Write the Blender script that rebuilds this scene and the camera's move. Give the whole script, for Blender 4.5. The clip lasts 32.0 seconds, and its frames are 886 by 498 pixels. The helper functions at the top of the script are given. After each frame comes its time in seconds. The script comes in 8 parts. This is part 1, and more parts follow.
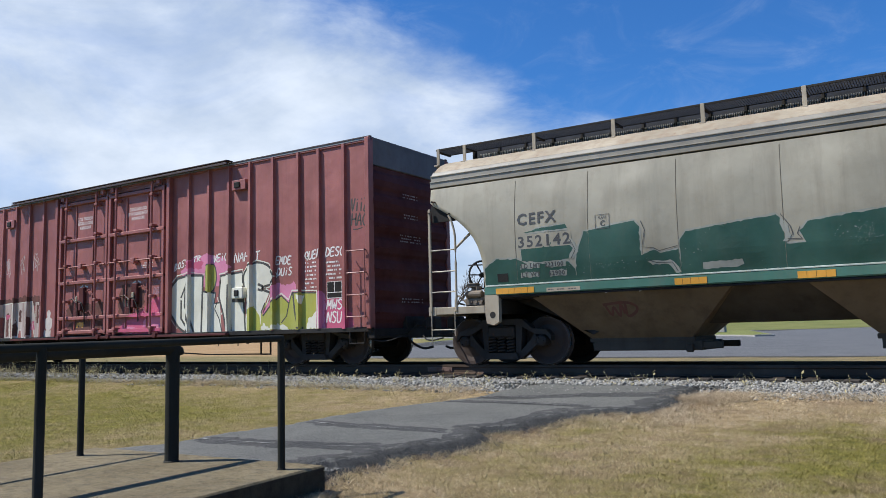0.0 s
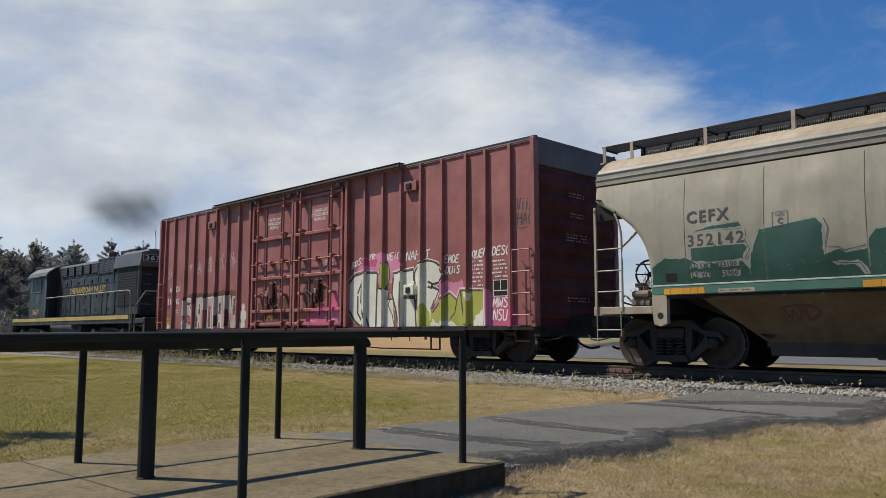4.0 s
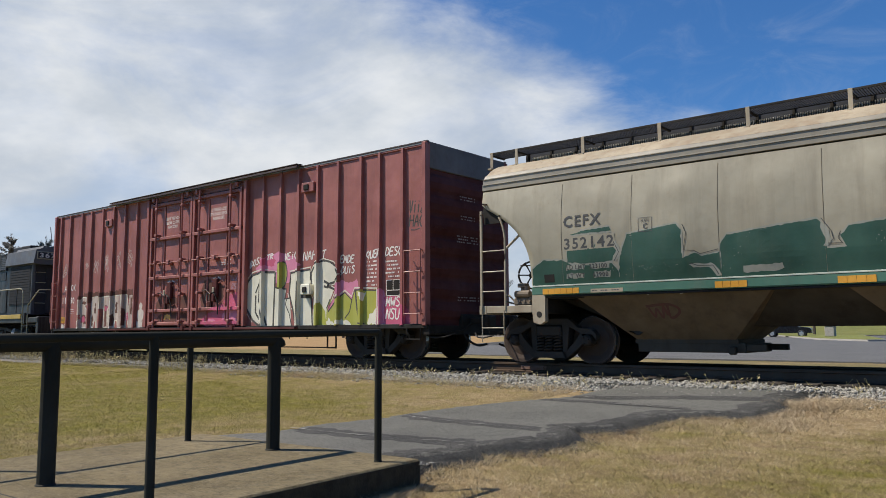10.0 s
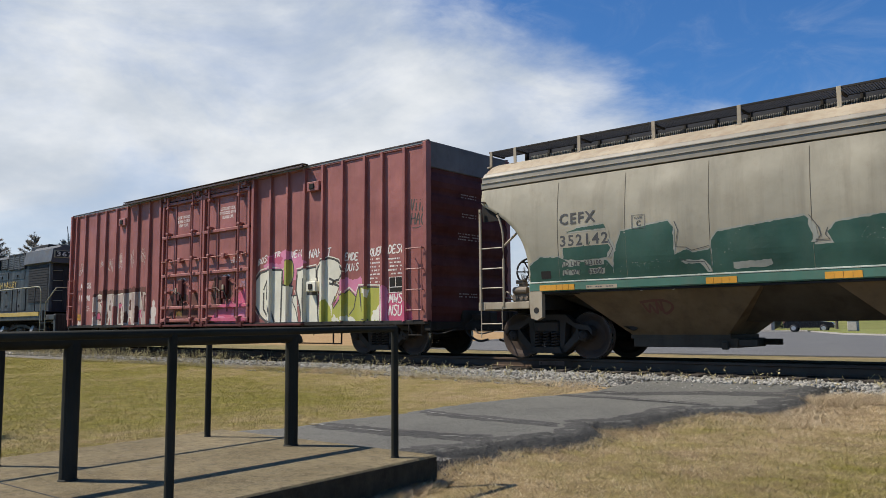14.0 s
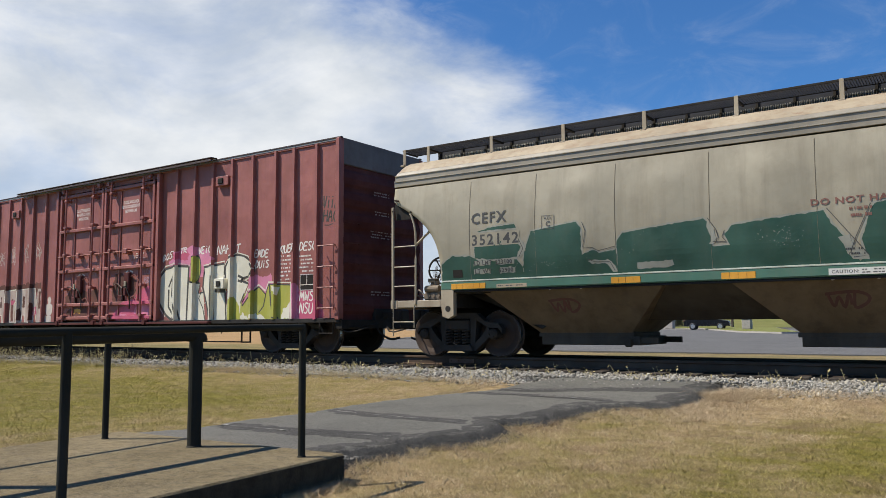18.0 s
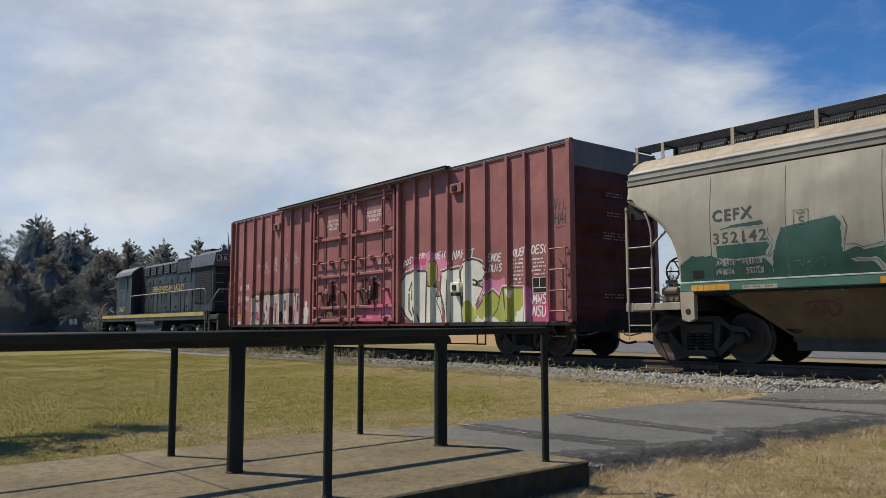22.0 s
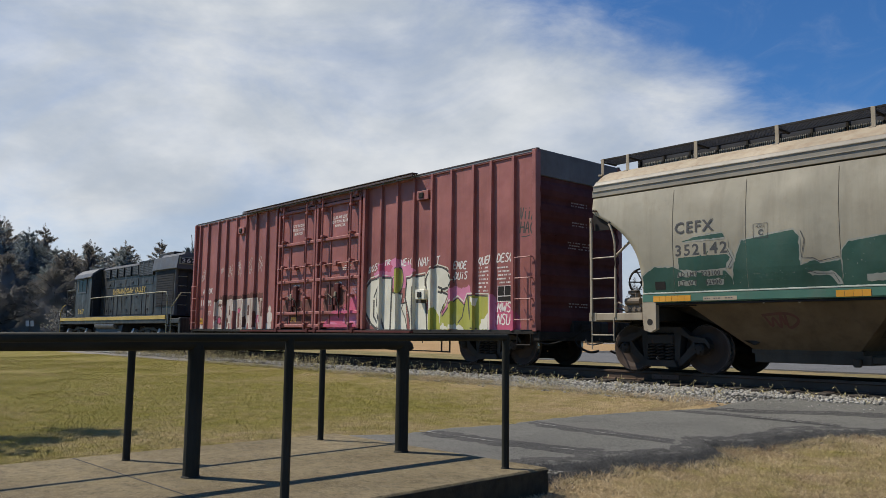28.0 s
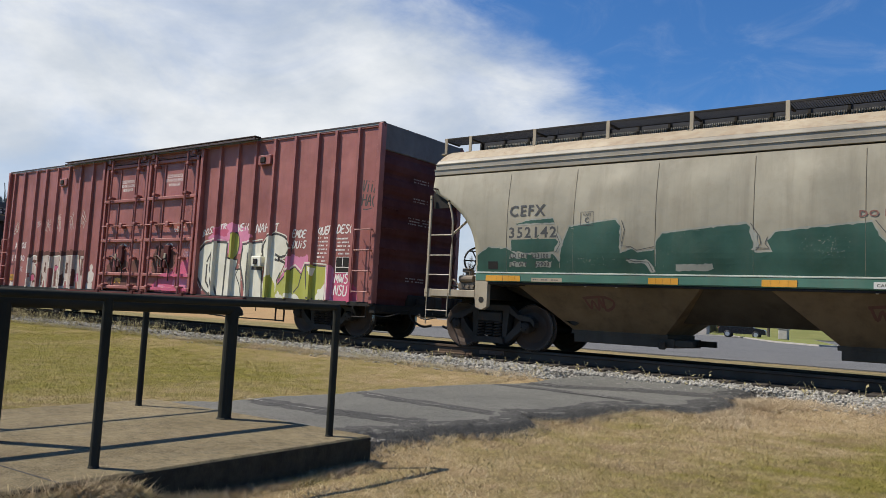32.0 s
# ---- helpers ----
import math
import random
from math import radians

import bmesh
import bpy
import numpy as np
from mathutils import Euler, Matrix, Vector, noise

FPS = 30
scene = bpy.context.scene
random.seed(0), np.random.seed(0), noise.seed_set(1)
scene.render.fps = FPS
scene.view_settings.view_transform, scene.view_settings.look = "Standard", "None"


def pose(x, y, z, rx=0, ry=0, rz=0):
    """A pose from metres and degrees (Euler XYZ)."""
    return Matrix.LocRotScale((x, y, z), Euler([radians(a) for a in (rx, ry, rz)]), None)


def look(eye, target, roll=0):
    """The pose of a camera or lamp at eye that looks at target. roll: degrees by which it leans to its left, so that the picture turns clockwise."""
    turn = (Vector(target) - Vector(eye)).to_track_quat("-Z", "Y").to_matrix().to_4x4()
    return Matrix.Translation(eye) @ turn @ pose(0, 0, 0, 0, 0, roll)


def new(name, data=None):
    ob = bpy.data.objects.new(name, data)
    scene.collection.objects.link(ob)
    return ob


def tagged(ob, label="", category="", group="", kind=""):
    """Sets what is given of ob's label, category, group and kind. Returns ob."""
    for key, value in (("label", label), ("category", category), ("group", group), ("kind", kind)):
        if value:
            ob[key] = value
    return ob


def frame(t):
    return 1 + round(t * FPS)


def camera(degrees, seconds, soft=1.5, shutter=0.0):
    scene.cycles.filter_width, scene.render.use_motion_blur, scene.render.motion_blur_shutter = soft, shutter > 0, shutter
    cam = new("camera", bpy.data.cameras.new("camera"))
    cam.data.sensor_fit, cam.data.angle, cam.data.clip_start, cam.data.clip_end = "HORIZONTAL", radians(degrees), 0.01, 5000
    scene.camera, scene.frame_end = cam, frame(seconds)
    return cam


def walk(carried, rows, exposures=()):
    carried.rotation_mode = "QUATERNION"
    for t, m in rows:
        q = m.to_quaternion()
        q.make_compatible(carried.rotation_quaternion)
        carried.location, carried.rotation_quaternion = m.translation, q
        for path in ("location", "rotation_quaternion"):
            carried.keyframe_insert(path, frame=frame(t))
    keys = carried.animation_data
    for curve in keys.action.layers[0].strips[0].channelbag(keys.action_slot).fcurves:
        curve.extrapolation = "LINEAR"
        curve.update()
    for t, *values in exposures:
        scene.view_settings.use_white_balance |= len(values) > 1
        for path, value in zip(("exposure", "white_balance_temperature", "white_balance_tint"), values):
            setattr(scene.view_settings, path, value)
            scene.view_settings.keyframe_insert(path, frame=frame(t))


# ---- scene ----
# ---- the camera, hand-held on one spot ----
cam = camera(58.9, 32.0, soft=0.75)
EYE = 1.12
ROWS = [
    (0.0, 0.059, -0.012, 0.009, 32.81, 6.10, 1.38),
    (0.5, 0.017, 0.003, 0.004, 38.42, 6.26, 0.88),
    (1.0, -0.020, 0.010, -0.005, 43.48, 6.32, 0.91),
    (1.5, -0.050, 0.005, -0.001, 47.25, 6.33, 0.64),
    (2.0, -0.040, 0.008, -0.004, 46.98, 6.21, 0.82),
    (2.5, -0.027, 0.005, -0.003, 46.43, 6.12, 0.63),
    (3.0, -0.020, 0.002, -0.001, 45.85, 6.15, 0.53),
    (3.5, -0.004, -0.006, -0.006, 45.42, 6.17, -0.07),
    (5.5, -0.026, 0.004, -0.009, 45.42, 6.05, 0.55),
    (6.0, -0.035, 0.005, -0.005, 45.37, 6.00, 0.88),
    (6.5, -0.037, 0.001, -0.007, 45.24, 5.98, 1.04),
    (7.0, -0.040, -0.001, -0.007, 45.55, 5.97, 0.82),
    (7.5, -0.038, -0.000, -0.004, 45.34, 5.98, 0.53),
    (8.0, -0.011, -0.012, -0.001, 45.00, 5.98, 0.02),
    (8.5, 0.011, -0.012, 0.002, 43.08, 5.98, -0.22),
    (9.0, 0.035, -0.010, 0.005, 40.02, 6.01, -0.28),
    (9.5, 0.039, -0.006, 0.001, 39.44, 6.01, -0.12),
    (10.0, 0.019, -0.004, 0.001, 39.50, 6.00, 0.24),
    (10.5, 0.016, 0.001, -0.002, 39.80, 6.05, 0.13),
    (11.0, 0.008, -0.003, -0.008, 41.14, 6.02, -0.07),
    (11.5, 0.012, -0.003, -0.010, 41.25, 5.95, 0.25),
    (12.0, 0.021, -0.003, -0.008, 41.26, 5.73, 0.26),
    (12.5, 0.036, -0.007, 0.002, 41.08, 5.70, 0.17),
    (13.0, 0.042, -0.004, 0.005, 40.92, 5.73, 0.17),
    (13.5, 0.039, -0.002, 0.006, 40.94, 5.68, 0.31),
    (14.0, 0.039, 0.001, 0.006, 40.85, 5.69, 0.41),
    (14.5, 0.041, 0.003, 0.003, 40.70, 5.66, 0.60),
    (15.0, 0.060, -0.016, 0.003, 39.48, 5.59, -0.06),
    (15.5, 0.079, -0.010, 0.006, 33.42, 5.58, -0.25),
    (17.5, 0.073, -0.002, 0.003, 32.89, 5.53, -0.51),
    (18.0, 0.070, 0.001, 0.007, 34.48, 5.51, 0.39),
    (18.5, 0.050, 0.003, 0.007, 37.12, 5.55, 0.40),
    (19.0, 0.017, 0.003, -0.000, 40.13, 5.74, 0.17),
    (19.5, -0.022, 0.007, -0.007, 47.14, 5.71, 0.06),
    (20.0, -0.033, -0.002, -0.008, 50.91, 5.60, 0.36),
    (20.5, -0.031, -0.009, -0.012, 51.39, 5.50, 0.75),
    (21.0, -0.032, -0.005, -0.008, 51.36, 5.57, 0.30),
    (21.5, -0.039, 0.004, 0.000, 51.18, 5.65, 0.17),
    (22.0, -0.048, 0.006, 0.011, 51.07, 5.78, 0.06),
    (22.5, -0.040, -0.009, 0.009, 50.98, 6.30, -0.18),
    (23.0, -0.034, -0.008, 0.009, 50.83, 6.39, -0.11),
    (23.5, -0.022, -0.011, 0.007, 50.75, 6.39, -0.14),
    (24.0, -0.029, -0.005, 0.008, 50.64, 6.37, -0.30),
    (24.5, -0.045, 0.004, 0.007, 50.60, 6.34, -0.35),
    (26.5, -0.041, 0.010, -0.001, 50.28, 6.30, -0.81),
    (27.0, -0.032, 0.009, 0.004, 49.41, 6.32, -0.74),
    (27.5, -0.026, 0.011, 0.004, 48.73, 6.29, -0.65),
    (28.0, -0.030, 0.020, -0.000, 48.55, 6.35, -0.74),
    (28.5, -0.031, 0.021, 0.002, 48.50, 6.37, -0.73),
    (29.0, -0.029, 0.019, 0.002, 48.25, 6.35, -0.97),
    (29.5, -0.018, 0.005, 0.004, 47.82, 6.30, -1.22),
    (30.0, 0.018, -0.008, 0.013, 42.29, 6.46, -2.21),
    (30.5, 0.029, -0.006, -0.003, 38.58, 5.98, -2.50),
    (31.0, 0.028, -0.001, -0.008, 38.46, 4.75, -2.92),
    (31.5, 0.031, 0.003, -0.007, 38.41, 4.68, -3.15),
    (32.0, 0.042, 0.006, -0.012, 36.75, 4.77, -3.15),
]
walk(cam, [(t, pose(x, y, EYE + z, 90 + pitch, roll, yaw)) for t, x, y, z, yaw, pitch, roll in ROWS],
     [(0.0, 0.46, 5850, 10), (0.8, 0.38, 6100, 10), (1.6, 0.18, 6500, 10), (8.0, 0.18, 6500, 10), (9.0, 0.27, 6550, 10), (15.5, 0.40, 6550, 10), (18.0, 0.44, 6600, 10), (19.2, 0.34, 6600, 10), (20.0, 0.18, 6550, 10), (29.5, 0.18, 6500, 10), (30.5, 0.37, 6550, 10), (32.0, 0.42, 6550, 10)])

# ---- sky and sun ----
SUN_FROM = Vector((-0.515, -0.335, 0.79)).normalized()
world = bpy.data.worlds.new("sky")
scene.world = world
world.use_nodes = True
wn, wl = world.node_tree.nodes, world.node_tree.links
wn.clear()


def wnode(kind, **values):
    n = wn.new(kind)
    for key, value in values.items():
        n.inputs[key].default_value = value
    return n


def wmath(op, a, b=None, c=None):
    n = wn.new("ShaderNodeMath")
    n.operation = op
    for k, v in enumerate((a, b, c)):
        if v is None:
            continue
        if isinstance(v, (int, float)):
            n.inputs[k].default_value = v
        else:
            wl.new(v, n.inputs[k])
    return n.outputs[0]


def wrange(v, lo, hi):
    n = wn.new("ShaderNodeMapRange")
    n.interpolation_type = "SMOOTHSTEP"
    wl.new(v, n.inputs["Value"])
    n.inputs["From Min"].default_value, n.inputs["From Max"].default_value = lo, hi
    return n.outputs["Result"]


def wnoise(vec, scale, detail=8, rough=0.55, warp=0.0):
    n = wnode("ShaderNodeTexNoise", Scale=scale, Detail=detail, Roughness=rough, Distortion=warp)
    wl.new(vec, n.inputs["Vector"])
    return n.outputs["Fac"]


sky = wn.new("ShaderNodeTexSky")
sky.sky_type, sky.sun_disc = "NISHITA", False
sky.sun_elevation, sky.sun_rotation = math.asin(SUN_FROM.z), math.atan2(SUN_FROM.x, SUN_FROM.y)
sky.air_density, sky.dust_density, sky.ozone_density = 1.0, 0.6, 2.5
way = wn.new("ShaderNodeTexCoord").outputs["Generated"]
dot = wn.new("ShaderNodeVectorMath")
dot.operation = "DOT_PRODUCT"
wl.new(way, dot.inputs[0])
dot.inputs[1].default_value = (-0.554, -0.007, -0.832)
side = dot.outputs["Value"]
stretch = wn.new("ShaderNodeMapping")
stretch.inputs["Scale"].default_value = (1.0, 1.0, 2.0)
stretch.inputs["Rotation"].default_value = (0.0, 0.5, 0.0)
wl.new(way, stretch.inputs["Vector"])
flat = stretch.outputs["Vector"]
ragged = wmath("MULTIPLY_ADD", wmath("SUBTRACT", wnoise(flat, 5.0, 10, 0.6, 0.3), 0.5), 0.22, side)
bank = wrange(ragged, -0.03, 0.075)
thin = wrange(wnoise(flat, 3.2, 10, 0.6, 0.6), 0.36, 0.62)
bank = wmath("MULTIPLY", bank, wmath("MULTIPLY_ADD", thin, 0.28, 0.72))
wisp = wmath("MULTIPLY", wrange(wnoise(flat, 7.0, 9, 0.65, 0.8), 0.48, 0.85), 0.22)
high = wn.new("ShaderNodeSeparateXYZ")
wl.new(way, high.inputs[0])
ahead = wrange(high.outputs[1], -0.15, 0.2)          # the sky is clear towards the sun
low = wmath("MULTIPLY", wmath("MULTIPLY", wrange(high.outputs[2], 0.24, 0.03), 0.9), wrange(high.outputs[0], 0.75, 0.25))   # haze thins to the east
cover = wmath("MULTIPLY", wmath("MAXIMUM", wmath("MAXIMUM", bank, wisp), low), wmath("MULTIPLY", ahead, wrange(high.outputs[2], 0.75, 0.5)))
shade = wnode("ShaderNodeMix")
shade.data_type = "RGBA"
wl.new(wrange(wnoise(flat, 6.0, 8), 0.3, 0.75), shade.inputs["Factor"])
shade.inputs["A"].default_value = (0.56, 0.625, 0.71, 1)
shade.inputs["B"].default_value = (0.86, 0.89, 0.92, 1)
blue = wnode("ShaderNodeBackground", Strength=0.076)
tint = wn.new("ShaderNodeMix")
tint.data_type, tint.blend_type = "RGBA", "MULTIPLY"
tint.inputs["Factor"].default_value = 1.0
wl.new(sky.outputs["Color"], tint.inputs["A"])
tint.inputs["B"].default_value = (0.42, 0.82, 1.25, 1)
wl.new(tint.outputs["Result"], blue.inputs["Color"])
white = wnode("ShaderNodeBackground", Strength=0.75)
wl.new(shade.outputs["Result"], white.inputs["Color"])
both = wn.new("ShaderNodeMixShader")
wl.new(cover, both.inputs["Fac"])
wl.new(blue.outputs[0], both.inputs[1])
wl.new(white.outputs[0], both.inputs[2])
wl.new(both.outputs[0], wn.new("ShaderNodeOutputWorld").inputs["Surface"])

sun = new("sun", bpy.data.lights.new("sun", "SUN"))
sun.data.energy, sun.data.angle, sun.data.color = 5.0, radians(0.6), (1.0, 0.92, 0.79)
sun.matrix_world = look(SUN_FROM * 80, (0, 0, 0))
scene.view_settings.exposure = 0.0

# ---- materials ----


class Nodes:
    """A node material, with short ways to its usual nodes."""

    def __init__(self, name, rough=0.7, metal=0.0, spec=0.4):
        self.mat = bpy.data.materials.new(name)
        self.mat.use_nodes = True
        self.n, self.l = self.mat.node_tree.nodes, self.mat.node_tree.links
        self.bsdf = self.n["Principled BSDF"]
        self.bsdf.inputs["Roughness"].default_value = rough
        self.bsdf.inputs["Metallic"].default_value = metal
        self.bsdf.inputs["Specular IOR Level"].default_value = spec
        self.place = self.n.new("ShaderNodeTexCoord").outputs["Object"]

    def set(self, socket, v):
        if isinstance(v, (int, float)):
            socket.default_value = v
        elif isinstance(v, tuple):
            socket.default_value = (*v, 1) if len(v) == 3 else v
        else:
            self.l.new(v, socket)

    def noise(self, scale, detail=6, rough=0.6, stretch=None, warp=0.0):
        n = self.n.new("ShaderNodeTexNoise")
        n.inputs["Scale"].default_value, n.inputs["Detail"].default_value = scale, detail
        n.inputs["Roughness"].default_value, n.inputs["Distortion"].default_value = rough, warp
        v = self.place
        if stretch:
            m = self.n.new("ShaderNodeMapping")
            m.inputs["Scale"].default_value = stretch
            self.l.new(v, m.inputs["Vector"])
            v = m.outputs["Vector"]
        self.l.new(v, n.inputs["Vector"])
        return n.outputs["Fac"]

    def range(self, v, lo, hi, a=0.0, b=1.0):
        n = self.n.new("ShaderNodeMapRange")
        self.l.new(v, n.inputs["Value"])
        for key, x in (("From Min", lo), ("From Max", hi), ("To Min", a), ("To Max", b)):
            n.inputs[key].default_value = x
        return n.outputs["Result"]

    def math(self, op, a, b=0.0):
        n = self.n.new("ShaderNodeMath")
        n.operation = op
        self.set(n.inputs[0], a)
        self.set(n.inputs[1], b)
        return n.outputs[0]

    def mix(self, fac, a, b, blend="MIX"):
        n = self.n.new("ShaderNodeMix")
        n.data_type, n.blend_type = "RGBA", blend
        self.set(n.inputs["Factor"], fac)
        self.set(n.inputs["A"], a)
        self.set(n.inputs["B"], b)
        return n.outputs["Result"]

    def axis(self, k):
        n = self.n.new("ShaderNodeSeparateXYZ")
        self.l.new(self.place, n.inputs[0])
        return n.outputs[k]

    def island(self):
        return self.n.new("ShaderNodeNewGeometry").outputs["Random Per Island"]

    def each(self):
        return self.n.new("ShaderNodeObjectInfo").outputs["Random"]

    def done(self, color, rough=None, bump=None, strength=0.2, dist=0.01):
        self.set(self.bsdf.inputs["Base Color"], color)
        if rough is not None:
            self.set(self.bsdf.inputs["Roughness"], rough)
        if bump is not None:
            b = self.n.new("ShaderNodeBump")
            b.inputs["Strength"].default_value, b.inputs["Distance"].default_value = strength, dist
            self.l.new(bump, b.inputs["Height"])
            self.l.new(b.outputs["Normal"], self.bsdf.inputs["Normal"])
        return self.mat


def painted(name, color, rough=0.5, dirt=(0.10, 0.075, 0.05), soil=0.35, streak=0.35, metal=0.0, fade=0.18, rust=0.0, bump=0.12, spec=0.4, dent=0.0):
    """Weathered paint on steel: faded patches, dirt that runs down, and specks of rust."""
    m = Nodes(name, rough, metal, spec)
    pale = tuple(min(1, c * (1 + fade) + 0.02) for c in color)
    deep = tuple(c * (1 - fade) for c in color)
    c = m.mix(m.range(m.noise(0.9, 5), 0.3, 0.7), deep, pale)
    runs = m.range(m.noise(4.0, 6, 0.65, (1.0, 1.0, 0.07)), 0.48, 0.78, 0.0, streak)
    c = m.mix(runs, c, dirt)
    grime = m.range(m.noise(2.3, 9, 0.7), 0.52, 0.80, 0.0, soil)
    c = m.mix(grime, c, dirt)
    if rust:
        c = m.mix(m.range(m.noise(5.5, 10, 0.72), 0.60, 0.68, 0.0, rust), c, (0.16, 0.06, 0.025))
    fine = m.noise(45, 4)
    mat = m.done(c, m.range(m.noise(3.0, 5), 0.3, 0.7, rough - 0.1, rough + 0.15), fine, bump, 0.004)
    if dent:
        buckle = m.n.new("ShaderNodeBump")
        buckle.inputs["Strength"].default_value, buckle.inputs["Distance"].default_value = dent, 0.06
        m.l.new(m.noise(1.5, 3, 0.5, (1.0, 1.0, 0.8)), buckle.inputs["Height"])
        m.l.new(buckle.outputs["Normal"], m.bsdf.inputs["Normal"].links[0].from_node.inputs["Normal"])
    return mat


def plain(name, color, rough=0.6, metal=0.0, vary=0.2, scale=8.0, bump=0.1, dist=0.004):
    m = Nodes(name, rough, metal)
    c = m.mix(m.range(m.noise(scale, 8, 0.65), 0.3, 0.7), tuple(x * (1 - vary) for x in color), tuple(min(1, x * (1 + vary)) for x in color))
    c = m.mix(m.range(m.noise(scale * 0.2, 4), 0.45, 0.8, 0.0, 0.5), c, tuple(x * (1 - vary) for x in color))
    return m.done(c, m.range(m.noise(scale * 0.7, 4), 0.3, 0.7, rough - 0.08, rough + 0.08), m.noise(scale * 9, 4), bump, dist)


RED = painted("boxcar_red", (0.278, 0.090, 0.075), 0.5, (0.12, 0.046, 0.039), 0.30, 0.45, rust=0.25, dent=0.6)
# the boxcar's red, darkened: shade on the ends is in this colour
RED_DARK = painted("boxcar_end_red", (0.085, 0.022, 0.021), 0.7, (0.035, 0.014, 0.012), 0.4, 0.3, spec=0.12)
END_PLATE = painted("bare_end_plate", (0.135, 0.125, 0.125), 0.7, (0.10, 0.07, 0.065), 0.7, 0.4, spec=0.15)
SHADED_SOOT = painted("sooty_steel", (0.062, 0.050, 0.036), 0.8, (0.03, 0.024, 0.018), 0.6, 0.4, rust=0.2, spec=0.1)
GALVANISED = painted("galvanised_sheet", (0.22, 0.215, 0.21), 0.5, (0.16, 0.14, 0.12), 0.4, 0.4, metal=0.2)
GRIME = painted("door_gear_grime", (0.085, 0.042, 0.034), 0.6, (0.05, 0.034, 0.026), 0.6, 0.4, rust=0.4)
ROOF_EDGE = plain("roof_edge_dark", (0.055, 0.035, 0.035), 0.6)
UNDER = painted("underframe_black", (0.017, 0.015, 0.013), 0.65, (0.045, 0.036, 0.027), 0.5, 0.3, rust=0.2, bump=0.3, spec=0.12)
IRON = painted("cast_truck_iron", (0.026, 0.021, 0.017), 0.5, (0.050, 0.037, 0.026), 0.4, 0.3, rust=0.35, bump=0.3, spec=0.10)
WHEEL = painted("wheel_steel", (0.050, 0.034, 0.026), 0.5, (0.110, 0.068, 0.046), 0.5, 0.0, rust=0.6, bump=0.2, spec=0.07)
RIM_PALE = plain("worn_rim_edge", (0.16, 0.135, 0.115), 0.5, 0.3)
TREAD = plain("polished_tread", (0.42, 0.40, 0.38), 0.3, 0.9)
CREAM = painted("hopper_cream", (0.282, 0.256, 0.190), 0.5, (0.15, 0.125, 0.085), 0.40, 0.55, fade=0.14, rust=0.12, dent=0.3)
CREAM_ROOF = painted("hopper_roof_cream", (0.31, 0.255, 0.175), 0.6, (0.20, 0.125, 0.07), 0.9, 0.7, rust=0.5, dent=0.2)
CHORD = painted("hopper_top_chord", (0.24, 0.215, 0.17), 0.5, (0.12, 0.10, 0.08), 0.5, 0.3)
WALKWAY = plain("walkway_steel", (0.045, 0.048, 0.058), 0.5, 0.4)
SEAM = plain("seam_dirt", (0.17, 0.15, 0.11), 0.8)
TAN = painted("hopper_chute_tan", (0.128, 0.086, 0.042), 0.7, (0.05, 0.034, 0.02), 0.7, 0.6, rust=0.3)
GRIMY = painted("grimy_valve_iron", (0.15, 0.115, 0.08), 0.6, (0.05, 0.038, 0.028), 0.7, 0.5, rust=0.5, bump=0.3)
STEP_CREAM = painted("end_frame_cream", (0.31, 0.26, 0.185), 0.55, (0.14, 0.09, 0.055), 0.8, 0.5, rust=0.4)
GREEN = painted("repaint_green", (0.011, 0.058, 0.038), 0.5, (0.055, 0.080, 0.060), 0.45, 0.40, fade=0.25, dent=0.3)
GREEN_SILL = painted("sill_green", (0.045, 0.13, 0.090), 0.5, (0.12, 0.13, 0.10), 0.5, 0.4)
GHOST = painted("buffed_grey", (0.25, 0.25, 0.21), 0.6, (0.13, 0.155, 0.125), 0.8, 0.5)
STRIPE_WHITE = painted("stripe_white", (0.56, 0.56, 0.52), 0.5, (0.25, 0.23, 0.18), 0.6, 0.3)
REFLECT = painted("reflector_yellow", (0.55, 0.26, 0.02), 0.35, (0.25, 0.14, 0.04), 0.4, 0.2)
LETTER_DARK = painted("stencil_grey", (0.045, 0.045, 0.045), 0.6, (0.15, 0.14, 0.12), 0.25, 0.3)
LETTER_RED = painted("stencil_red", (0.17, 0.065, 0.05), 0.6, (0.22, 0.16, 0.12), 0.5, 0.4)
LETTER_WHITE = painted("stencil_white", (0.68, 0.64, 0.60), 0.6, (0.4, 0.24, 0.20), 0.4, 0.25)
LETTER_FAINT = painted("stencil_faint", (0.34, 0.28, 0.28), 0.7, (0.10, 0.05, 0.05), 0.6, 0.3)
SPRAY_WHITE = painted("spray_white", (0.62, 0.595, 0.49), 0.55, (0.46, 0.43, 0.33), 0.4, 0.35, dent=0.3)
SPRAY_LIME = painted("spray_lime", (0.33, 0.33, 0.045), 0.5, (0.40, 0.38, 0.20), 0.7, 0.4, dent=0.3)
SPRAY_PINK = painted("spray_pink", (0.55, 0.19, 0.30), 0.55, (0.38, 0.09, 0.15), 0.6, 0.3, dent=0.3)
SPRAY_ROSE = painted("spray_magenta", (0.46, 0.08, 0.15), 0.55, (0.25, 0.05, 0.07), 0.6, 0.4, dent=0.3)
SPRAY_BLACK = painted("spray_black", (0.055, 0.053, 0.048), 0.8, (0.1, 0.09, 0.08), 0.3, 0.2)
SPRAY_PALE = painted("spray_pale", (0.58, 0.52, 0.46), 0.6, (0.2, 0.09, 0.09), 0.6, 0.4)
SPRAY_LILAC = painted("spray_lilac", (0.34, 0.22, 0.28), 0.6, (0.2, 0.09, 0.08), 0.6, 0.4)
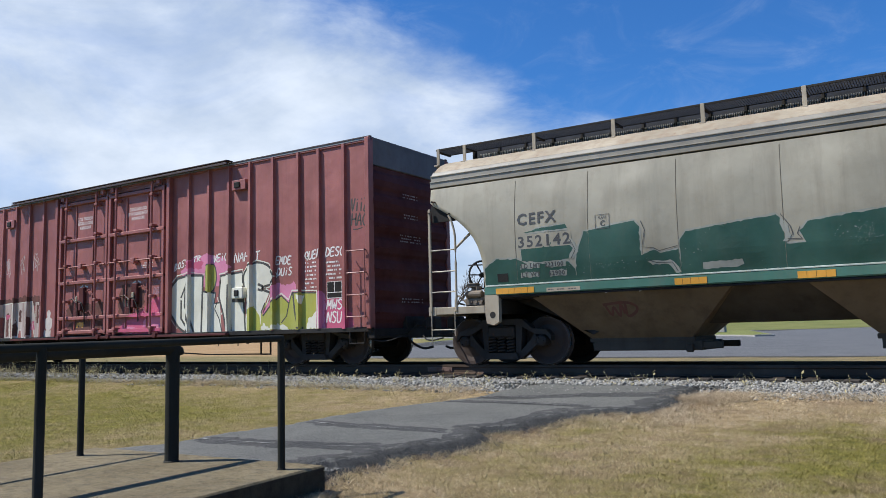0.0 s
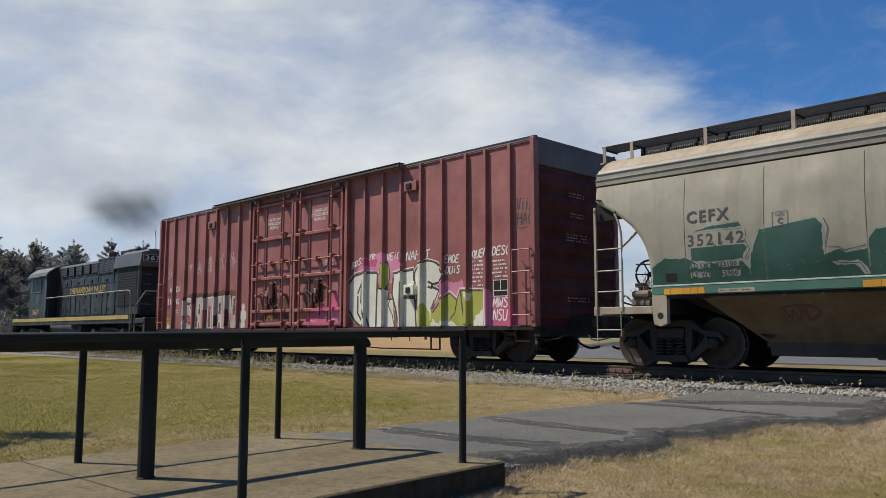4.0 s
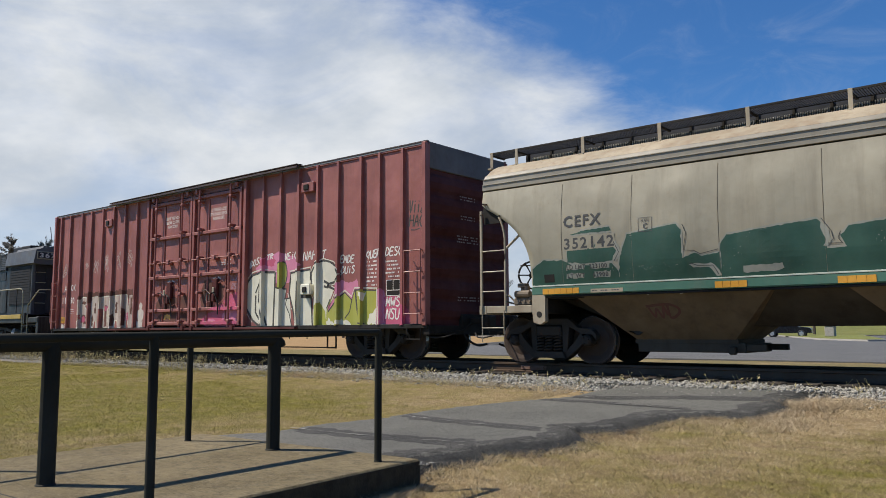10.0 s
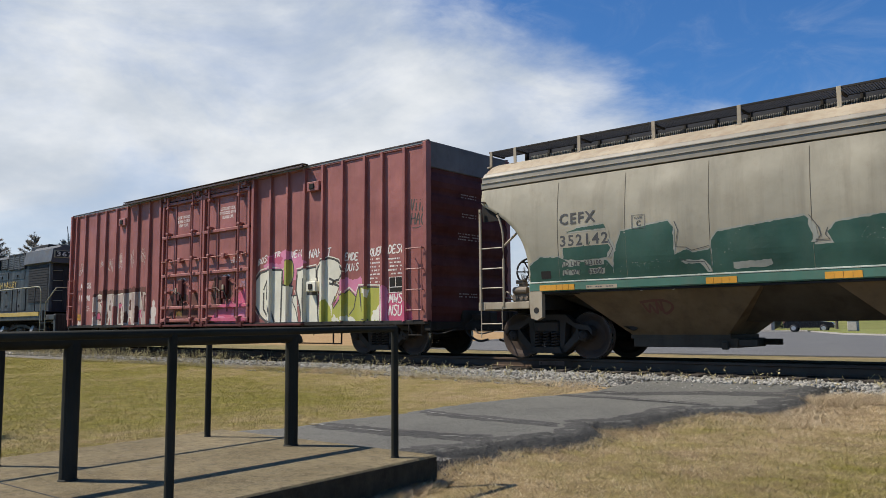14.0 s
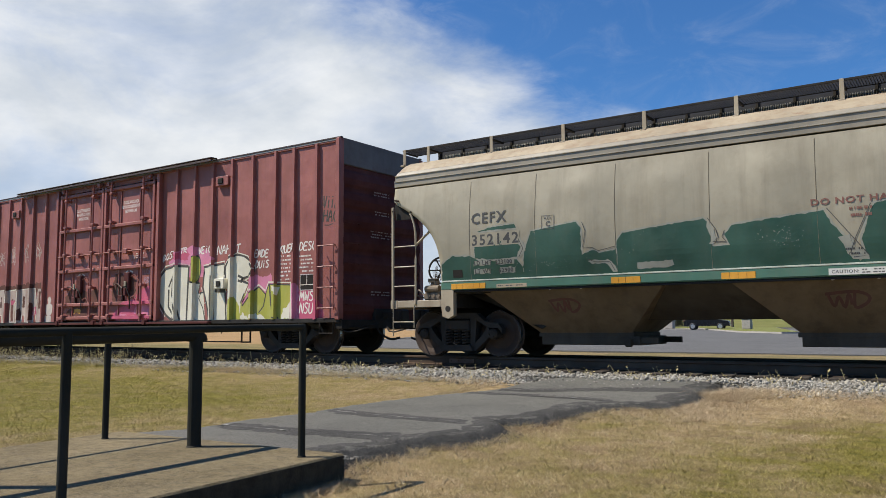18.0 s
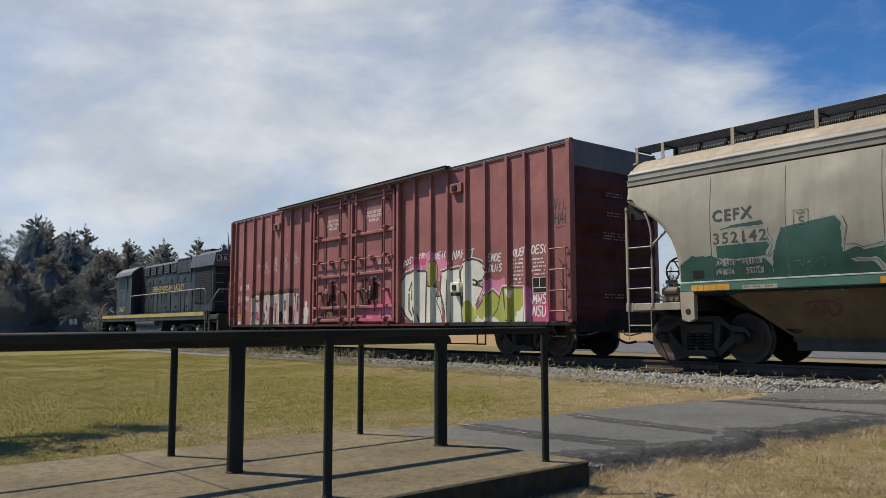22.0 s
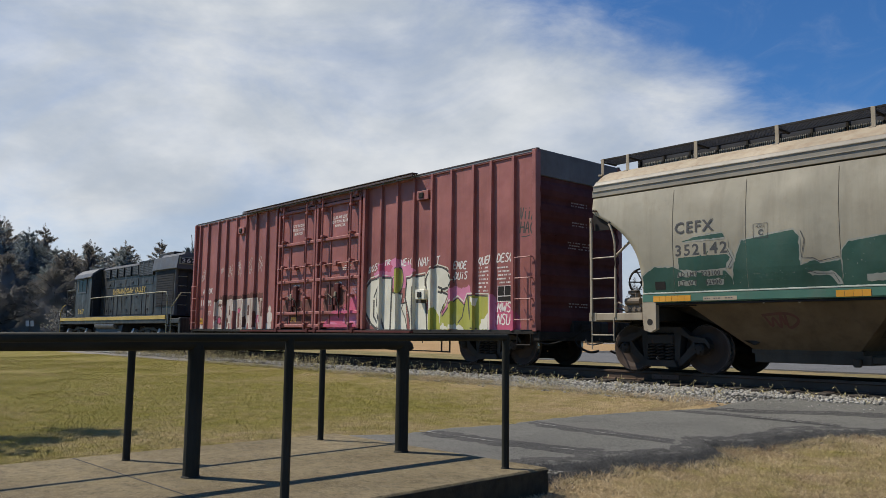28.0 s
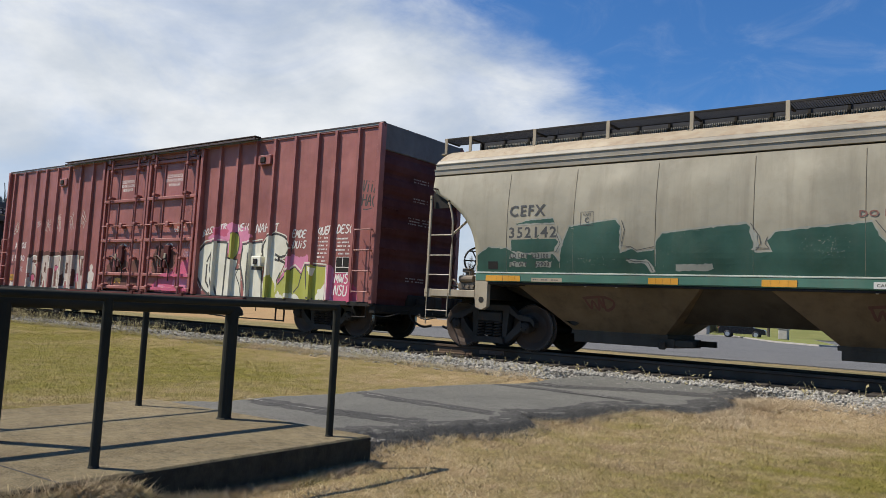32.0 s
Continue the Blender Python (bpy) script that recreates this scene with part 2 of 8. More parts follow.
LOCO = painted("locomotive_black", (0.017, 0.017, 0.018), 0.42, (0.105, 0.10, 0.092), 0.42, 0.95, spec=0.25, dent=0.25)
LOCO_RAIL = painted("worn_handrail", (0.33, 0.30, 0.20), 0.5, (0.12, 0.11, 0.09), 0.5, 0.3)
LOCO_DARK = plain("locomotive_louvre", (0.020, 0.021, 0.025), 0.6)
LOCO_ROOF = painted("locomotive_roof", (0.066, 0.067, 0.070), 0.5, (0.14, 0.135, 0.125), 0.5, 0.6)
LOCO_SOOT = plain("soot_black", (0.009, 0.009, 0.011), 0.75)
CAB_GLASS = Nodes("cab_glass", 0.3, 0.0, 0.08).done((0.012, 0.013, 0.014))
LOCO_YELLOW = painted("locomotive_yellow", (0.42, 0.29, 0.06), 0.45, (0.25, 0.18, 0.06), 0.4, 0.2)
GLASS = Nodes("dark_window_glass", 0.15, 0.0, 0.15).done((0.03, 0.04, 0.045))
CHROME = plain("worn_steel", (0.55, 0.54, 0.52), 0.35, 0.8)
BLACK_PAINT = painted("rail_black_paint", (0.020, 0.020, 0.015), 0.6, (0.034, 0.031, 0.021), 0.4, 0.2, bump=0.25, spec=0.05)
RAIL_RUST = painted("rail_rust", (0.075, 0.050, 0.034), 0.85, (0.045, 0.031, 0.022), 0.5, 0.2, rust=0.4, bump=0.3, spec=0.08)
BRIGHT_RUST = painted("joint_rust", (0.15, 0.085, 0.06), 0.75, (0.10, 0.06, 0.04), 0.5, 0.2, rust=0.4, bump=0.3)
TIMBER = plain("tie_timber", (0.042, 0.034, 0.027), 0.9, 0.0, 0.45, 14.0, 0.5, 0.01)
BARK = plain("bark", (0.075, 0.058, 0.045), 0.9, 0.0, 0.4, 12.0, 0.6, 0.01)
SMOKE_DARK = (0.05, 0.05, 0.055)


def concrete():
    m = Nodes("slab_concrete", 0.9, 0.0, 0.25)
    c = m.mix(m.range(m.noise(1.1, 8, 0.65), 0.36, 0.64), (0.130, 0.101, 0.053), (0.235, 0.188, 0.108))
    c = m.mix(m.range(m.noise(2.2, 9, 0.7, (0.35, 2.0, 1.0)), 0.52, 0.74, 0, 0.55), c, (0.065, 0.054, 0.030))
    c = m.mix(m.range(m.noise(13, 9, 0.8), 0.46, 0.60, 0, 0.7), c, (0.066, 0.054, 0.031))
    c = m.mix(m.range(m.noise(28, 6, 0.8, (0.5, 1.4, 1.0)), 0.56, 0.66, 0, 0.75), c, (0.26, 0.225, 0.16))
    c = m.mix(m.range(m.noise(4.5, 10, 0.7), 0.5, 0.75, 0, 0.6), c, (0.10, 0.083, 0.06))
    c = m.mix(m.range(m.noise(90, 3), 0.45, 0.7, 0, 0.45), c, (0.29, 0.24, 0.155))
    return m.done(c, 0.92, m.noise(40, 8, 0.8), 0.9, 0.015)


def asphalt(name, dark, pale, bump=0.6):
    m = Nodes(name, 0.9, 0.0, 0.3)
    c = m.mix(m.range(m.noise(0.7, 8, 0.6), 0.35, 0.65), dark, pale)
    c = m.mix(m.range(m.noise(110, 3, 0.7), 0.42, 0.62, 0, 0.55), c, tuple(x * 1.8 for x in pale))
    c = m.mix(m.range(m.noise(38, 5, 0.75), 0.50, 0.66, 0, 0.75), c, tuple(x * 0.45 for x in dark))
    c = m.mix(m.range(m.noise(30, 4, 0.7), 0.62, 0.70, 0, 0.6), c, tuple(x * 2.4 for x in pale))
    c = m.mix(m.range(m.noise(3.5, 10, 0.7), 0.56, 0.75, 0, 0.6), c, tuple(x * 0.6 for x in dark))
    return m.done(c, 0.88, m.noise(85, 6, 0.75), bump, 0.012)


CONCRETE = concrete()
ASPHALT = asphalt("path_asphalt", (0.072, 0.071, 0.064), (0.120, 0.117, 0.104), 0.9)
ASPHALT_DARK = asphalt("path_asphalt_dark", (0.026, 0.026, 0.025), (0.066, 0.064, 0.060), 1.0)
DUST = plain("pale_dust", (0.30, 0.29, 0.27), 0.95, 0.0, 0.35, 30.0)
ASPHALT_LOT = asphalt("lot_asphalt", (0.070, 0.070, 0.070), (0.105, 0.104, 0.102), 0.3)
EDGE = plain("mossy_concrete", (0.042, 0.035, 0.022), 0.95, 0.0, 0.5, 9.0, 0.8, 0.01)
KERB = plain("kerb_concrete", (0.32, 0.30, 0.27), 0.85, 0.0, 0.2, 6.0, 0.3)


def turf(name, island=False):
    """Mown winter lawn: straw and green in drifts, greener to the west, drier by the track."""
    m = Nodes(name, 0.95, 0.0, 0.15)
    drift = m.noise(0.45, 7, 0.6)
    patch = m.noise(2.6, 8, 0.65)
    x, y = m.axis(0), m.axis(1)
    west = m.range(x, -4.0, -11.0)
    dry = m.math("MULTIPLY", m.range(y, 8.0, 11.6), m.range(x, -24.0, -13.0))
    east = m.math("MULTIPLY", m.range(x, -2.4, -1.2), m.range(y, 10.8, 8.6))
    green = m.math("ADD", m.range(drift, 0.35, 0.72, -0.05, 0.62), m.math("MULTIPLY", west, 0.75))
    green = m.math("ADD", green, m.math("MULTIPLY", east, m.range(m.noise(0.55, 3), 0.38, 0.50, 0.15, 0.85)))
    green = m.math("SUBTRACT", green, m.math("MULTIPLY", dry, 0.55))
    green = m.math("ADD", green, m.range(patch, 0.3, 0.7, -0.42, 0.36))
    if island:
        green = m.math("ADD", green, m.range(m.island(), 0.0, 1.0, -0.35, 0.35))
    green = m.range(green, 0.0, 1.0)
    straw = m.mix(m.range(m.noise(6.0, 6), 0.3, 0.7), (0.18, 0.129, 0.068), (0.325, 0.245, 0.142))
    if island:
        straw = m.mix(m.range(m.island(), 0.0, 1.0), (0.29, 0.22, 0.125), (0.79, 0.64, 0.44))
    leaf = m.mix(m.range(m.noise(9.0, 5), 0.3, 0.7), (0.19, 0.175, 0.038), (0.385, 0.335, 0.085)) if island else m.mix(m.range(m.noise(9.0, 5), 0.3, 0.7), (0.094, 0.086, 0.020), (0.195, 0.165, 0.040))
    c = m.mix(green, straw, leaf)
    if not island:
        c = m.mix(m.range(m.noise(70, 4, 0.75), 0.32, 0.68), m.mix(1.0, c, (0.52, 0.51, 0.47), "MULTIPLY"), m.mix(1.0, c, (1.7, 1.7, 1.62), "MULTIPLY"))
        c = m.mix(m.range(m.noise(22, 5, 0.7), 0.56, 0.72, 0, 0.6), c, m.mix(1.0, c, (0.5, 0.46, 0.4), "MULTIPLY"))
    bare = m.math("MULTIPLY", m.range(m.noise(1.1, 7, 0.68), 0.50, 0.66, 0.0, 0.7), m.range(x, -9.0, -4.5))
    c = m.mix(bare, c, (0.42, 0.30, 0.19) if island else (0.15, 0.102, 0.06))
    far = m.range(y, 25.5, 28.5)
    green_side = m.range(m.math("ADD", x, m.math("MULTIPLY", y, 0.75)), 0.0, 6.0)
    c = m.mix(m.math("MULTIPLY", m.range(y, 15.5, 17.5), m.range(drift, 0.2, 0.7, 0.5, 1.0)), c, m.mix(m.range(m.noise(1.8, 8, 0.7, (0.3, 1.0, 1.0)), 0.38, 0.62), (0.24, 0.18, 0.095), (0.11, 0.105, 0.042)))
    c = m.mix(far, c, m.mix(m.range(m.noise(0.35, 8, 0.7), 0.35, 0.65), m.mix(green_side, (0.35, 0.225, 0.11), (0.17, 0.165, 0.055)), m.mix(green_side, (0.25, 0.165, 0.08), (0.11, 0.125, 0.035))))
    return m.done(c, 0.95, m.noise(38, 8, 0.75), 0.9, 0.03)


TURF = turf("lawn_turf")
BLADES = turf("lawn_blades", True)


def stones():
    m = Nodes("ballast_stone", 0.85, 0.0, 0.3)
    c = m.mix(m.range(m.island(), 0.0, 1.0), (0.075, 0.073, 0.066), (0.43, 0.415, 0.37))
    c = m.mix(m.range(m.noise(25, 6), 0.4, 0.7, 0, 0.5), c, (0.24, 0.21, 0.17))
    return m.done(c, 0.85, m.noise(120, 4), 0.3, 0.004)


STONE = stones()


def bed_stone():
    """Crushed stone, much darker between the rails."""
    m = Nodes("ballast_bed", 0.95, 0.0, 0.2)
    c = m.mix(m.range(m.noise(30, 8, 0.65), 0.3, 0.7), (0.10, 0.092, 0.082), (0.30, 0.28, 0.25))
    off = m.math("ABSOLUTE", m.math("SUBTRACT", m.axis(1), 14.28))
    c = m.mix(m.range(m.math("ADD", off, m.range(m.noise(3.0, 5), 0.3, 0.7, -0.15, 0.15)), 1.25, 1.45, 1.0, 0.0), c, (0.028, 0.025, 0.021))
    return m.done(c, 0.95, m.noise(60, 6, 0.7), 1.0, 0.03)


BED = bed_stone()


def foliage(name, a, b):
    m = Nodes(name, 0.7, 0.0, 0.25)
    c = m.mix(m.island(), a, b)
    c = m.mix(m.range(m.noise(0.5, 5), 0.35, 0.7, 0, 0.6), c, tuple(x * 0.8 for x in a))
    m.bsdf.inputs["Roughness"].default_value = 0.9
    out_way = m.n.new("ShaderNodeVectorMath")
    out_way.operation = "MULTIPLY_ADD"
    m.l.new(m.place, out_way.inputs[0])
    out_way.inputs[1].default_value, out_way.inputs[2].default_value = (0.4, 0.4, 0.12), (0.0, 0.0, -0.1)
    soft_way = m.n.new("ShaderNodeVectorMath")
    soft_way.operation = "ADD"
    m.l.new(out_way.outputs[0], soft_way.inputs[0])
    slight = m.n.new("ShaderNodeVectorMath")
    slight.operation = "SCALE"
    m.l.new(m.n.new("ShaderNodeNewGeometry").outputs["Normal"], slight.inputs[0])
    slight.inputs["Scale"].default_value = 0.15
    m.l.new(slight.outputs[0], soft_way.inputs[1])
    unit = m.n.new("ShaderNodeVectorMath")
    unit.operation = "NORMALIZE"
    m.l.new(soft_way.outputs[0], unit.inputs[0])
    m.l.new(unit.outputs[0], m.bsdf.inputs["Normal"])
    thin = m.n.new("ShaderNodeBsdfTranslucent")
    m.set(thin.inputs["Color"], c)
    m.l.new(unit.outputs[0], thin.inputs["Normal"])
    both_ways = m.n.new("ShaderNodeMixShader")
    both_ways.inputs["Fac"].default_value = 0.6
    m.l.new(m.bsdf.outputs[0], both_ways.inputs[1])
    m.l.new(thin.outputs[0], both_ways.inputs[2])
    m.l.new(both_ways.outputs[0], m.n["Material Output"].inputs["Surface"])
    return m.done(c)


# pale blue-grey: distance haze is mixed into both foliage colours
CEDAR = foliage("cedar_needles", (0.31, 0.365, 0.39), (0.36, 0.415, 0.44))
SHRUB = foliage("bronze_thicket", (0.335, 0.325, 0.31), (0.38, 0.37, 0.35))
BLOSSOM = foliage("pale_blossom", (0.62, 0.62, 0.50), (0.76, 0.76, 0.66))
WEED = plain("dry_weeds", (0.34, 0.285, 0.14), 0.9, 0.0, 0.5, 5.0, 0.1)


def haze():
    m = Nodes("diesel_smoke", 1.0, 0.0, 0.0)
    r = m.n.new("ShaderNodeVectorMath")
    r.operation = "LENGTH"
    m.l.new(m.place, r.inputs[0])
    soft = m.math("MULTIPLY", m.range(r.outputs["Value"], 0.05, 1.20, 1.0, 0.0), m.range(m.noise(1.1, 4, 0.5), 0.30, 0.70, 0.35, 1.0))
    m.set(m.bsdf.inputs["Alpha"], m.math("MULTIPLY", m.math("MAXIMUM", soft, 0.0), 0.46))
    return m.done(SMOKE_DARK)


SMOKE = haze()

# ---- mesh helpers ----


def part(name, bm, material, parent=None, label="", smooth=False):
    """Links a bmesh as one mesh object under its thing or part."""
    me = bpy.data.meshes.new(name)
    bm.normal_update()
    bm.to_mesh(me)
    bm.free()
    me.materials.append(material)
    if smooth:
        me.shade_smooth()
    ob = new(name, me)
    ob.parent = parent
    return tagged(ob, label) if label else ob


def again(ob, parent, m):
    """The same mesh once more, at the pose m under parent."""
    twin = new(ob.name.split(".")[0], ob.data)
    twin.parent, twin.matrix_basis = parent, m
    for child in ob.children:
        again(child, twin, child.matrix_basis.copy())
    return twin


def block(bm, x0, x1, y0, y1, z0, z1, bevel=0.0):
    vs = [bm.verts.new((x, y, z)) for z in (z0, z1) for y in (y0, y1) for x in (x0, x1)]
    fs = [bm.faces.new([vs[k] for k in q]) for q in ((0, 2, 3, 1), (4, 5, 7, 6), (0, 1, 5, 4), (2, 6, 7, 3), (0, 4, 6, 2), (1, 3, 7, 5))]
    if bevel:
        es = list({e for f in fs for e in f.edges})
        bmesh.ops.bevel(bm, geom=es, offset=bevel, segments=1, affect="EDGES", clamp_overlap=True)
    return bm


def bar(bm, p, q, r, seg=8):
    """A round bar from p to q."""
    p, q = Vector(p), Vector(q)
    m = (q - p).to_track_quat("Z", "Y").to_matrix()
    rings = []
    for c in (p, q):
        rings.append([bm.verts.new(c + m @ Vector((r * math.cos(2 * math.pi * k / seg), r * math.sin(2 * math.pi * k / seg), 0))) for k in range(seg)])
    for k in range(seg):
        bm.faces.new((rings[0][k], rings[0][(k + 1) % seg], rings[1][(k + 1) % seg], rings[1][k]))
    bm.faces.new(rings[0][::-1])
    bm.faces.new(rings[1])
    return bm


def tube(bm, points, r, seg=8):
    """A bent round bar through points."""
    pts = [Vector(p) for p in points]
    rings = []
    for k, p in enumerate(pts):
        way_in = pts[min(k + 1, len(pts) - 1)] - pts[max(k - 1, 0)]
        m = way_in.to_track_quat("Z", "Y").to_matrix()
        rings.append([bm.verts.new(p + m @ Vector((r * math.cos(2 * math.pi * j / seg), r * math.sin(2 * math.pi * j / seg), 0))) for j in range(seg)])
    for a, b in zip(rings, rings[1:]):
        for j in range(seg):
            bm.faces.new((a[j], a[(j + 1) % seg], b[(j + 1) % seg], b[j]))
    bm.faces.new(rings[0][::-1])
    bm.faces.new(rings[-1])
    return bm


def prism(bm, outline, y0, y1):
    """An outline in x and z, drawn out from y0 to y1."""
    a = [bm.verts.new((x, y0, z)) for x, z in outline]
    b = [bm.verts.new((x, y1, z)) for x, z in outline]
    n = len(outline)
    fs = [bm.faces.new(a), bm.faces.new(b[::-1])]
    for k in range(n):
        bm.faces.new((a[k], b[k], b[(k + 1) % n], a[(k + 1) % n]))
    bm.normal_update()
    bmesh.ops.triangulate(bm, faces=fs, ngon_method="EAR_CLIP")
    bmesh.ops.recalc_face_normals(bm, faces=bm.faces)
    return bm


def sweep(bm, outline, x0, x1):
    """An outline in y and z, drawn out from x0 to x1."""
    a = [bm.verts.new((x0, y, z)) for y, z in outline]
    b = [bm.verts.new((x1, y, z)) for y, z in outline]
    n = len(outline)
    fs = [bm.faces.new(a), bm.faces.new(b[::-1])]
    for k in range(n):
        bm.faces.new((a[k], b[k], b[(k + 1) % n], a[(k + 1) % n]))
    bm.normal_update()
    bmesh.ops.triangulate(bm, faces=fs, ngon_method="EAR_CLIP")
    bmesh.ops.recalc_face_normals(bm, faces=bm.faces)
    return bm


def lathe(profile, seg=32, caps=True):
    """A profile of radius and y, turned round the y axis."""
    bm = bmesh.new()
    rings = [[bm.verts.new((r * math.cos(2 * math.pi * k / seg), y, r * math.sin(2 * math.pi * k / seg))) for k in range(seg)] for r, y in profile]
    for a, b in zip(rings, rings[1:]):
        for k in range(seg):
            bm.faces.new((a[k], b[k], b[(k + 1) % seg], a[(k + 1) % seg]))
    if caps:
        bm.faces.new(rings[0])
        bm.faces.new(rings[-1][::-1])
    bmesh.ops.recalc_face_normals(bm, faces=bm.faces)
    return bm


def fill(name, verts, faces, material, parent=None, label="", smooth=False):
    """A large mesh from arrays: verts n x 3, faces m x 3 or m x 4."""
    verts, faces = np.asarray(verts, np.float32), np.asarray(faces, np.int32)
    me = bpy.data.meshes.new(name)
    me.vertices.add(len(verts))
    me.vertices.foreach_set("co", verts.ravel())
    me.loops.add(faces.size)
    me.loops.foreach_set("vertex_index", faces.ravel())
    me.polygons.add(len(faces))
    me.polygons.foreach_set("loop_start", np.arange(0, faces.size, faces.shape[1], dtype=np.int32))
    me.update(calc_edges=True)
    me.validate()
    me.materials.append(material)
    if smooth:
        me.shade_smooth()
    ob = new(name, me)
    ob.parent = parent
    return tagged(ob, label) if label else ob


def thing(name, x, y, z, label, category, group="", kind=""):
    ob = new(name)
    ob.empty_display_size = 0.2
    ob.matrix_basis = pose(x, y, z)
    return tagged(ob, label, category, group, kind)


def curve(points, steps=6, closed=False):
    """A smooth line through points."""
    p = [Vector(q) for q in points]
    n = len(p)
    out = []
    for k in range(n if closed else n - 1):
        a, b = p[(k - 1) % n if closed else max(k - 1, 0)], p[k]
        c, d = p[(k + 1) % n], p[(k + 2) % n if closed else min(k + 2, n - 1)]
        for s in range(steps):
            t = s / steps
            out.append(tuple(0.5 * (2 * b + (c - a) * t + (2 * a - 5 * b + 4 * c - d) * t * t + (3 * b - a - 3 * c + d) * t ** 3)))
    return out if closed else out + [tuple(p[-1])]


class Side:
    """The near side of a car: paint laid on it follows its ribs or its bulge."""

    def __init__(self, parent, depth, xs=(), zs=(), lift=0.0015, coat=0.0005):
        self.parent, self.depth, self.xs, self.zs, self.lift, self.coat = parent, depth, xs, zs, lift, coat

    def lay(self, bm, name, material, coat, label="", wrap=False):
        for k, cuts in ((0, self.xs), (2, self.zs)):
            lo, hi = min(v.co[k] for v in bm.verts), max(v.co[k] for v in bm.verts)
            for c in cuts:
                if lo < c < hi:
                    co, no = [0, 0, 0], [0, 0, 0]
                    co[k], no[k] = c, 1
                    bmesh.ops.bisect_plane(bm, geom=bm.verts[:] + bm.edges[:] + bm.faces[:], dist=1e-5, plane_co=co, plane_no=no)
        for v in bm.verts:
            v.co.y = self.depth(v.co.x, v.co.z) - self.lift - self.coat * coat
        for f in bm.faces:
            f.normal_update()
            if f.normal.y > 0:
                f.normal_flip()
        steep = [f for f in bm.faces if abs(f.normal.y) < 0.5]
        if steep and not wrap and len(steep) < len(bm.faces):
            bmesh.ops.delete(bm, geom=steep, context="FACES")
        return part(name, bm, material, self.parent, label)

    def area(self, name, material, coat, *outlines, label="", rough=0.0):
        for outline in outlines:
            if rough:
                outline = ragged(outline, rough)
            bm = bmesh.new()
            f = bm.faces.new([bm.verts.new((x, 0, z)) for x, z in outline])
            f.normal_update()
            bmesh.ops.triangulate(bm, faces=[f], ngon_method="EAR_CLIP")
            self.lay(bm, name, material, coat, label, True)

    def line(self, name, material, coat, width, *lines, label=""):
        for pts in lines:
            bm = bmesh.new()
            pts = [Vector((x, z)) for x, z in pts]
            rows = []
            for k, p in enumerate(pts):
                d = (pts[min(k + 1, len(pts) - 1)] - pts[max(k - 1, 0)])
                d = d.normalized() if d.length > 0 else Vector((1, 0))
                o = Vector((-d.y, d.x)) * width / 2
                rows.append((bm.verts.new((p.x + o.x, 0, p.y + o.y)), bm.verts.new((p.x - o.x, 0, p.y - o.y))))
            for a, b in zip(rows, rows[1:]):
                bm.faces.new((a[0], a[1], b[1], b[0]))
            self.lay(bm, name, material, coat, label)

    def words(self, text, material, coat, x, z, height, width=None, name="lettering", label="", gap=1.12):
        bm = letters(text, x, z, height, width, gap)
        return tagged(self.lay(bm, name, material, coat, label), kind="stuff")


def ragged(outline, amount):
    """The outline with a torn, brushed edge."""
    rng = random.Random(int(outline[0][0] * 100) + len(outline))
    out = []
    for (xa, za), (xb, zb) in zip(outline, outline[1:] + outline[:1]):
        n = max(1, int(math.hypot(xb - xa, zb - za) / 0.05))
        for k in range(n):
            out.append((xa + (xb - xa) * k / n + rng.gauss(0, amount), za + (zb - za) * k / n + rng.gauss(0, amount)))
    return out


def swell(outline, d):
    """The outline moved outwards by d."""
    turn = sum((b[0] - a[0]) * (b[1] + a[1]) for a, b in zip(outline, outline[1:] + outline[:1]))
    s = d if turn > 0 else -d
    out = []
    for p, q, r in zip(outline[-1:] + outline[:-1], outline, outline[1:] + outline[:1]):
        n = Vector((p[1] - r[1], r[0] - p[0]))
        n = n.normalized() if n.length > 1e-6 else Vector((0, 1))
        out.append((q[0] + n.x * s, q[1] + n.y * s))
    return out


def letters(text, x, z, height, width=None, gap=1.12):
    """Letters in the x-z plane: left edge x, foot z, all lines together height high, and width wide where it is given."""
    cu = bpy.data.curves.new("letters", "FONT")
    cu.body, cu.size, cu.space_line, cu.align_x, cu.resolution_u = text, 1.0, 1.0, "LEFT" if "\n" not in text else "CENTER", 2
    cu.offset, cu.space_character = 0.022, gap
    ob = new("letters", cu)
    me = bpy.data.meshes.new_from_object(ob.evaluated_get(bpy.context.evaluated_depsgraph_get()))
    bpy.data.objects.remove(ob)
    bm = bmesh.new()
    bm.from_mesh(me)
    bpy.data.meshes.remove(me)
    bpy.data.curves.remove(cu)
    xs, ys = [v.co.x for v in bm.verts], [v.co.y for v in bm.verts]
    kz = height / (max(ys) - min(ys))
    kx = width / (max(xs) - min(xs)) if width else kz
    x1, y1 = min(xs), min(ys)
    for v in bm.verts:
        v.co = (x + (v.co.x - x1) * kx, 0, z + (v.co.y - y1) * kz)
    return bm


def dashes(rows, x, z, height, width, seed):
    """Rows of short bars, for stencilled lines too small to read."""
    rng = random.Random(seed)
    bm = bmesh.new()
    step = height / rows
    for k in range(rows):
        z0 = z + height - (k + 0.75) * step
        at = x
        while at < x + width - 0.02:
            w = rng.uniform(0.03, 0.10) * width
            w = min(w, x + width - at)
            if rng.random() < 0.3:
                at += w
                continue
            bm.faces.new([bm.verts.new(c) for c in ((at, 0, z0), (at + w, 0, z0), (at + w, 0, z0 + step * 0.42), (at, 0, z0 + step * 0.42))])
            at += w + 0.025 * width
    return bm

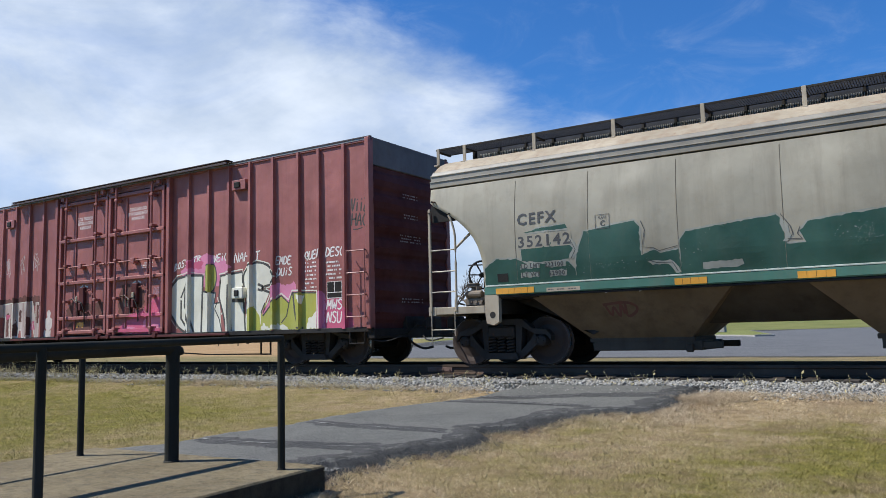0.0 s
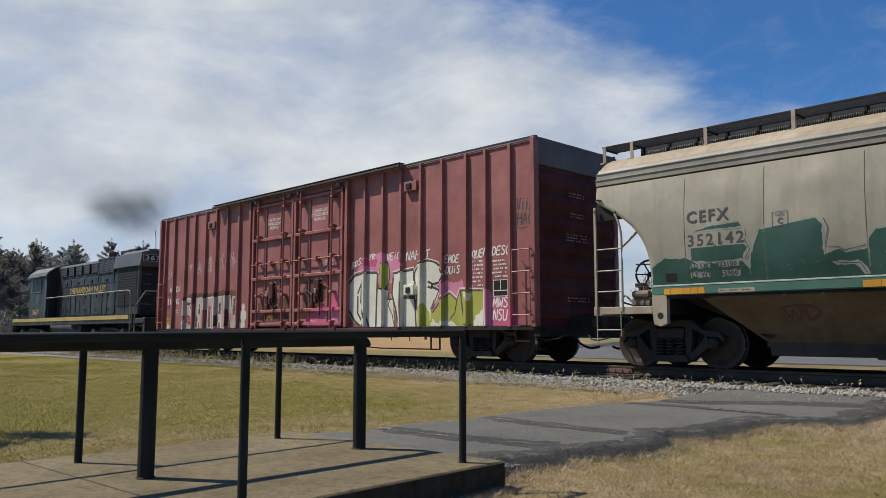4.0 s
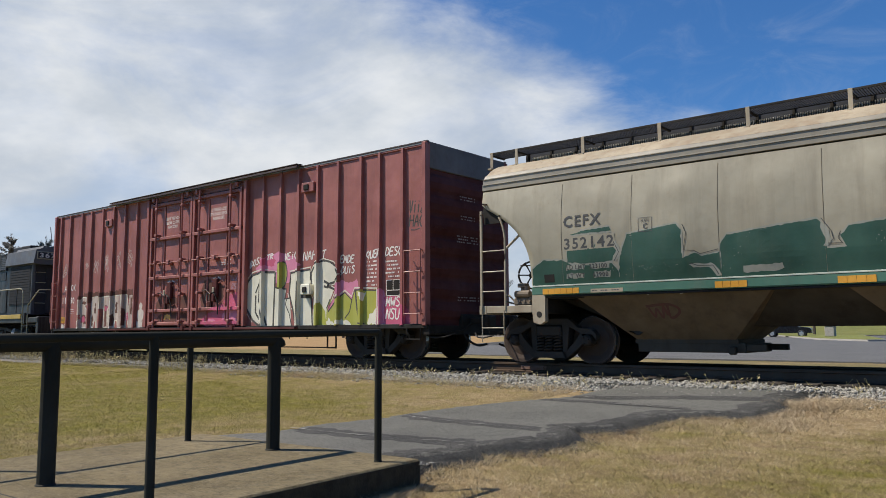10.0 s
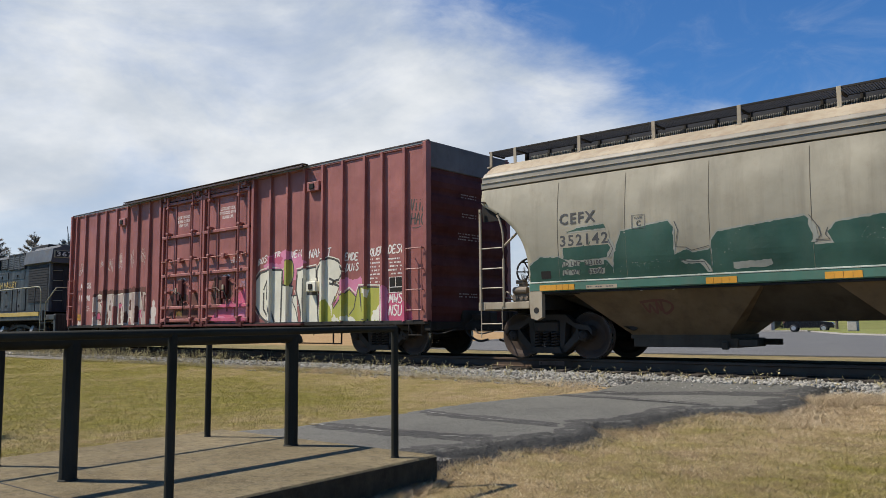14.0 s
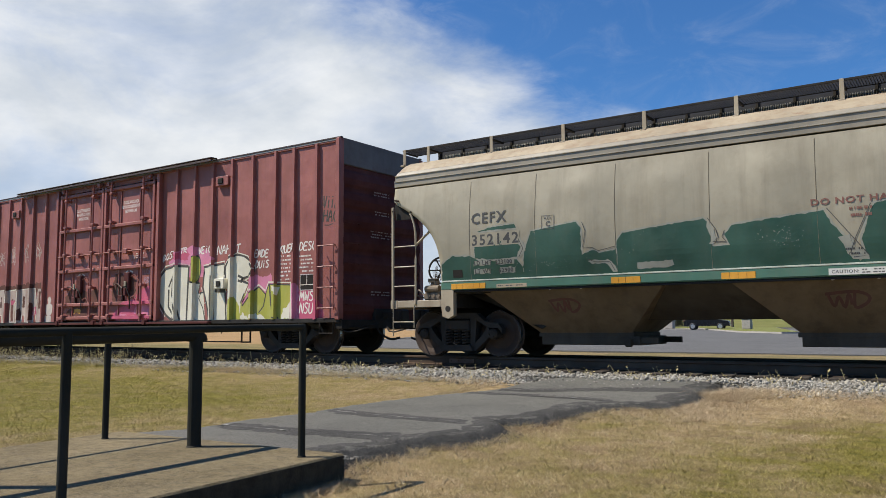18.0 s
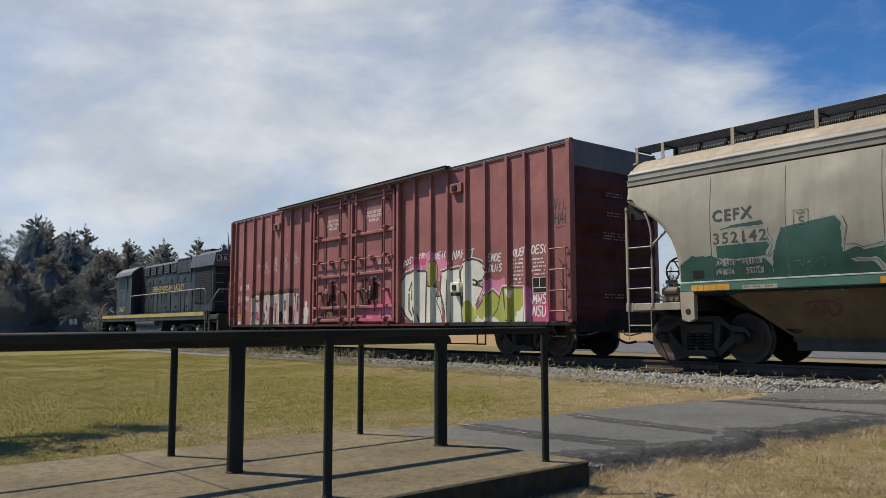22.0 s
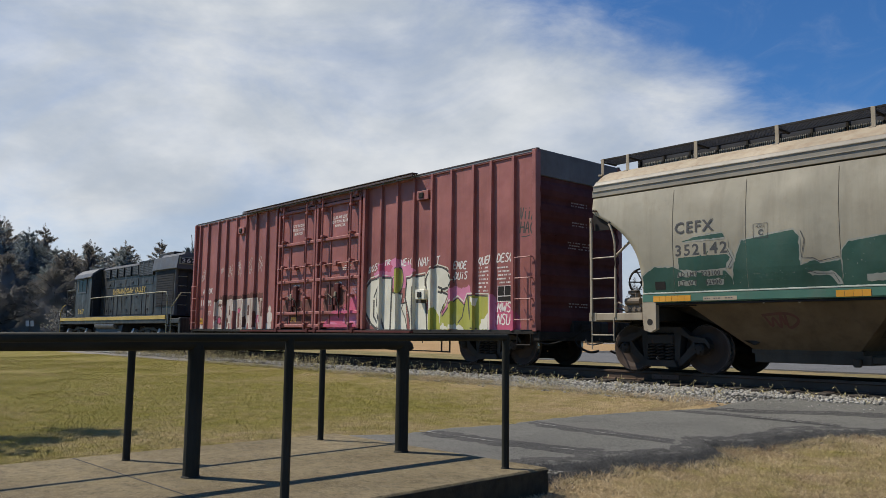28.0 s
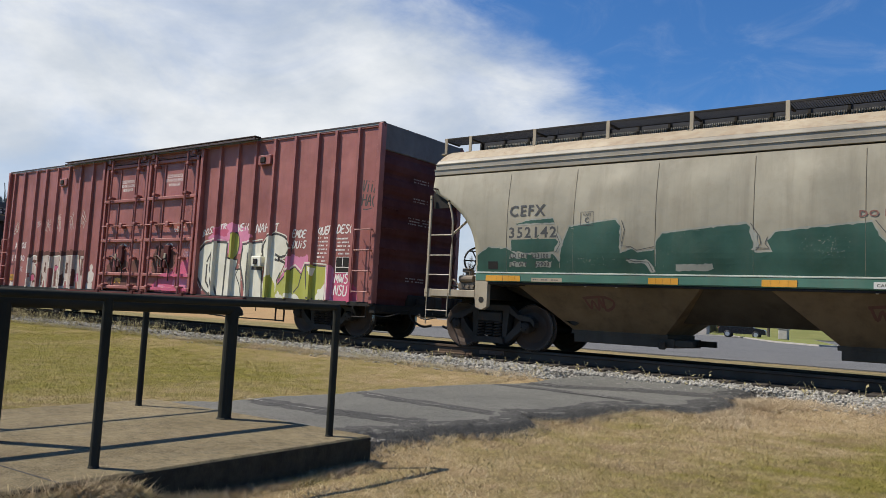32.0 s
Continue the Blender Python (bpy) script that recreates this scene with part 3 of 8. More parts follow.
# ---- the plan: x along the track, y across it, z up ----
TRACK_Y, RAIL_Z = 14.28, 0.485          # the track's middle and the rails' top
SLAB_TOP = 0.17


def step(a, b, t):
    t = max(0.0, min(1.0, (t - a) / (b - a)))
    return t * t * (3 - 2 * t)


def rise(x, y):
    """The lawn's height: level by the slab, rising a little to the track."""
    h = 0.04 * step(5.0, 9.5, y) + 0.08 * step(9.0, 11.8, y) + 0.08 * step(15.0, 18.0, y)
    h += 0.03 * noise.noise((x * 0.35, y * 0.35, 0.0)) + 0.012 * noise.noise((x * 1.7, y * 1.7, 3.0))
    h -= 0.05 * step(3.5, 1.0, y) * step(-3.4, -2.0, x)
    beside = step(-3.4, -3.75, x) * step(-4.6, -4.2, x)
    h += beside * (0.14 * step(2.75, 2.3, y) - 0.035 * step(2.6, 3.2, y) * step(4.9, 4.4, y))
    return h * step(400, 60, math.hypot(x, y)) + 0.12 * step(60, 400, math.hypot(x, y)) + 0.0041 * max(0.0, min(y, 200) - 20) + 1.7 * step(121, 165, y)


def make_ground():
    near = [k * 0.25 for k in range(-72, 25)]
    xs = [-900, -500, -300, -180, -120, -80, -60, -48, -40, -34, -29, -25, -22, -20] + near + [8, 11, 15, 20, 28, 40, 60, 90, 150, 300, 600, 900]
    ys = [-900, -500, -200, -100, -60, -30, -18, -10, -6, -3] + [k * 0.25 - 1 for k in range(0, 62)] + [15, 16, 18, 20, 23, 27, 32, 38, 46, 56, 70, 90, 120, 130, 145, 165, 200, 300, 500, 900]
    verts = [(x, y, rise(x, y)) for y in ys for x in xs]
    n = len(xs)
    faces = [(j * n + i, j * n + i + 1, (j + 1) * n + i + 1, (j + 1) * n + i) for j in range(len(ys) - 1) for i in range(n - 1)]
    tagged(fill("ground", verts, faces, TURF, smooth=True), "mown lawn of straw and green winter grass", "ground", kind="structure")


make_ground()


def bed_height(y, x=0.0):
    """The ballast's height across the track."""
    d = abs(y - TRACK_Y)
    return 0.30 - 0.075 * step(0.85, 1.25, d) - 0.15 * step(1.45, 2.85, d) + 0.012 * noise.noise((x * 2.0, y * 2.0, 0))


def make_bed():
    xs = [-140, -110, -80, -60, -50, -40] + [-34 + 0.3 * k for k in range(0, 134)] + [8, 12, 20, 35, 60, 120]
    ys = [TRACK_Y + 0.2 * k for k in range(-16, 17)]
    verts = [(x, y, bed_height(y, x)) for y in ys for x in xs]
    n = len(xs)
    faces = [(j * n + i, j * n + i + 1, (j + 1) * n + i + 1, (j + 1) * n + i) for j in range(len(ys) - 1) for i in range(n - 1)]
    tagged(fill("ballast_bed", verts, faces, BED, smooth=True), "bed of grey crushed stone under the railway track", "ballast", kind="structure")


make_bed()


def ground(x, y):
    return max(bed_height(y, x), rise(x, y))


def scatter_stones(x0, x1, y0, y1, count, lo, hi, seed, ground=ground):
    """Rough stones strewn over the ballast, with their corners knocked about."""
    rng = np.random.default_rng(seed)
    t = (1 + 5 ** 0.5) / 2
    ico = np.array([(-1, t, 0), (1, t, 0), (-1, -t, 0), (1, -t, 0), (0, -1, t), (0, 1, t), (0, -1, -t), (0, 1, -t), (t, 0, -1), (t, 0, 1), (-t, 0, -1), (-t, 0, 1)]) / 1.9
    tri = np.array([(0, 11, 5), (0, 5, 1), (0, 1, 7), (0, 7, 10), (0, 10, 11), (1, 5, 9), (5, 11, 4), (11, 10, 2), (10, 7, 6), (7, 1, 8),
                    (3, 9, 4), (3, 4, 2), (3, 2, 6), (3, 6, 8), (3, 8, 9), (4, 9, 5), (2, 4, 11), (6, 2, 10), (8, 6, 7), (9, 8, 1)])
    px, py = rng.uniform(x0, x1, count), rng.uniform(y0, y1, count)
    pz = np.array([ground(a, b) for a, b in zip(px, py)])
    size = rng.uniform(lo, hi, count) * rng.uniform(0.6, 1.15, count)
    spin = rng.uniform(0, 2 * np.pi, count)
    v = ico[None] * (1 + rng.uniform(-0.33, 0.33, (count, 12, 1))) * rng.uniform(0.55, 1.2, (count, 1, 3)) * size[:, None, None]
    c, s = np.cos(spin)[:, None], np.sin(spin)[:, None]
    x = v[..., 0] * c - v[..., 1] * s
    y = v[..., 0] * s + v[..., 1] * c
    v = np.stack([x + px[:, None], y + py[:, None], v[..., 2] * 0.8 + pz[:, None] + (size * rng.uniform(-0.1, 0.7, count))[:, None]], -1)
    f = tri[None] + (np.arange(count) * 12)[:, None, None]
    return v.reshape(-1, 3), f.reshape(-1, 3)


def make_stones():
    a, fa = scatter_stones(-13.5, 4.0, 11.75, 13.18, 32000, 0.014, 0.034, 4)
    b, fb = scatter_stones(-45, -13.5, 12.3, 13.05, 10000, 0.026, 0.045, 5)
    c, fc = scatter_stones(-16, 4.0, 11.3, 11.9, 900, 0.014, 0.03, 6)
    d, fd = scatter_stones(-20, 4.0, 15.6, 16.6, 2500, 0.035, 0.06, 7)
    verts, faces = a, fa
    for v, f in ((b, fb), (c, fc), (d, fd)):
        faces = np.concatenate([faces, f + len(verts)])
        verts = np.concatenate([verts, v])
    tagged(fill("ballast_stones", verts, faces, STONE), "loose grey and white crushed stones beside the rails", "gravel", kind="stuff")


make_stones()


def make_track():
    track = thing("railway_track", 0, TRACK_Y, 0, "single railway track with rusty rails on timber ties", "railway track", kind="structure")
    head = [(-0.036, 0), (-0.036, -0.034), (-0.009, -0.045), (-0.009, -0.145), (-0.07, -0.162), (-0.07, -0.172),
            (0.07, -0.172), (0.07, -0.162), (0.009, -0.145), (0.009, -0.045), (0.036, -0.034), (0.036, 0), (0.028, 0.006), (-0.028, 0.006)]
    for side_y in (-0.7525, 0.7525):
        rail = part("rail", sweep(bmesh.new(), [(y + side_y, z + RAIL_Z - 0.006) for y, z in head], -140, 120), RAIL_RUST, track)
        for x in (-8.75, -20.6, 3.1):
            bm = bmesh.new()
            for s in (-1, 1):
                block(bm, x - 0.3, x + 0.3, side_y + s * 0.012, side_y + s * 0.034, RAIL_Z - 0.14, RAIL_Z - 0.05, 0.008)
                for k in range(4):
                    bar(bm, (x - 0.24 + 0.16 * k, side_y + s * 0.03, RAIL_Z - 0.095), (x - 0.24 + 0.16 * k, side_y + s * 0.06, RAIL_Z - 0.095), 0.018, 6)
            part("joint_bar", bm, BRIGHT_RUST, rail, "bolted joint bar, brown with rust")
    bm = block(bmesh.new(), -0.11, 0.11, -1.26, 1.26, -0.17, 0.0, 0.012)
    tie = part("tie", bm, TIMBER, track)
    bm = bmesh.new()
    for side_y in (-0.7525, 0.7525):
        block(bm, -0.09, 0.09, side_y - 0.17, side_y + 0.17, 0.0, 0.012, 0.003)
        for s in (-1, 1):
            block(bm, 0.03, 0.055, side_y + s * 0.1 - 0.012, side_y + s * 0.1 + 0.012, 0.012, 0.04)
    part("tie_plate", bm, RAIL_RUST, tie)
    rng = random.Random(11)
    x = -58.0
    first = True
    while x < 16:
        m = pose(x, rng.uniform(-0.05, 0.05), RAIL_Z - 0.190 + rng.uniform(-0.006, 0.0), 0, 0, rng.uniform(-1.5, 1.5))
        if first:
            tie.matrix_basis = m
            first = False
        else:
            again(tie, track, m)
        x += 0.54 + rng.uniform(-0.03, 0.03)


# ---- the slab, the path and the lot ----
SLAB_POSE = pose(-3.945, 4.53, 0, 0, 0, 3.0)        # its far eastern corner; it stands askew to the track


def make_slab():
    slab = tagged(part("concrete_slab", block(bmesh.new(), -2.62, 0.0, -6.5, 0.0, -0.12, SLAB_TOP, 0.012), CONCRETE),
                  "weathered concrete landing slab with a stained edge", "slab", kind="structure")
    slab.matrix_basis = SLAB_POSE
    # side away from the sun: moss, with its shade put into the colour
    part("edge_face", block(bmesh.new(), -0.01, 0.003, -6.5, -0.005, -0.12, SLAB_TOP - 0.014, 0.002), EDGE, slab, "mossy stained slab edge, its shade painted dark")
    for y in (-2.45, -4.3):
        part("joint", block(bmesh.new(), -2.61, -0.01, y - 0.006, y + 0.006, SLAB_TOP - 0.002, SLAB_TOP + 0.0015), ASPHALT_DARK, slab, "dark joint in the concrete")


make_slab()

PATH_L, PATH_R, PATH_END = -6.75, -3.42, 12.5


def path_height(x, y):
    h = 0.13 - 0.035 * step(4.5, 5.5, y) + 0.045 * step(6.0, 9.5, y) + 0.095 * step(9.8, 12.3, y)
    h += 0.02 * noise.noise((x * 0.9, y * 0.9, 7.0)) + 0.006 * noise.noise((x * 5, y * 5, 2.0))
    return max(h, rise(x, y) + 0.02)


# the path's eastern edge bulges where each pour ends
LOBES = ((4.4, 5.0, 5.5, 5.75, 5.9, 6.2, 6.6, 7.0, 7.35, 7.5, 7.75, 8.5, 9.2, 9.45, 9.7, 10.3, 11.2, 12.5),
         (-4.06, -4.24, -4.11, -4.24, -4.08, -3.96, -3.89, -3.96, -4.22, -4.15, -3.93, -3.88, -3.85, -3.62, -3.12, -3.06, -3.14, -3.2))


def west_edge(y):
    """The path's western edge, which draws in towards the track."""
    return PATH_L + 0.12 + float(np.interp(y, (8.0, 9.7, 11.0, 12.5), (0.0, 0.40, 0.60, 1.0)))


def path_edge(y):
    """The path's ragged eastern edge, which widens from the slab's corner."""
    return float(np.interp(y, LOBES[0], LOBES[1])) + 0.03 * noise.noise((y * 2.2, 5, 1)) + 0.02 * noise.noise((y * 7, 5, 1))


def make_path():
    """An old asphalt walk of three pours, with crumbled edges that stand proud of the lawn."""
    path = thing("asphalt_path", 0, 0, 0, "old grey asphalt path with crumbled edges and cracks", "path", kind="structure")
    nx, seams = 44, [4.42, 5.65, 7.0, 9.65, PATH_END]
    for k, (ya, yb) in enumerate(zip(seams, seams[1:])):
        ny = int((yb - ya) / 0.07)
        verts, faces = [], []
        for j in range(ny + 1):
            y = ya + (yb - ya) * j / ny
            for i in range(nx + 1):
                u = i / nx
                left = west_edge(y) - 0.12 + 0.10 * noise.noise((y * 1.1, 0, 1)) + 0.05 * noise.noise((y * 5, 0, 1))
                right = path_edge(y)
                x = left + (right - left) * u
                yy = y
                z = path_height(x, yy)
                edge = min(u, 1 - u) * (right - left)
                z -= 0.13 * step(0.12, 0.0, edge) + 0.008 * step(0.07, 0.0, min(j, ny - j) * 0.07)
                verts.append((x, yy, z))
        for j in range(ny):
            for i in range(nx):
                a = j * (nx + 1) + i
                faces.append((a, a + 1, a + nx + 2, a + nx + 1))
        fill("asphalt_panel", verts, faces, ASPHALT, path, smooth=True)
    rng = random.Random(5)
    for y, wide, slope in ((5.76, 0.38, 0.10), (7.08, 0.26, -0.09), (9.70, 0.24, -0.04), (10.7, 0.36, 0.30)):
        pts, faces, n, m = [], [], 200, 9
        for i in range(n + 1):
            u = i / n
            x = west_edge(y) + (min(path_edge(y - 0.25), path_edge(y), path_edge(y + 0.3)) - 0.24 - west_edge(y)) * u
            yy = y + 0.08 * noise.noise((x * 0.8, 3.1, 0)) + slope * (x + 5.0)
            lo = -wide * (0.5 + 0.6 * abs(noise.noise((x * 2.5, y, -1)))) + 0.03 * noise.noise((x * 14, y, 3))
            hi = wide * (0.4 + 0.5 * abs(noise.noise((x * 2.5, y, 1)))) + 0.03 * noise.noise((x * 14, y, 6))
            for j in range(m):
                v = j / (m - 1)
                w = lo + (hi - lo) * v
                z = path_height(x, yy + w) - 0.006 + 0.022 * min(1.0, 12 * min(u, 1 - u)) * math.sin(math.pi * v) ** 0.5 + 0.010 * noise.noise((x * 22, (yy + w) * 22, 1.0))
                pts.append((x, yy + w, z))
        for i in range(n):
            for j in range(m - 1):
                faces.append((m * i + j, m * i + m + j, m * i + m + j + 1, m * i + j + 1))
        fill("tar_seam", pts, faces, ASPHALT_DARK, path, "dark coarse tar seam across the path")
        pts, faces = [], []
        for i in range(n + 1):
            u = i / n
            x = west_edge(y) + (min(path_edge(y - 0.25), path_edge(y), path_edge(y + 0.3)) - 0.24 - west_edge(y)) * u
            yy = y + 0.08 * noise.noise((x * 0.8, 3.1, 0)) + slope * (x + 5.0) - 0.10 + 0.03 * noise.noise((x * 6, y, 3))
            w = 0.016 * max(0.0, noise.noise((x * 3.0, y, 8)) + 0.25)
            for k in (-1, 1):
                pts.append((x, yy + k * w, path_height(x, yy) + 0.020))
        for i in range(n):
            faces.append((2 * i, 2 * i + 2, 2 * i + 3, 2 * i + 1))
        fill("dust_line", pts, faces, DUST, path, "pale dust caught along the seam")

    def brink(x, y):
        """The broken eastern edge: coarse lumps that fall away to the lawn."""
        e = path_edge(y)
        lump = 0.016 * noise.noise((x * 8, y * 8, 4)) + 0.012 * noise.noise((x * 24, y * 24, 4)) + 0.012 * noise.noise((x * 60, y * 60, 4))
        fall = step(-0.16, 0.11, x - e)
        low = min(0.0, rise(x, y) - 0.03 - path_height(min(x, e), y))
        return path_height(min(x, e), y) + 0.004 + low * fall + lump * step(-0.6, -0.2, x - e)

    pts, faces, n, m = [], [], 420, 19
    for i in range(n + 1):
        y = 4.44 + (PATH_END - 4.44) * i / n
        w = 0.36 + 0.55 * abs(noise.noise((y * 1.1, 9, 2))) + 0.06 * noise.noise((y * 6, 9, 2))
        for j in range(m):
            x = path_edge(y) - w + (w + 0.13) * j / (m - 1)
            pts.append((x, y, brink(x, y)))
    for i in range(n):
        for j in range(m - 1):
            faces.append((m * i + j, m * i + j + 1, m * i + m + j + 1, m * i + m + j))
    fill("crumbled_edge", pts, faces, ASPHALT_DARK, path, "black crumbled edge of the path")
    verts, faces = [], []
    for k in range(5200):
        y = rng.uniform(4.45, 12.2)
        x = path_edge(y) + rng.gauss(-0.01, 0.09)
        r = rng.uniform(0.004, 0.013)
        z = max(brink(x, y), rise(x, y) + 0.004)
        if k % 12 == 0:
            x, y = rng.uniform(PATH_L + 0.2, PATH_R - 0.1), rng.uniform(4.6, 12.4)
            r, z = rng.uniform(0.003, 0.008), path_height(x, y) - 0.002
        b = len(verts)
        for dx, dy, dz in ((-1, 0, 0), (0.3, -1, 0), (1, 0.2, 0), (-0.2, 1, 0), (0, 0, 1)):
            verts.append((x + dx * r * rng.uniform(0.6, 1.3), y + dy * r * rng.uniform(0.6, 1.3), z + dz * r))
        faces += [(b, b + 1, b + 4), (b + 1, b + 2, b + 4), (b + 2, b + 3, b + 4), (b + 3, b, b + 4)]
    tagged(fill("asphalt_crumbs", verts, faces, ASPHALT_DARK), "loose black crumbs along the broken asphalt edge", "gravel", kind="stuff")


make_path()


def make_spill():
    """Ballast that has spilt over the path's end."""
    a, fa = scatter_stones(PATH_L, -2.9, 12.05, 12.75, 1500, 0.013, 0.034, 8, path_height)
    b, fb = scatter_stones(PATH_L, PATH_R + 0.2, 11.0, 12.2, 160, 0.008, 0.018, 9, path_height)
    c, fc = scatter_stones(-6.5, -3.85, 4.46, 4.62, 900, 0.004, 0.012, 10, path_height)
    c[:, 1] += 0.052 * (c[:, 0] + 3.95)
    fc = fc + len(a) + len(b)
    tagged(fill("spilt_stones", np.concatenate([a, b, c]), np.concatenate([fa, fb + len(a), fc]), STONE), "loose stones spilt over the path's end", "gravel", kind="stuff")


make_spill()


def strip(bm, outline, z, top):
    """A flat outline in x and y with upright sides."""
    a = [bm.verts.new((x, y, z)) for x, y in outline]
    b = [bm.verts.new((x, y, top)) for x, y in outline]
    n = len(outline)
    fs = [bm.faces.new(b)]
    for k in range(n):
        bm.faces.new((a[k], a[(k + 1) % n], b[(k + 1) % n], b[k]))
    bmesh.ops.triangulate(bm, faces=fs, ngon_method="EAR_CLIP")
    bmesh.ops.recalc_face_normals(bm, faces=bm.faces)
    return bm


def lot_rise(y):
    """The far ground climbs gently."""
    return 0.0041 * max(0.0, min(y, 200) - 20)


def make_lot():
    def sloped(bm):
        for v in bm.verts:
            v.co.z += lot_rise(v.co.y)
        return bm

    outline = [(-24.5, 25.5), (-18, 23.8), (60, 23.6), (60, 120), (8, 120), (-14, 96), (-18, 79.2), (-40, 79.2), (-40, 62), (-31, 58), (-27, 38), (-28, 34.8)]
    tagged(part("parking_lot", sloped(strip(bmesh.new(), outline, 0.0, 0.235)), ASPHALT_LOT), "wide grey asphalt lot beyond the track", "road", kind="structure")
    isles = [[(-25, 84), (-15.2, 61), (-11.0, 55.6), (-9.9, 56.4), (-12.5, 66), (-18, 88)]]
    for isle in isles:
        kerb = tagged(part("kerb_island", sloped(strip(bmesh.new(), isle, 0.15, 0.34)), KERB), "low concrete kerb round a grass island", "kerb", kind="structure")
        cx, cy = sum(p[0] for p in isle) / len(isle), sum(p[1] for p in isle) / len(isle)
        inner = [(cx + (x - cx) * 0.94, cy + (y - cy) * 0.94) for x, y in isle]
        part("grass", sloped(strip(bmesh.new(), inner, 0.2, 0.356)), VERGE, kerb, "green grass on the island")
    tagged(part("far_pavement", sloped(strip(bmesh.new(), [(-60, 79.2), (-18, 79.2), (-16, 81), (-60, 81)], 0.0, 0.33)), KERB), "pale concrete pavement edging the far lot", "pavement", kind="structure")


VERGE = plain("island_grass", (0.15, 0.16, 0.035), 0.95, 0.0, 0.4, 3.0, 0.6, 0.03)
make_lot()

# ---- handrails on the slab ----
def handrail(x, y, turn, spacing, thick):
    r_post, r_rail = (0.054, 0.052) if thick else (0.027, 0.024)
    top = 1.060 if thick else (1.117 if x > -5 else 1.100)
    label = "thick black painted steel pipe handrail on the slab" if thick else "slim black painted steel pipe handrail on the slab"
    rail = thing("handrail", x, y, SLAB_TOP, label, "handrail", "handrails on the slab")
    top -= SLAB_TOP
    fall = 0.002 if thick else 0.008
    rail.matrix_basis = pose(x, y, SLAB_TOP, 0, 0, turn)
    end = 0.0
    bm = bmesh.new()
    if thick:
        pts = [(0, -5.9, top - 5.9 * fall)] + [(0, end - 0.03, top), (0, end + 0.015, top - 0.006), (0, end + 0.045, top - 0.03), (0, end + 0.052, top - 0.055)]
    else:
        pts = [(0, -5.9, top - 5.9 * fall), (0, end - 0.02, top), (0, end + 0.012, top)]
    part("top_rail", tube(bm, pts, r_rail, 16), BLACK_PAINT, rail, smooth=True)
    for k, y in enumerate((0, -spacing, -2 * spacing, -3 * spacing)):
        bm = bar(bmesh.new(), (0, y, -0.01), (0, y, top + y * fall - (0.0 if not thick else 0.01)), r_post, 16)
        post = part("post", bm, BLACK_PAINT, rail, smooth=False)
        part("base_weld", lathe_up([(r_post * 1.18, 0.0), (r_post * 1.14, 0.005), (r_post * 1.01, 0.012)], 16, (0, y, 0)), BLACK_PAINT, post)
    return rail


def lathe_up(profile, seg, at):
    """A profile of radius and height, turned round an upright axis at a place."""
    bm = lathe([(r, h) for r, h in profile], seg)
    for v in bm.verts:
        v.co = Vector((v.co.x, -v.co.z, v.co.y)) + Vector(at)
    bmesh.ops.recalc_face_normals(bm, faces=bm.faces)
    return bm


for rail_x, rail_y, turn, gap, is_thick in ((-6.215, 4.012, 4.4, 1.795, False), (-5.200, 4.143, 2.1, 1.835, True), (-4.108, 4.243, 1.4, 1.85, False)):
    handrail(rail_x, rail_y, turn, gap, is_thick)

# ---- trucks, shared by the cars ----
R_WHEEL = 0.457
WHEELSETS = []


def wheelset(parent, x):
    """An axle with two wheels and bearing caps, which turns as the car rolls."""
    axle = part("wheelset", lathe([(0.085, -1.02), (0.085, -0.8), (0.095, -0.7), (0.095, 0.7), (0.085, 0.8), (0.085, 1.02)], 16), IRON, parent, smooth=False)
    face = [(0.10, -0.015), (0.10, 0.02), (0.13, 0.03), (0.30, 0.055), (0.375, 0.025), (0.44, 0.018), (R_WHEEL, 0.03)]
    back = [(R_WHEEL, 0.125), (R_WHEEL + 0.027, 0.135), (R_WHEEL + 0.025, 0.155), (0.385, 0.16), (0.32, 0.10), (0.14, 0.09), (0.11, 0.13)]
    for s in (-1, 1):
        prof = [(r, s * (0.845 - y)) for r, y in face + back]
        part("wheel", lathe(prof, 40), WHEEL, axle, smooth=False)
        part("rim", lathe([(R_WHEEL - 0.028, s * 0.8275), (R_WHEEL - 0.002, s * 0.818)], 40, False), RIM_PALE, axle, "pale edge of the rim")
        part("tread", lathe([(R_WHEEL + 0.0015, s * 0.815), (R_WHEEL + 0.0015, s * 0.725)], 40, False), TREAD, axle, "bright polished tread")
        cap = [(0.02, s * 1.155), (0.075, s * 1.15), (0.105, s * 1.12), (0.115, s * 1.0), (0.09, s * 0.99)]
        bm = lathe(cap, 18)
        for k in range(3):
            a = 2 * math.pi * k / 3
            p = Vector((0.06 * math.cos(a), s * 1.15, 0.06 * math.sin(a)))
            bar(bm, p, p + Vector((0, s * 0.025, 0)), 0.016, 6)
        part("bearing_cap", bm, IRON, axle)
    axle.matrix_basis = pose(x, 0, R_WHEEL)
    WHEELSETS.append((axle, x))
    return axle


def coil(bm, x, y, z0, z1, r, wire, turns):
    n = turns * 12
    pts = [(x + r * math.cos(2 * math.pi * k / 12), y + r * math.sin(2 * math.pi * k / 12), z0 + (z1 - z0) * k / n) for k in range(n + 1)]
    return tube(bm, pts, wire, 6)


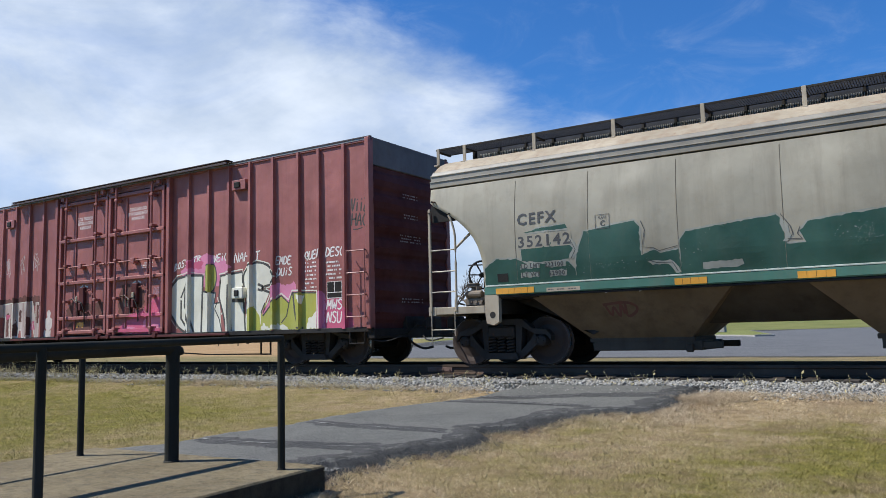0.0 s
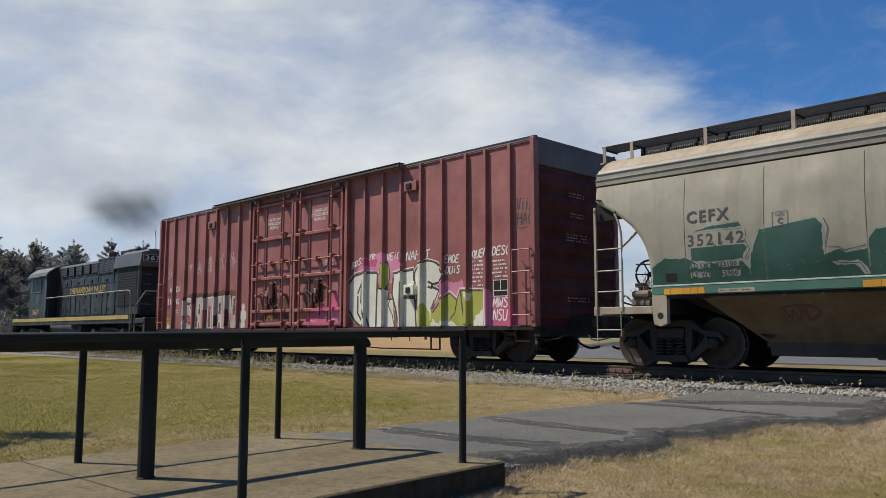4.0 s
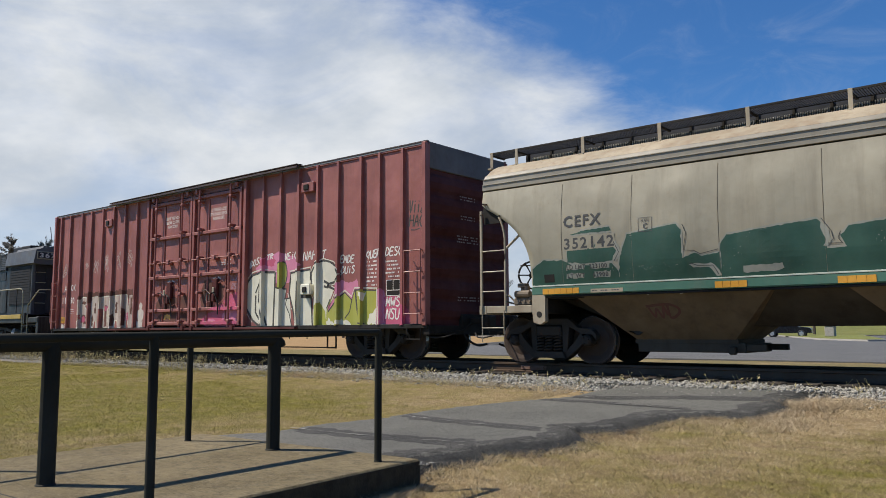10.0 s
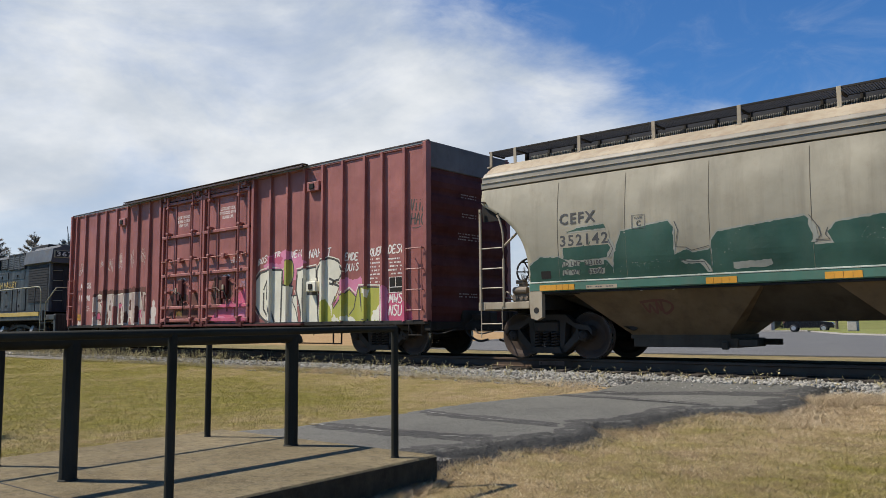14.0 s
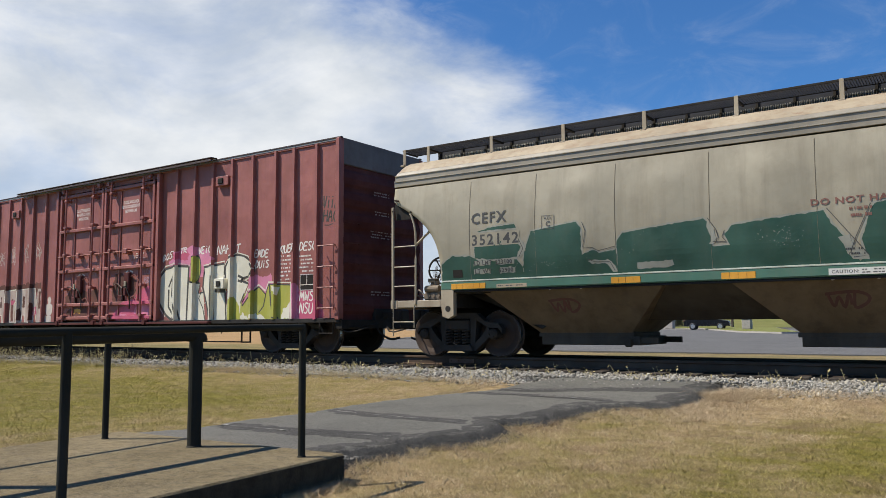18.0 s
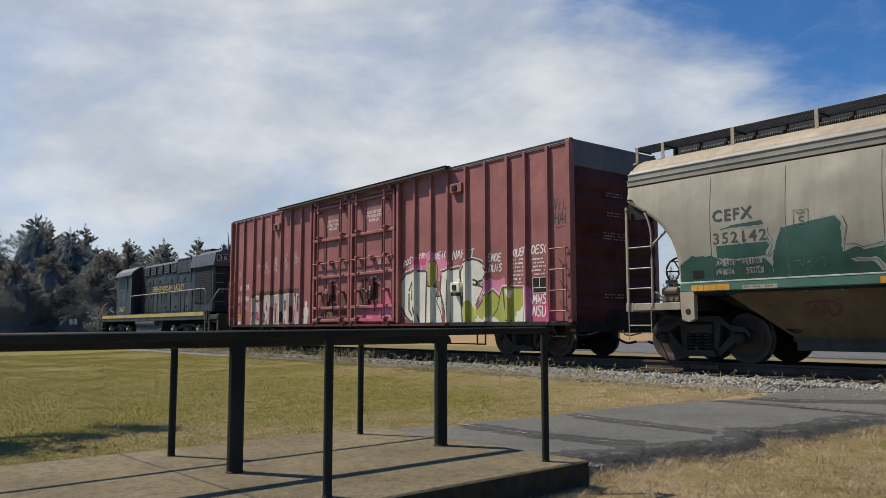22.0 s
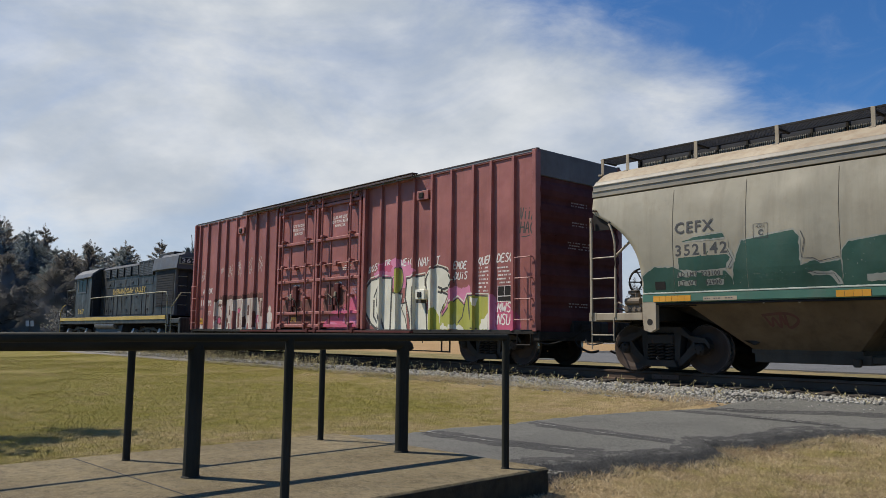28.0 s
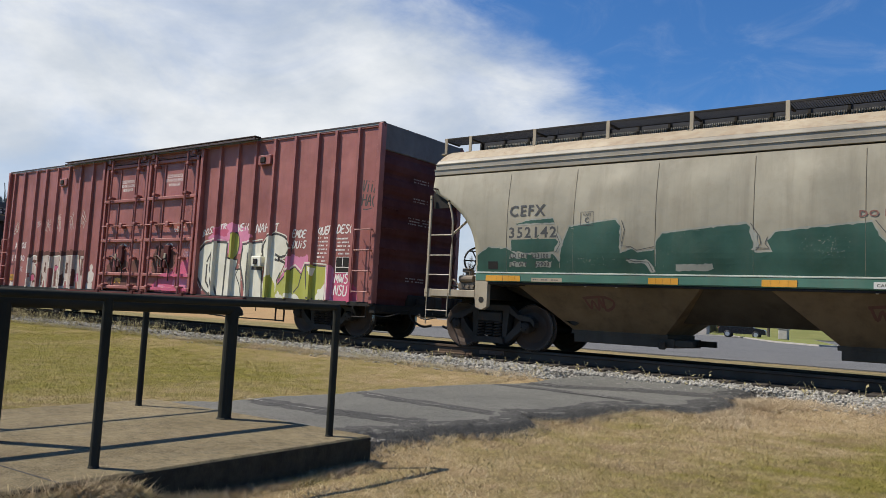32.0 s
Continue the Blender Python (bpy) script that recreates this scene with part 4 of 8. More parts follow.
def truck(parent, x, wheelbase=1.70):
    """A cast freight truck: two side frames with springs, a bolster and two wheelsets."""
    h = wheelbase / 2
    for s in (-1, 1):
        bm = bmesh.new()
        y = s * 1.0
        top = [(-h - 0.19, 0.46), (-h - 0.19, 0.56), (-h - 0.10, 0.66), (-h + 0.2, 0.70), (-0.42, 0.87), (0.42, 0.87), (h - 0.2, 0.70), (h + 0.10, 0.66), (h + 0.19, 0.56), (h + 0.19, 0.46),
               (h + 0.10, 0.57), (h - 0.12, 0.58), (0.36, 0.76), (-0.36, 0.76), (-h + 0.12, 0.58), (-h - 0.10, 0.57)]
        prism(bm, top, y - 0.085, y + 0.085)
        for d in (-1, 1):
            leg = [(d * (h - 0.14), 0.60), (d * (h - 0.04), 0.44), (d * 0.40, 0.13), (d * 0.29, 0.13), (d * 0.29, 0.24), (d * 0.37, 0.26), (d * (h - 0.24), 0.46)]
            prism(bm, leg, y - 0.08, y + 0.08)
            column = [(d * 0.29, 0.76), (d * 0.44, 0.80), (d * 0.39, 0.26), (d * 0.29, 0.20)]
            prism(bm, column, y - 0.09, y + 0.09)
        prism(bm, [(-0.38, 0.12), (0.38, 0.12), (0.32, 0.24), (-0.32, 0.24)], y - 0.16, y + 0.16)
        frame_part = part("side_frame", bm, IRON, parent, "dusty black cast side frame")
        frame_part.location.x = x
        for k, (dx, dy) in enumerate(((-0.19, -0.09), (0.0, -0.09), (0.19, -0.09), (-0.1, 0.08), (0.1, 0.08))):
            bm = coil(bmesh.new(), dx, y + dy * s * -1 if s > 0 else y + dy, 0.24, 0.53, 0.072, 0.018, 5)
            part("spring", bm, IRON, frame_part)
        bm = block(bmesh.new(), -0.28, 0.28, y - 0.15, y + 0.15, 0.53, 0.74, 0.03)
        part("bolster_end", bm, IRON, frame_part)
        for d in (-1, 1):
            cap = part("bearing_cap", lathe([(0.02, s * 1.115), (0.085, s * 1.11), (0.095, s * 1.09), (0.095, s * 0.98), (0.06, s * 0.97)], 16), IRON, frame_part, "round bearing end cap")
            cap.location = (d * h, 0, 0.457)
            for k in range(3):
                a = 2.1 * k + 0.5
                part("cap_bolt", bar(bmesh.new(), (0.05 * math.cos(a), s * 1.11, 0.05 * math.sin(a)), (0.05 * math.cos(a), s * 1.135, 0.05 * math.sin(a)), 0.017, 6), CHROME, cap)
    part("bolster", block(bmesh.new(), x - 0.22, x + 0.22, -0.98, 0.98, 0.5, 0.72, 0.04), IRON, parent)
    bm = bmesh.new()
    for d in (-1, 1):
        bar(bm, (x + d * 0.33, -0.78, 0.38), (x + d * 0.33, 0.78, 0.38), 0.035)
        for s in (-1, 1):
            block(bm, x + d * 0.36 - 0.04, x + d * 0.36 + 0.04, s * 0.76 - 0.06, s * 0.76 + 0.06, 0.28, 0.56, 0.02)
    part("brake_beam", bm, IRON, parent)
    for d in (-1, 1):
        wheelset(parent, x + d * h)


def coupler(parent, x, d, material):
    """A drawbar with its knuckle, at the end x, pointing to d."""
    bm = bmesh.new()
    block(bm, min(x, x + d * 0.45), max(x, x + d * 0.45), -0.07, 0.07, 0.80, 0.94, 0.02)
    block(bm, min(x + d * 0.36, x + d * 0.62), max(x + d * 0.36, x + d * 0.62), -0.13, 0.17, 0.72, 1.0, 0.04)
    block(bm, min(x + d * 0.42, x + d * 0.60), max(x + d * 0.42, x + d * 0.60), -0.20, -0.11, 0.74, 0.98, 0.03)
    head = part("coupler", bm, material, parent, "rusty knuckle coupler")
    tube_pts = curve([(x, -0.30, 0.70), (x + d * 0.12, -0.31, 0.48), (x + d * 0.40, -0.27, 0.33), (x + d * 0.62, -0.2, 0.36)], 5)
    part("air_hose", tube(bmesh.new(), tube_pts, 0.026, 8), UNDER, parent, "black rubber air hose")
    bm = bmesh.new()
    tube(bm, [(x + d * 0.05, -1.35, 0.62), (x + d * 0.06, -1.1, 0.60), (x + d * 0.1, -0.4, 0.66), (x + d * 0.28, -0.25, 0.86)], 0.014, 6)
    part("uncoupling_rod", bm, STEP_CREAM if material is STEP_CREAM else UNDER, parent)
    bm = tube(bmesh.new(), [(x - d * 0.10, -1.42, 0.55), (x + d * 0.16, -1.42, 0.50), (x + d * 0.34, -1.36, 0.52), (x + d * 0.52, -1.20, 0.60)], 0.016, 6)
    part("cut_lever", bm, UNDER, parent)
    part("draft_box", block(bmesh.new(), *sorted((x - d * 0.3, x + d * 0.04)), -0.36, 0.36, 0.62, 1.02, 0.02), UNDER, parent)


def ladder(parent, x0, x1, y, zs, material, name="ladder", reach=0.0, r=0.012, plane="x"):
    """Grab rungs standing off a face; plane says along which axis they run."""
    for z in zs:
        if plane == "x":
            pts = [(x0, y, z), (x0, y - 0.07, z), (x1, y - 0.07, z), (x1, y, z)]
        else:
            pts = [(y, x0, z), (y + reach, x0, z), (y + reach, x1, z), (y, x1, z)]
        part("rung", tube(bmesh.new(), pts, r, 6), material, parent)


# ---- the boxcar ----
BOX_X = -18.695
HALF, BOX_TOP, BOX_FOOT, PANEL = 8.80, 4.765, 0.765, 1.462
RIBS = [8.07, 7.355, 6.755, 5.975, 5.24, 4.53, 3.83, 3.11, -8.38, -7.69, -6.84, -6.17, -5.40, -4.68, -3.96, -3.23]
DOOR_L, DOOR_M, DOOR_R = -2.36, -0.09, 2.26
RIB_DEEP, RIB_FOOT, RIB_HEAD = 0.092, 0.052, 0.036


def rib_depth(x, z=0.0):
    """y of the near side's face: panels, with hat-shaped posts proud of them."""
    if DOOR_L - 0.06 < x < DOOR_R + 0.06:
        return -PANEL - 0.02
    for r in RIBS:
        d = abs(x - r)
        if d < RIB_FOOT:
            return -PANEL - RIB_DEEP * min(1.0, (RIB_FOOT - d) / (RIB_FOOT - RIB_HEAD))
    return -PANEL


def make_boxcar():
    car = thing("boxcar", BOX_X, TRACK_Y, RAIL_Z, "oxide-red steel boxcar with graffiti along its lower side, on the track", "boxcar", "train")
    for s in (-1, 1):
        for xa, xb, za in ((-HALF + 0.02, DOOR_L - 0.05, BOX_FOOT + 0.02), (DOOR_R + 0.05, HALF - 0.02, BOX_FOOT + 0.02), (DOOR_L - 0.05, DOOR_R + 0.05, BOX_TOP - 0.18)):
            part("side_sheet", block(bmesh.new(), xa, xb, min(s * PANEL, s * (PANEL - 0.04)), max(s * PANEL, s * (PANEL - 0.04)), za, BOX_TOP), RED, car)
        for r in RIBS:
            bm = bmesh.new()
            line = [(r - RIB_FOOT, s * PANEL), (r - RIB_HEAD, s * (PANEL + RIB_DEEP)), (r + RIB_HEAD, s * (PANEL + RIB_DEEP)), (r + RIB_FOOT, s * PANEL)]
            a = [bm.verts.new((x, y, BOX_FOOT + 0.03)) for x, y in line]
            b = [bm.verts.new((x, y if abs(y) < PANEL + 0.01 else y * 0.985, BOX_TOP - 0.03)) for x, y in line]
            for k in range(4):
                bm.faces.new((a[k], a[(k + 1) % 4], b[(k + 1) % 4], b[k]))
            bm.faces.new(a)
            bm.faces.new(b)
            bmesh.ops.recalc_face_normals(bm, faces=bm.faces)
            part("side_post", bm, RED, car)
        for x in (-HALF + 0.06, HALF - 0.06):
            part("corner_post", block(bmesh.new(), x - 0.06, x + 0.06, min(s * 1.40, s * 1.565), max(s * 1.40, s * 1.565), BOX_FOOT, BOX_TOP + 0.01, 0.012), RED, car)
        part("side_sill", block(bmesh.new(), -HALF, HALF, min(s * 1.44, s * 1.535), max(s * 1.44, s * 1.535), BOX_FOOT - 0.06, BOX_FOOT + 0.035, 0.006), UNDER, car, "dark side sill")
        bm = block(bmesh.new(), -HALF, HALF, min(s * 1.44, s * 1.492), max(s * 1.44, s * 1.492), BOX_TOP - 0.06, BOX_TOP + 0.015, 0.008)
        part("top_chord", bm, RED, car)
        part("roof_lip", block(bmesh.new(), -HALF, HALF, min(s * 1.44, s * 1.51), max(s * 1.44, s * 1.515), BOX_TOP + 0.017, BOX_TOP + 0.048, 0.004), ROOF_EDGE, car, "dark rolled edge of the roof")
        bm = block(bmesh.new(), -4.66, 4.66, min(s * 1.50, s * 1.70), max(s * 1.50, s * 1.70), BOX_TOP + 0.050, BOX_TOP + 0.075, 0.006)
        block(bm, -4.66, 4.66, min(s * 1.665, s * 1.70), max(s * 1.665, s * 1.70), BOX_TOP - 0.03, BOX_TOP + 0.02, 0.004)
        part("door_track", bm, ROOF_EDGE, car, "dark overhanging upper door track")
        for x, d in ((4.66, 1), (-4.66, -1)):
            bm = bmesh.new()
            x0, x1 = sorted((x + d * 0.04, x + d * 0.50))
            block(bm, x0, x1, min(s * PANEL, s * 1.575), max(s * PANEL, s * 1.575), 4.10, 4.34, 0.01)
            box_part = part("bracket", bm, RED, car)
            part("bracket_slot", block(bmesh.new(), (x0 + x1) / 2 - 0.13, (x0 + x1) / 2 + 0.05, min(s * 1.57, s * 1.60), max(s * 1.57, s * 1.60), 4.15, 4.29, 0.01), UNDER, box_part)
    # roof with a low ridge and cross seams
    bm = bmesh.new()
    xs = [-HALF + 2 * HALF * k / 16 for k in range(17)]
    sweep(bm, [(-1.50, BOX_TOP - 0.02), (-1.50, BOX_TOP + 0.02), (-0.75, BOX_TOP + 0.03), (0, BOX_TOP + 0.035), (0.75, BOX_TOP + 0.03), (1.50, BOX_TOP + 0.02), (1.50, BOX_TOP - 0.02)], -HALF + 0.02, HALF - 0.02)
    roof = part("roof", bm, GALVANISED, car, "ridged galvanised steel roof")
    for x in xs[1:-1]:
        bm = sweep(bmesh.new(), [(-1.40, BOX_TOP + 0.015), (-1.38, BOX_TOP + 0.04), (0, BOX_TOP + 0.055), (1.38, BOX_TOP + 0.04), (1.40, BOX_TOP + 0.015), (0, BOX_TOP + 0.02)], x - 0.035, x + 0.035)
        part("roof_seam", bm, GALVANISED, roof)
    # ends, pressed in level ribs
    for d in (-1, 1):
        prof = [(HALF - 0.05, BOX_FOOT)]
        z = BOX_FOOT + 0.12
        while z < 4.05:
            prof += [(HALF - 0.05, z), (HALF - 0.01, z + 0.07), (HALF + 0.015, z + 0.20), (HALF - 0.01, z + 0.33), (HALF - 0.05, z + 0.40)]
            z += 0.47
        prof += [(HALF - 0.05, 4.20)]
        loop = [(d * x, z) for x, z in prof] + [(d * (HALF - 0.12), 4.20), (d * (HALF - 0.12), BOX_FOOT)]
        end = part("end_wall", prism(bmesh.new(), loop, -1.42, 1.42), RED_DARK, car, "red ribbed steel end wall with its shade painted in")
        x0, x1 = sorted((d * (HALF - 0.10), d * (HALF - 0.005)))
        part("end_top_plate", block(bmesh.new(), x0, x1, -1.47, 1.47, 4.205, BOX_TOP + 0.03, 0.01), END_PLATE, end, "bare grey plate along the top of the end")
        part("end_sill", block(bmesh.new(), *sorted((d * (HALF - 0.16), d * (HALF + 0.05))), -1.50, 1.50, BOX_FOOT - 0.20, BOX_FOOT, 0.01), UNDER, car)
        for z in (1.10, 1.55, 2.0, 2.45, 2.9):
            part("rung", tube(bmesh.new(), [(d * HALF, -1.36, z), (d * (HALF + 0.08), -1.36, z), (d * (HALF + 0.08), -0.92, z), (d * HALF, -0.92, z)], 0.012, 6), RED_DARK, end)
        coupler(car, d * HALF, d, IRON)
    # doors
    for a, b, n in ((DOOR_L, DOOR_M, 0), (DOOR_M, DOOR_R, 1)):
        for s in (-1, 1):
            make_box_door(car, a + 0.02, b - 0.02, s, n)
    for x in (DOOR_L - 0.12, DOOR_R + 0.14):
        for s in (-1, 1):
            part("door_post", block(bmesh.new(), x - 0.06, x + 0.06, min(s * PANEL, s * 1.585), max(s * PANEL, s * 1.585), BOX_FOOT + 0.03, BOX_TOP - 0.06, 0.01), RED, car)
    for s in (-1, 1):
        part("lower_door_track", block(bmesh.new(), -4.6, 4.6, min(s * 1.53, s * 1.65), max(s * 1.53, s * 1.65), BOX_FOOT - 0.055, BOX_FOOT + 0.0, 0.006), RED_DARK, car)
    # side ladder, stirrup steps, underframe
    for d, xa in ((1, 8.22), (-1, -8.70)):
        ladder(car, xa, xa + 0.48, -1.555, (1.02, 1.47, 1.93, 2.39), RED, r=0.014)
        for x in (xa, xa + 0.48):
            part("ladder_stile", bar(bmesh.new(), (x, -1.625, 0.98), (x, -1.625, 2.42), 0.013, 6), RED, car)
        part("stirrup_step", tube(bmesh.new(), [(xa, -1.52, BOX_FOOT - 0.03), (xa, -1.54, 0.47), (xa + 0.40, -1.54, 0.47), (xa + 0.40, -1.52, BOX_FOOT - 0.03)], 0.02, 6), UNDER, car)
    part("centre_sill", block(bmesh.new(), -HALF + 0.1, HALF - 0.1, -0.17, 0.17, 0.62, BOX_FOOT - 0.03), UNDER, car)
    part("floor_pan", block(bmesh.new(), -HALF + 0.15, HALF - 0.15, -1.43, 1.43, BOX_FOOT - 0.02, BOX_FOOT + 0.02), UNDER, car)
    for x in (-4.4, -2.4, 0.0, 2.4, 4.4):
        part("cross_bearer", prism_x(x, 0.06, [(-1.42, BOX_FOOT - 0.02), (-1.42, 0.66), (-0.2, 0.52), (0.2, 0.52), (1.42, 0.66), (1.42, BOX_FOOT - 0.02)]), UNDER, car)
    part("brake_reservoir", bar(bmesh.new(), (-1.6, -0.75, 0.48), (-0.4, -0.75, 0.48), 0.2, 16), UNDER, car)
    part("brake_rod", tube(bmesh.new(), [(-5.2, -0.5, 0.42), (1.5, -0.85, 0.32), (3.1, -0.9, 0.25), (5.3, -0.9, 0.25)], 0.018, 6), UNDER, car)
    part("rod_guard", tube(bmesh.new(), [(4.99, -0.9, 0.72), (4.99, -0.9, 0.24), (5.30, -0.9, 0.24), (5.30, -0.9, 0.72)], 0.024, 6), UNDER, car)
    for x in (3.4, 4.1):
        part("pipe_hanger", bar(bmesh.new(), (x, -0.8, 0.45), (x, -0.8, 0.72), 0.012, 6), UNDER, car)
    truck(car, 6.87)
    truck(car, -6.87)
    return car


def prism_x(x, half, outline):
    return sweep(bmesh.new(), outline, x - half, x + half)


def make_box_door(car, a, b, s, n):
    """A plug door: framed panel, level rails, two upright lock bars with their handles."""
    y0, y1 = PANEL - 0.03, PANEL + 0.02

    def yy(p, q):
        return min(s * p, s * q), max(s * p, s * q)

    door = part("plug_door", block(bmesh.new(), a, b, *yy(y0, y1), BOX_FOOT + 0.06, BOX_TOP - 0.20, 0.01), RED, car, "closed red plug door")
    for z in (0.90, 1.285, 2.265, 3.45, BOX_TOP - 0.28):
        part("door_rail", block(bmesh.new(), a, b, *yy(y1, y1 + 0.09), z - 0.045, z + 0.045, 0.012), RED, door)
    for x in (a + 0.05, b - 0.05):
        part("door_stile", block(bmesh.new(), x - 0.05, x + 0.05, *yy(y1, y1 + 0.085), BOX_FOOT + 0.06, BOX_TOP - 0.20, 0.01), RED, door)
    for x in (a + 0.42, b - 0.42):
        part("lock_bar", bar(bmesh.new(), (x, s * (y1 + 0.14), BOX_FOOT + 0.02), (x, s * (y1 + 0.14), BOX_TOP - 0.08), 0.030, 8), RED, door)
        for z in (0.95, 1.75, 2.75, 3.55, 4.35):
            part("bar_bracket", block(bmesh.new(), x - 0.06, x + 0.06, *yy(y1, y1 + 0.175), z - 0.035, z + 0.035, 0.01), RED, door)
        part("panel_rib", block(bmesh.new(), x + (0.28 if x < (a + b) / 2 else -0.32), x + (0.32 if x < (a + b) / 2 else -0.28), *yy(y1, y1 + 0.03), BOX_FOOT + 0.2, BOX_TOP - 0.35, 0.008), RED, door)
    x = (a + b) / 2
    for z in (2.70,):
        part("door_rod", bar(bmesh.new(), (a + 0.05, s * (y1 + 0.11), z), (b - 0.05, s * (y1 + 0.11), z), 0.020, 6), RED, door)
    bm = block(bmesh.new(), x - 0.12, x + 0.12, *yy(y1, y1 + 0.09), 1.62, 2.12, 0.02)
    block(bm, x - 0.08, x + 0.05, *yy(y1, y1 + 0.13), 1.48, 1.70, 0.02)
    block(bm, x - 0.30, x - 0.22, *yy(y1, y1 + 0.06), 1.30, 1.75, 0.01)
    gear = part("lock_gear", bm, RED_DARK, door, "maroon locking gear with a crank handle")
    part("gear_plate", block(bmesh.new(), x - 0.06 if n else x - 0.22, x + 0.04 if n else x - 0.14, *yy(y1 + 0.09, y1 + 0.125), 1.74, 1.88, 0.01), STEP_CREAM, gear, "worn pale plate on the locking gear")
    for k in (-1, 1):
        part("mark", prism(bmesh.new(), [(x + k * 0.05, 2.19), (x + k * 0.17, 2.14), (x + k * 0.17, 2.10), (x + k * 0.05, 2.15)], *yy(y1, y1 + 0.004)), LETTER_WHITE, door, "white painted mark")
    part("latch_rod", tube(bmesh.new(), [(x - 0.62, s * (y1 + 0.05), 1.80), (x - 0.40, s * (y1 + 0.08), 1.82), (x - 0.20, s * (y1 + 0.08), 1.70), (x - 0.18, s * (y1 + 0.06), 1.30)], 0.018, 6), GRIME, door)
    part("latch_box", block(bmesh.new(), x - 0.36, x - 0.20, *yy(y1, y1 + 0.08), 1.34, 1.50, 0.012), RED_DARK, door)
    part("rod_guide", block(bmesh.new(), x - 0.10, x + 0.06, *yy(y1, y1 + 0.15), 2.63, 2.77, 0.012), RED, door)
    part("crank_handle", tube(bmesh.new(), [(x - 0.1, s * (y1 + 0.10), 1.75), (x + 0.08, s * (y1 + 0.12), 1.68), (x + 0.22, s * (y1 + 0.12), 1.45), (x + 0.23, s * (y1 + 0.12), 1.12)], 0.018, 6), UNDER, door)
    for z in (2.0, 1.42):
        part("door_rod", tube(bmesh.new(), [(x + 0.16, s * (y1 + 0.05), z), (x + 0.36, s * (y1 + 0.07), z + 0.05), (x + 0.52, s * (y1 + 0.05), z - 0.12)], 0.014, 6), RED, door)
    for xx in (a + 0.2, b - 0.2):
        part("roller", bar(bmesh.new(), (xx, s * 1.58, BOX_FOOT - 0.0), (xx, s * 1.68, BOX_FOOT - 0.0), 0.07, 12), RED_DARK, door)
        part("upper_hanger", block(bmesh.new(), xx - 0.07, xx + 0.07, *yy(1.55, 1.62), BOX_TOP - 0.17, BOX_TOP - 0.05, 0.01), RED, door)


BOXCAR = make_boxcar()


SCRIPT = {   # one hand-drawn stroke list a letter, in a unit box
    "A": (((0, 0), (0.5, 1), (1, 0)), ((0.2, 0.4), (0.85, 0.42))), "B": (((0, 0), (0.05, 1), (0.8, 0.8), (0.1, 0.52), (0.95, 0.25), (0, 0)),),
    "C": (((1, 0.85), (0.5, 1), (0, 0.5), (0.5, 0), (1, 0.15)),), "D": (((0, 0), (0.15, 1), (0.95, 0.65), (0.75, 0.15), (0, 0)),),
    "E": (((1, 0.95), (0.1, 0.95), (0, 0.05), (1, 0.05)), ((0.05, 0.5), (0.8, 0.54))), "H": (((0, 0), (0.05, 1)), ((1, 0), (0.95, 1)), ((0, 0.5), (1, 0.55))),
    "I": (((0.5, 0), (0.5, 0.68)), ((0.45, 0.88), (0.55, 0.95))), "M": (((0, 0), (0.15, 1), (0.5, 0.3), (0.85, 1), (1, 0)),), "N": (((0, 0), (0.1, 1), (0.9, 0), (1, 1)),),
    "O": (((0.5, 1), (0, 0.55), (0.45, 0), (1, 0.45), (0.5, 1)),), "Q": (((0.5, 1), (0, 0.6), (0.45, 0.2), (1, 0.6), (0.5, 1)), ((0.55, 0.35), (1, -0.1))),
    "R": (((0, 0), (0.05, 1), (0.9, 0.75), (0.1, 0.5), (1, 0)),), "S": (((1, 0.9), (0.4, 1), (0.1, 0.75), (0.9, 0.35), (0.6, 0), (0, 0.1)),),
    "T": (((0, 0.92), (1, 1)), ((0.5, 0.95), (0.45, 0))), "U": (((0, 1), (0.1, 0.12), (0.6, 0), (0.95, 0.2), (1, 1)),), "V": (((0, 1), (0.45, 0), (1, 1)),),
    "W": (((0, 1), (0.2, 0), (0.5, 0.65), (0.8, 0), (1, 1)),), "Z": (((0, 0.95), (1, 1), (0.05, 0.05), (1, 0)),)}
BLOCKS = {   # outlines of blocky letters
    "S": ((0, 0), (0.0, 0.16), (0.25, 0.22), (0.3, 0.42), (0.02, 0.52), (0.1, 0.86), (0.5, 1), (0.98, 0.96), (0.95, 0.78), (0.6, 0.72), (0.9, 0.55), (1, 0.2), (0.9, 0)),
    "A": ((0, 0), (0.12, 0.98), (0.85, 1), (1, 0), (0.66, 0), (0.6, 0.22), (0.4, 0.22), (0.34, 0)),
    "T": ((0.28, 0), (0.3, 0.6), (0, 0.6), (0.02, 0.96), (1, 1), (0.98, 0.62), (0.72, 0.6), (0.74, 0)),
    "N": ((0, 0), (0.04, 1), (0.4, 1), (0.66, 0.45), (0.68, 0.98), (1, 0.96), (0.98, 0), (0.62, 0), (0.36, 0.5), (0.34, 0))}
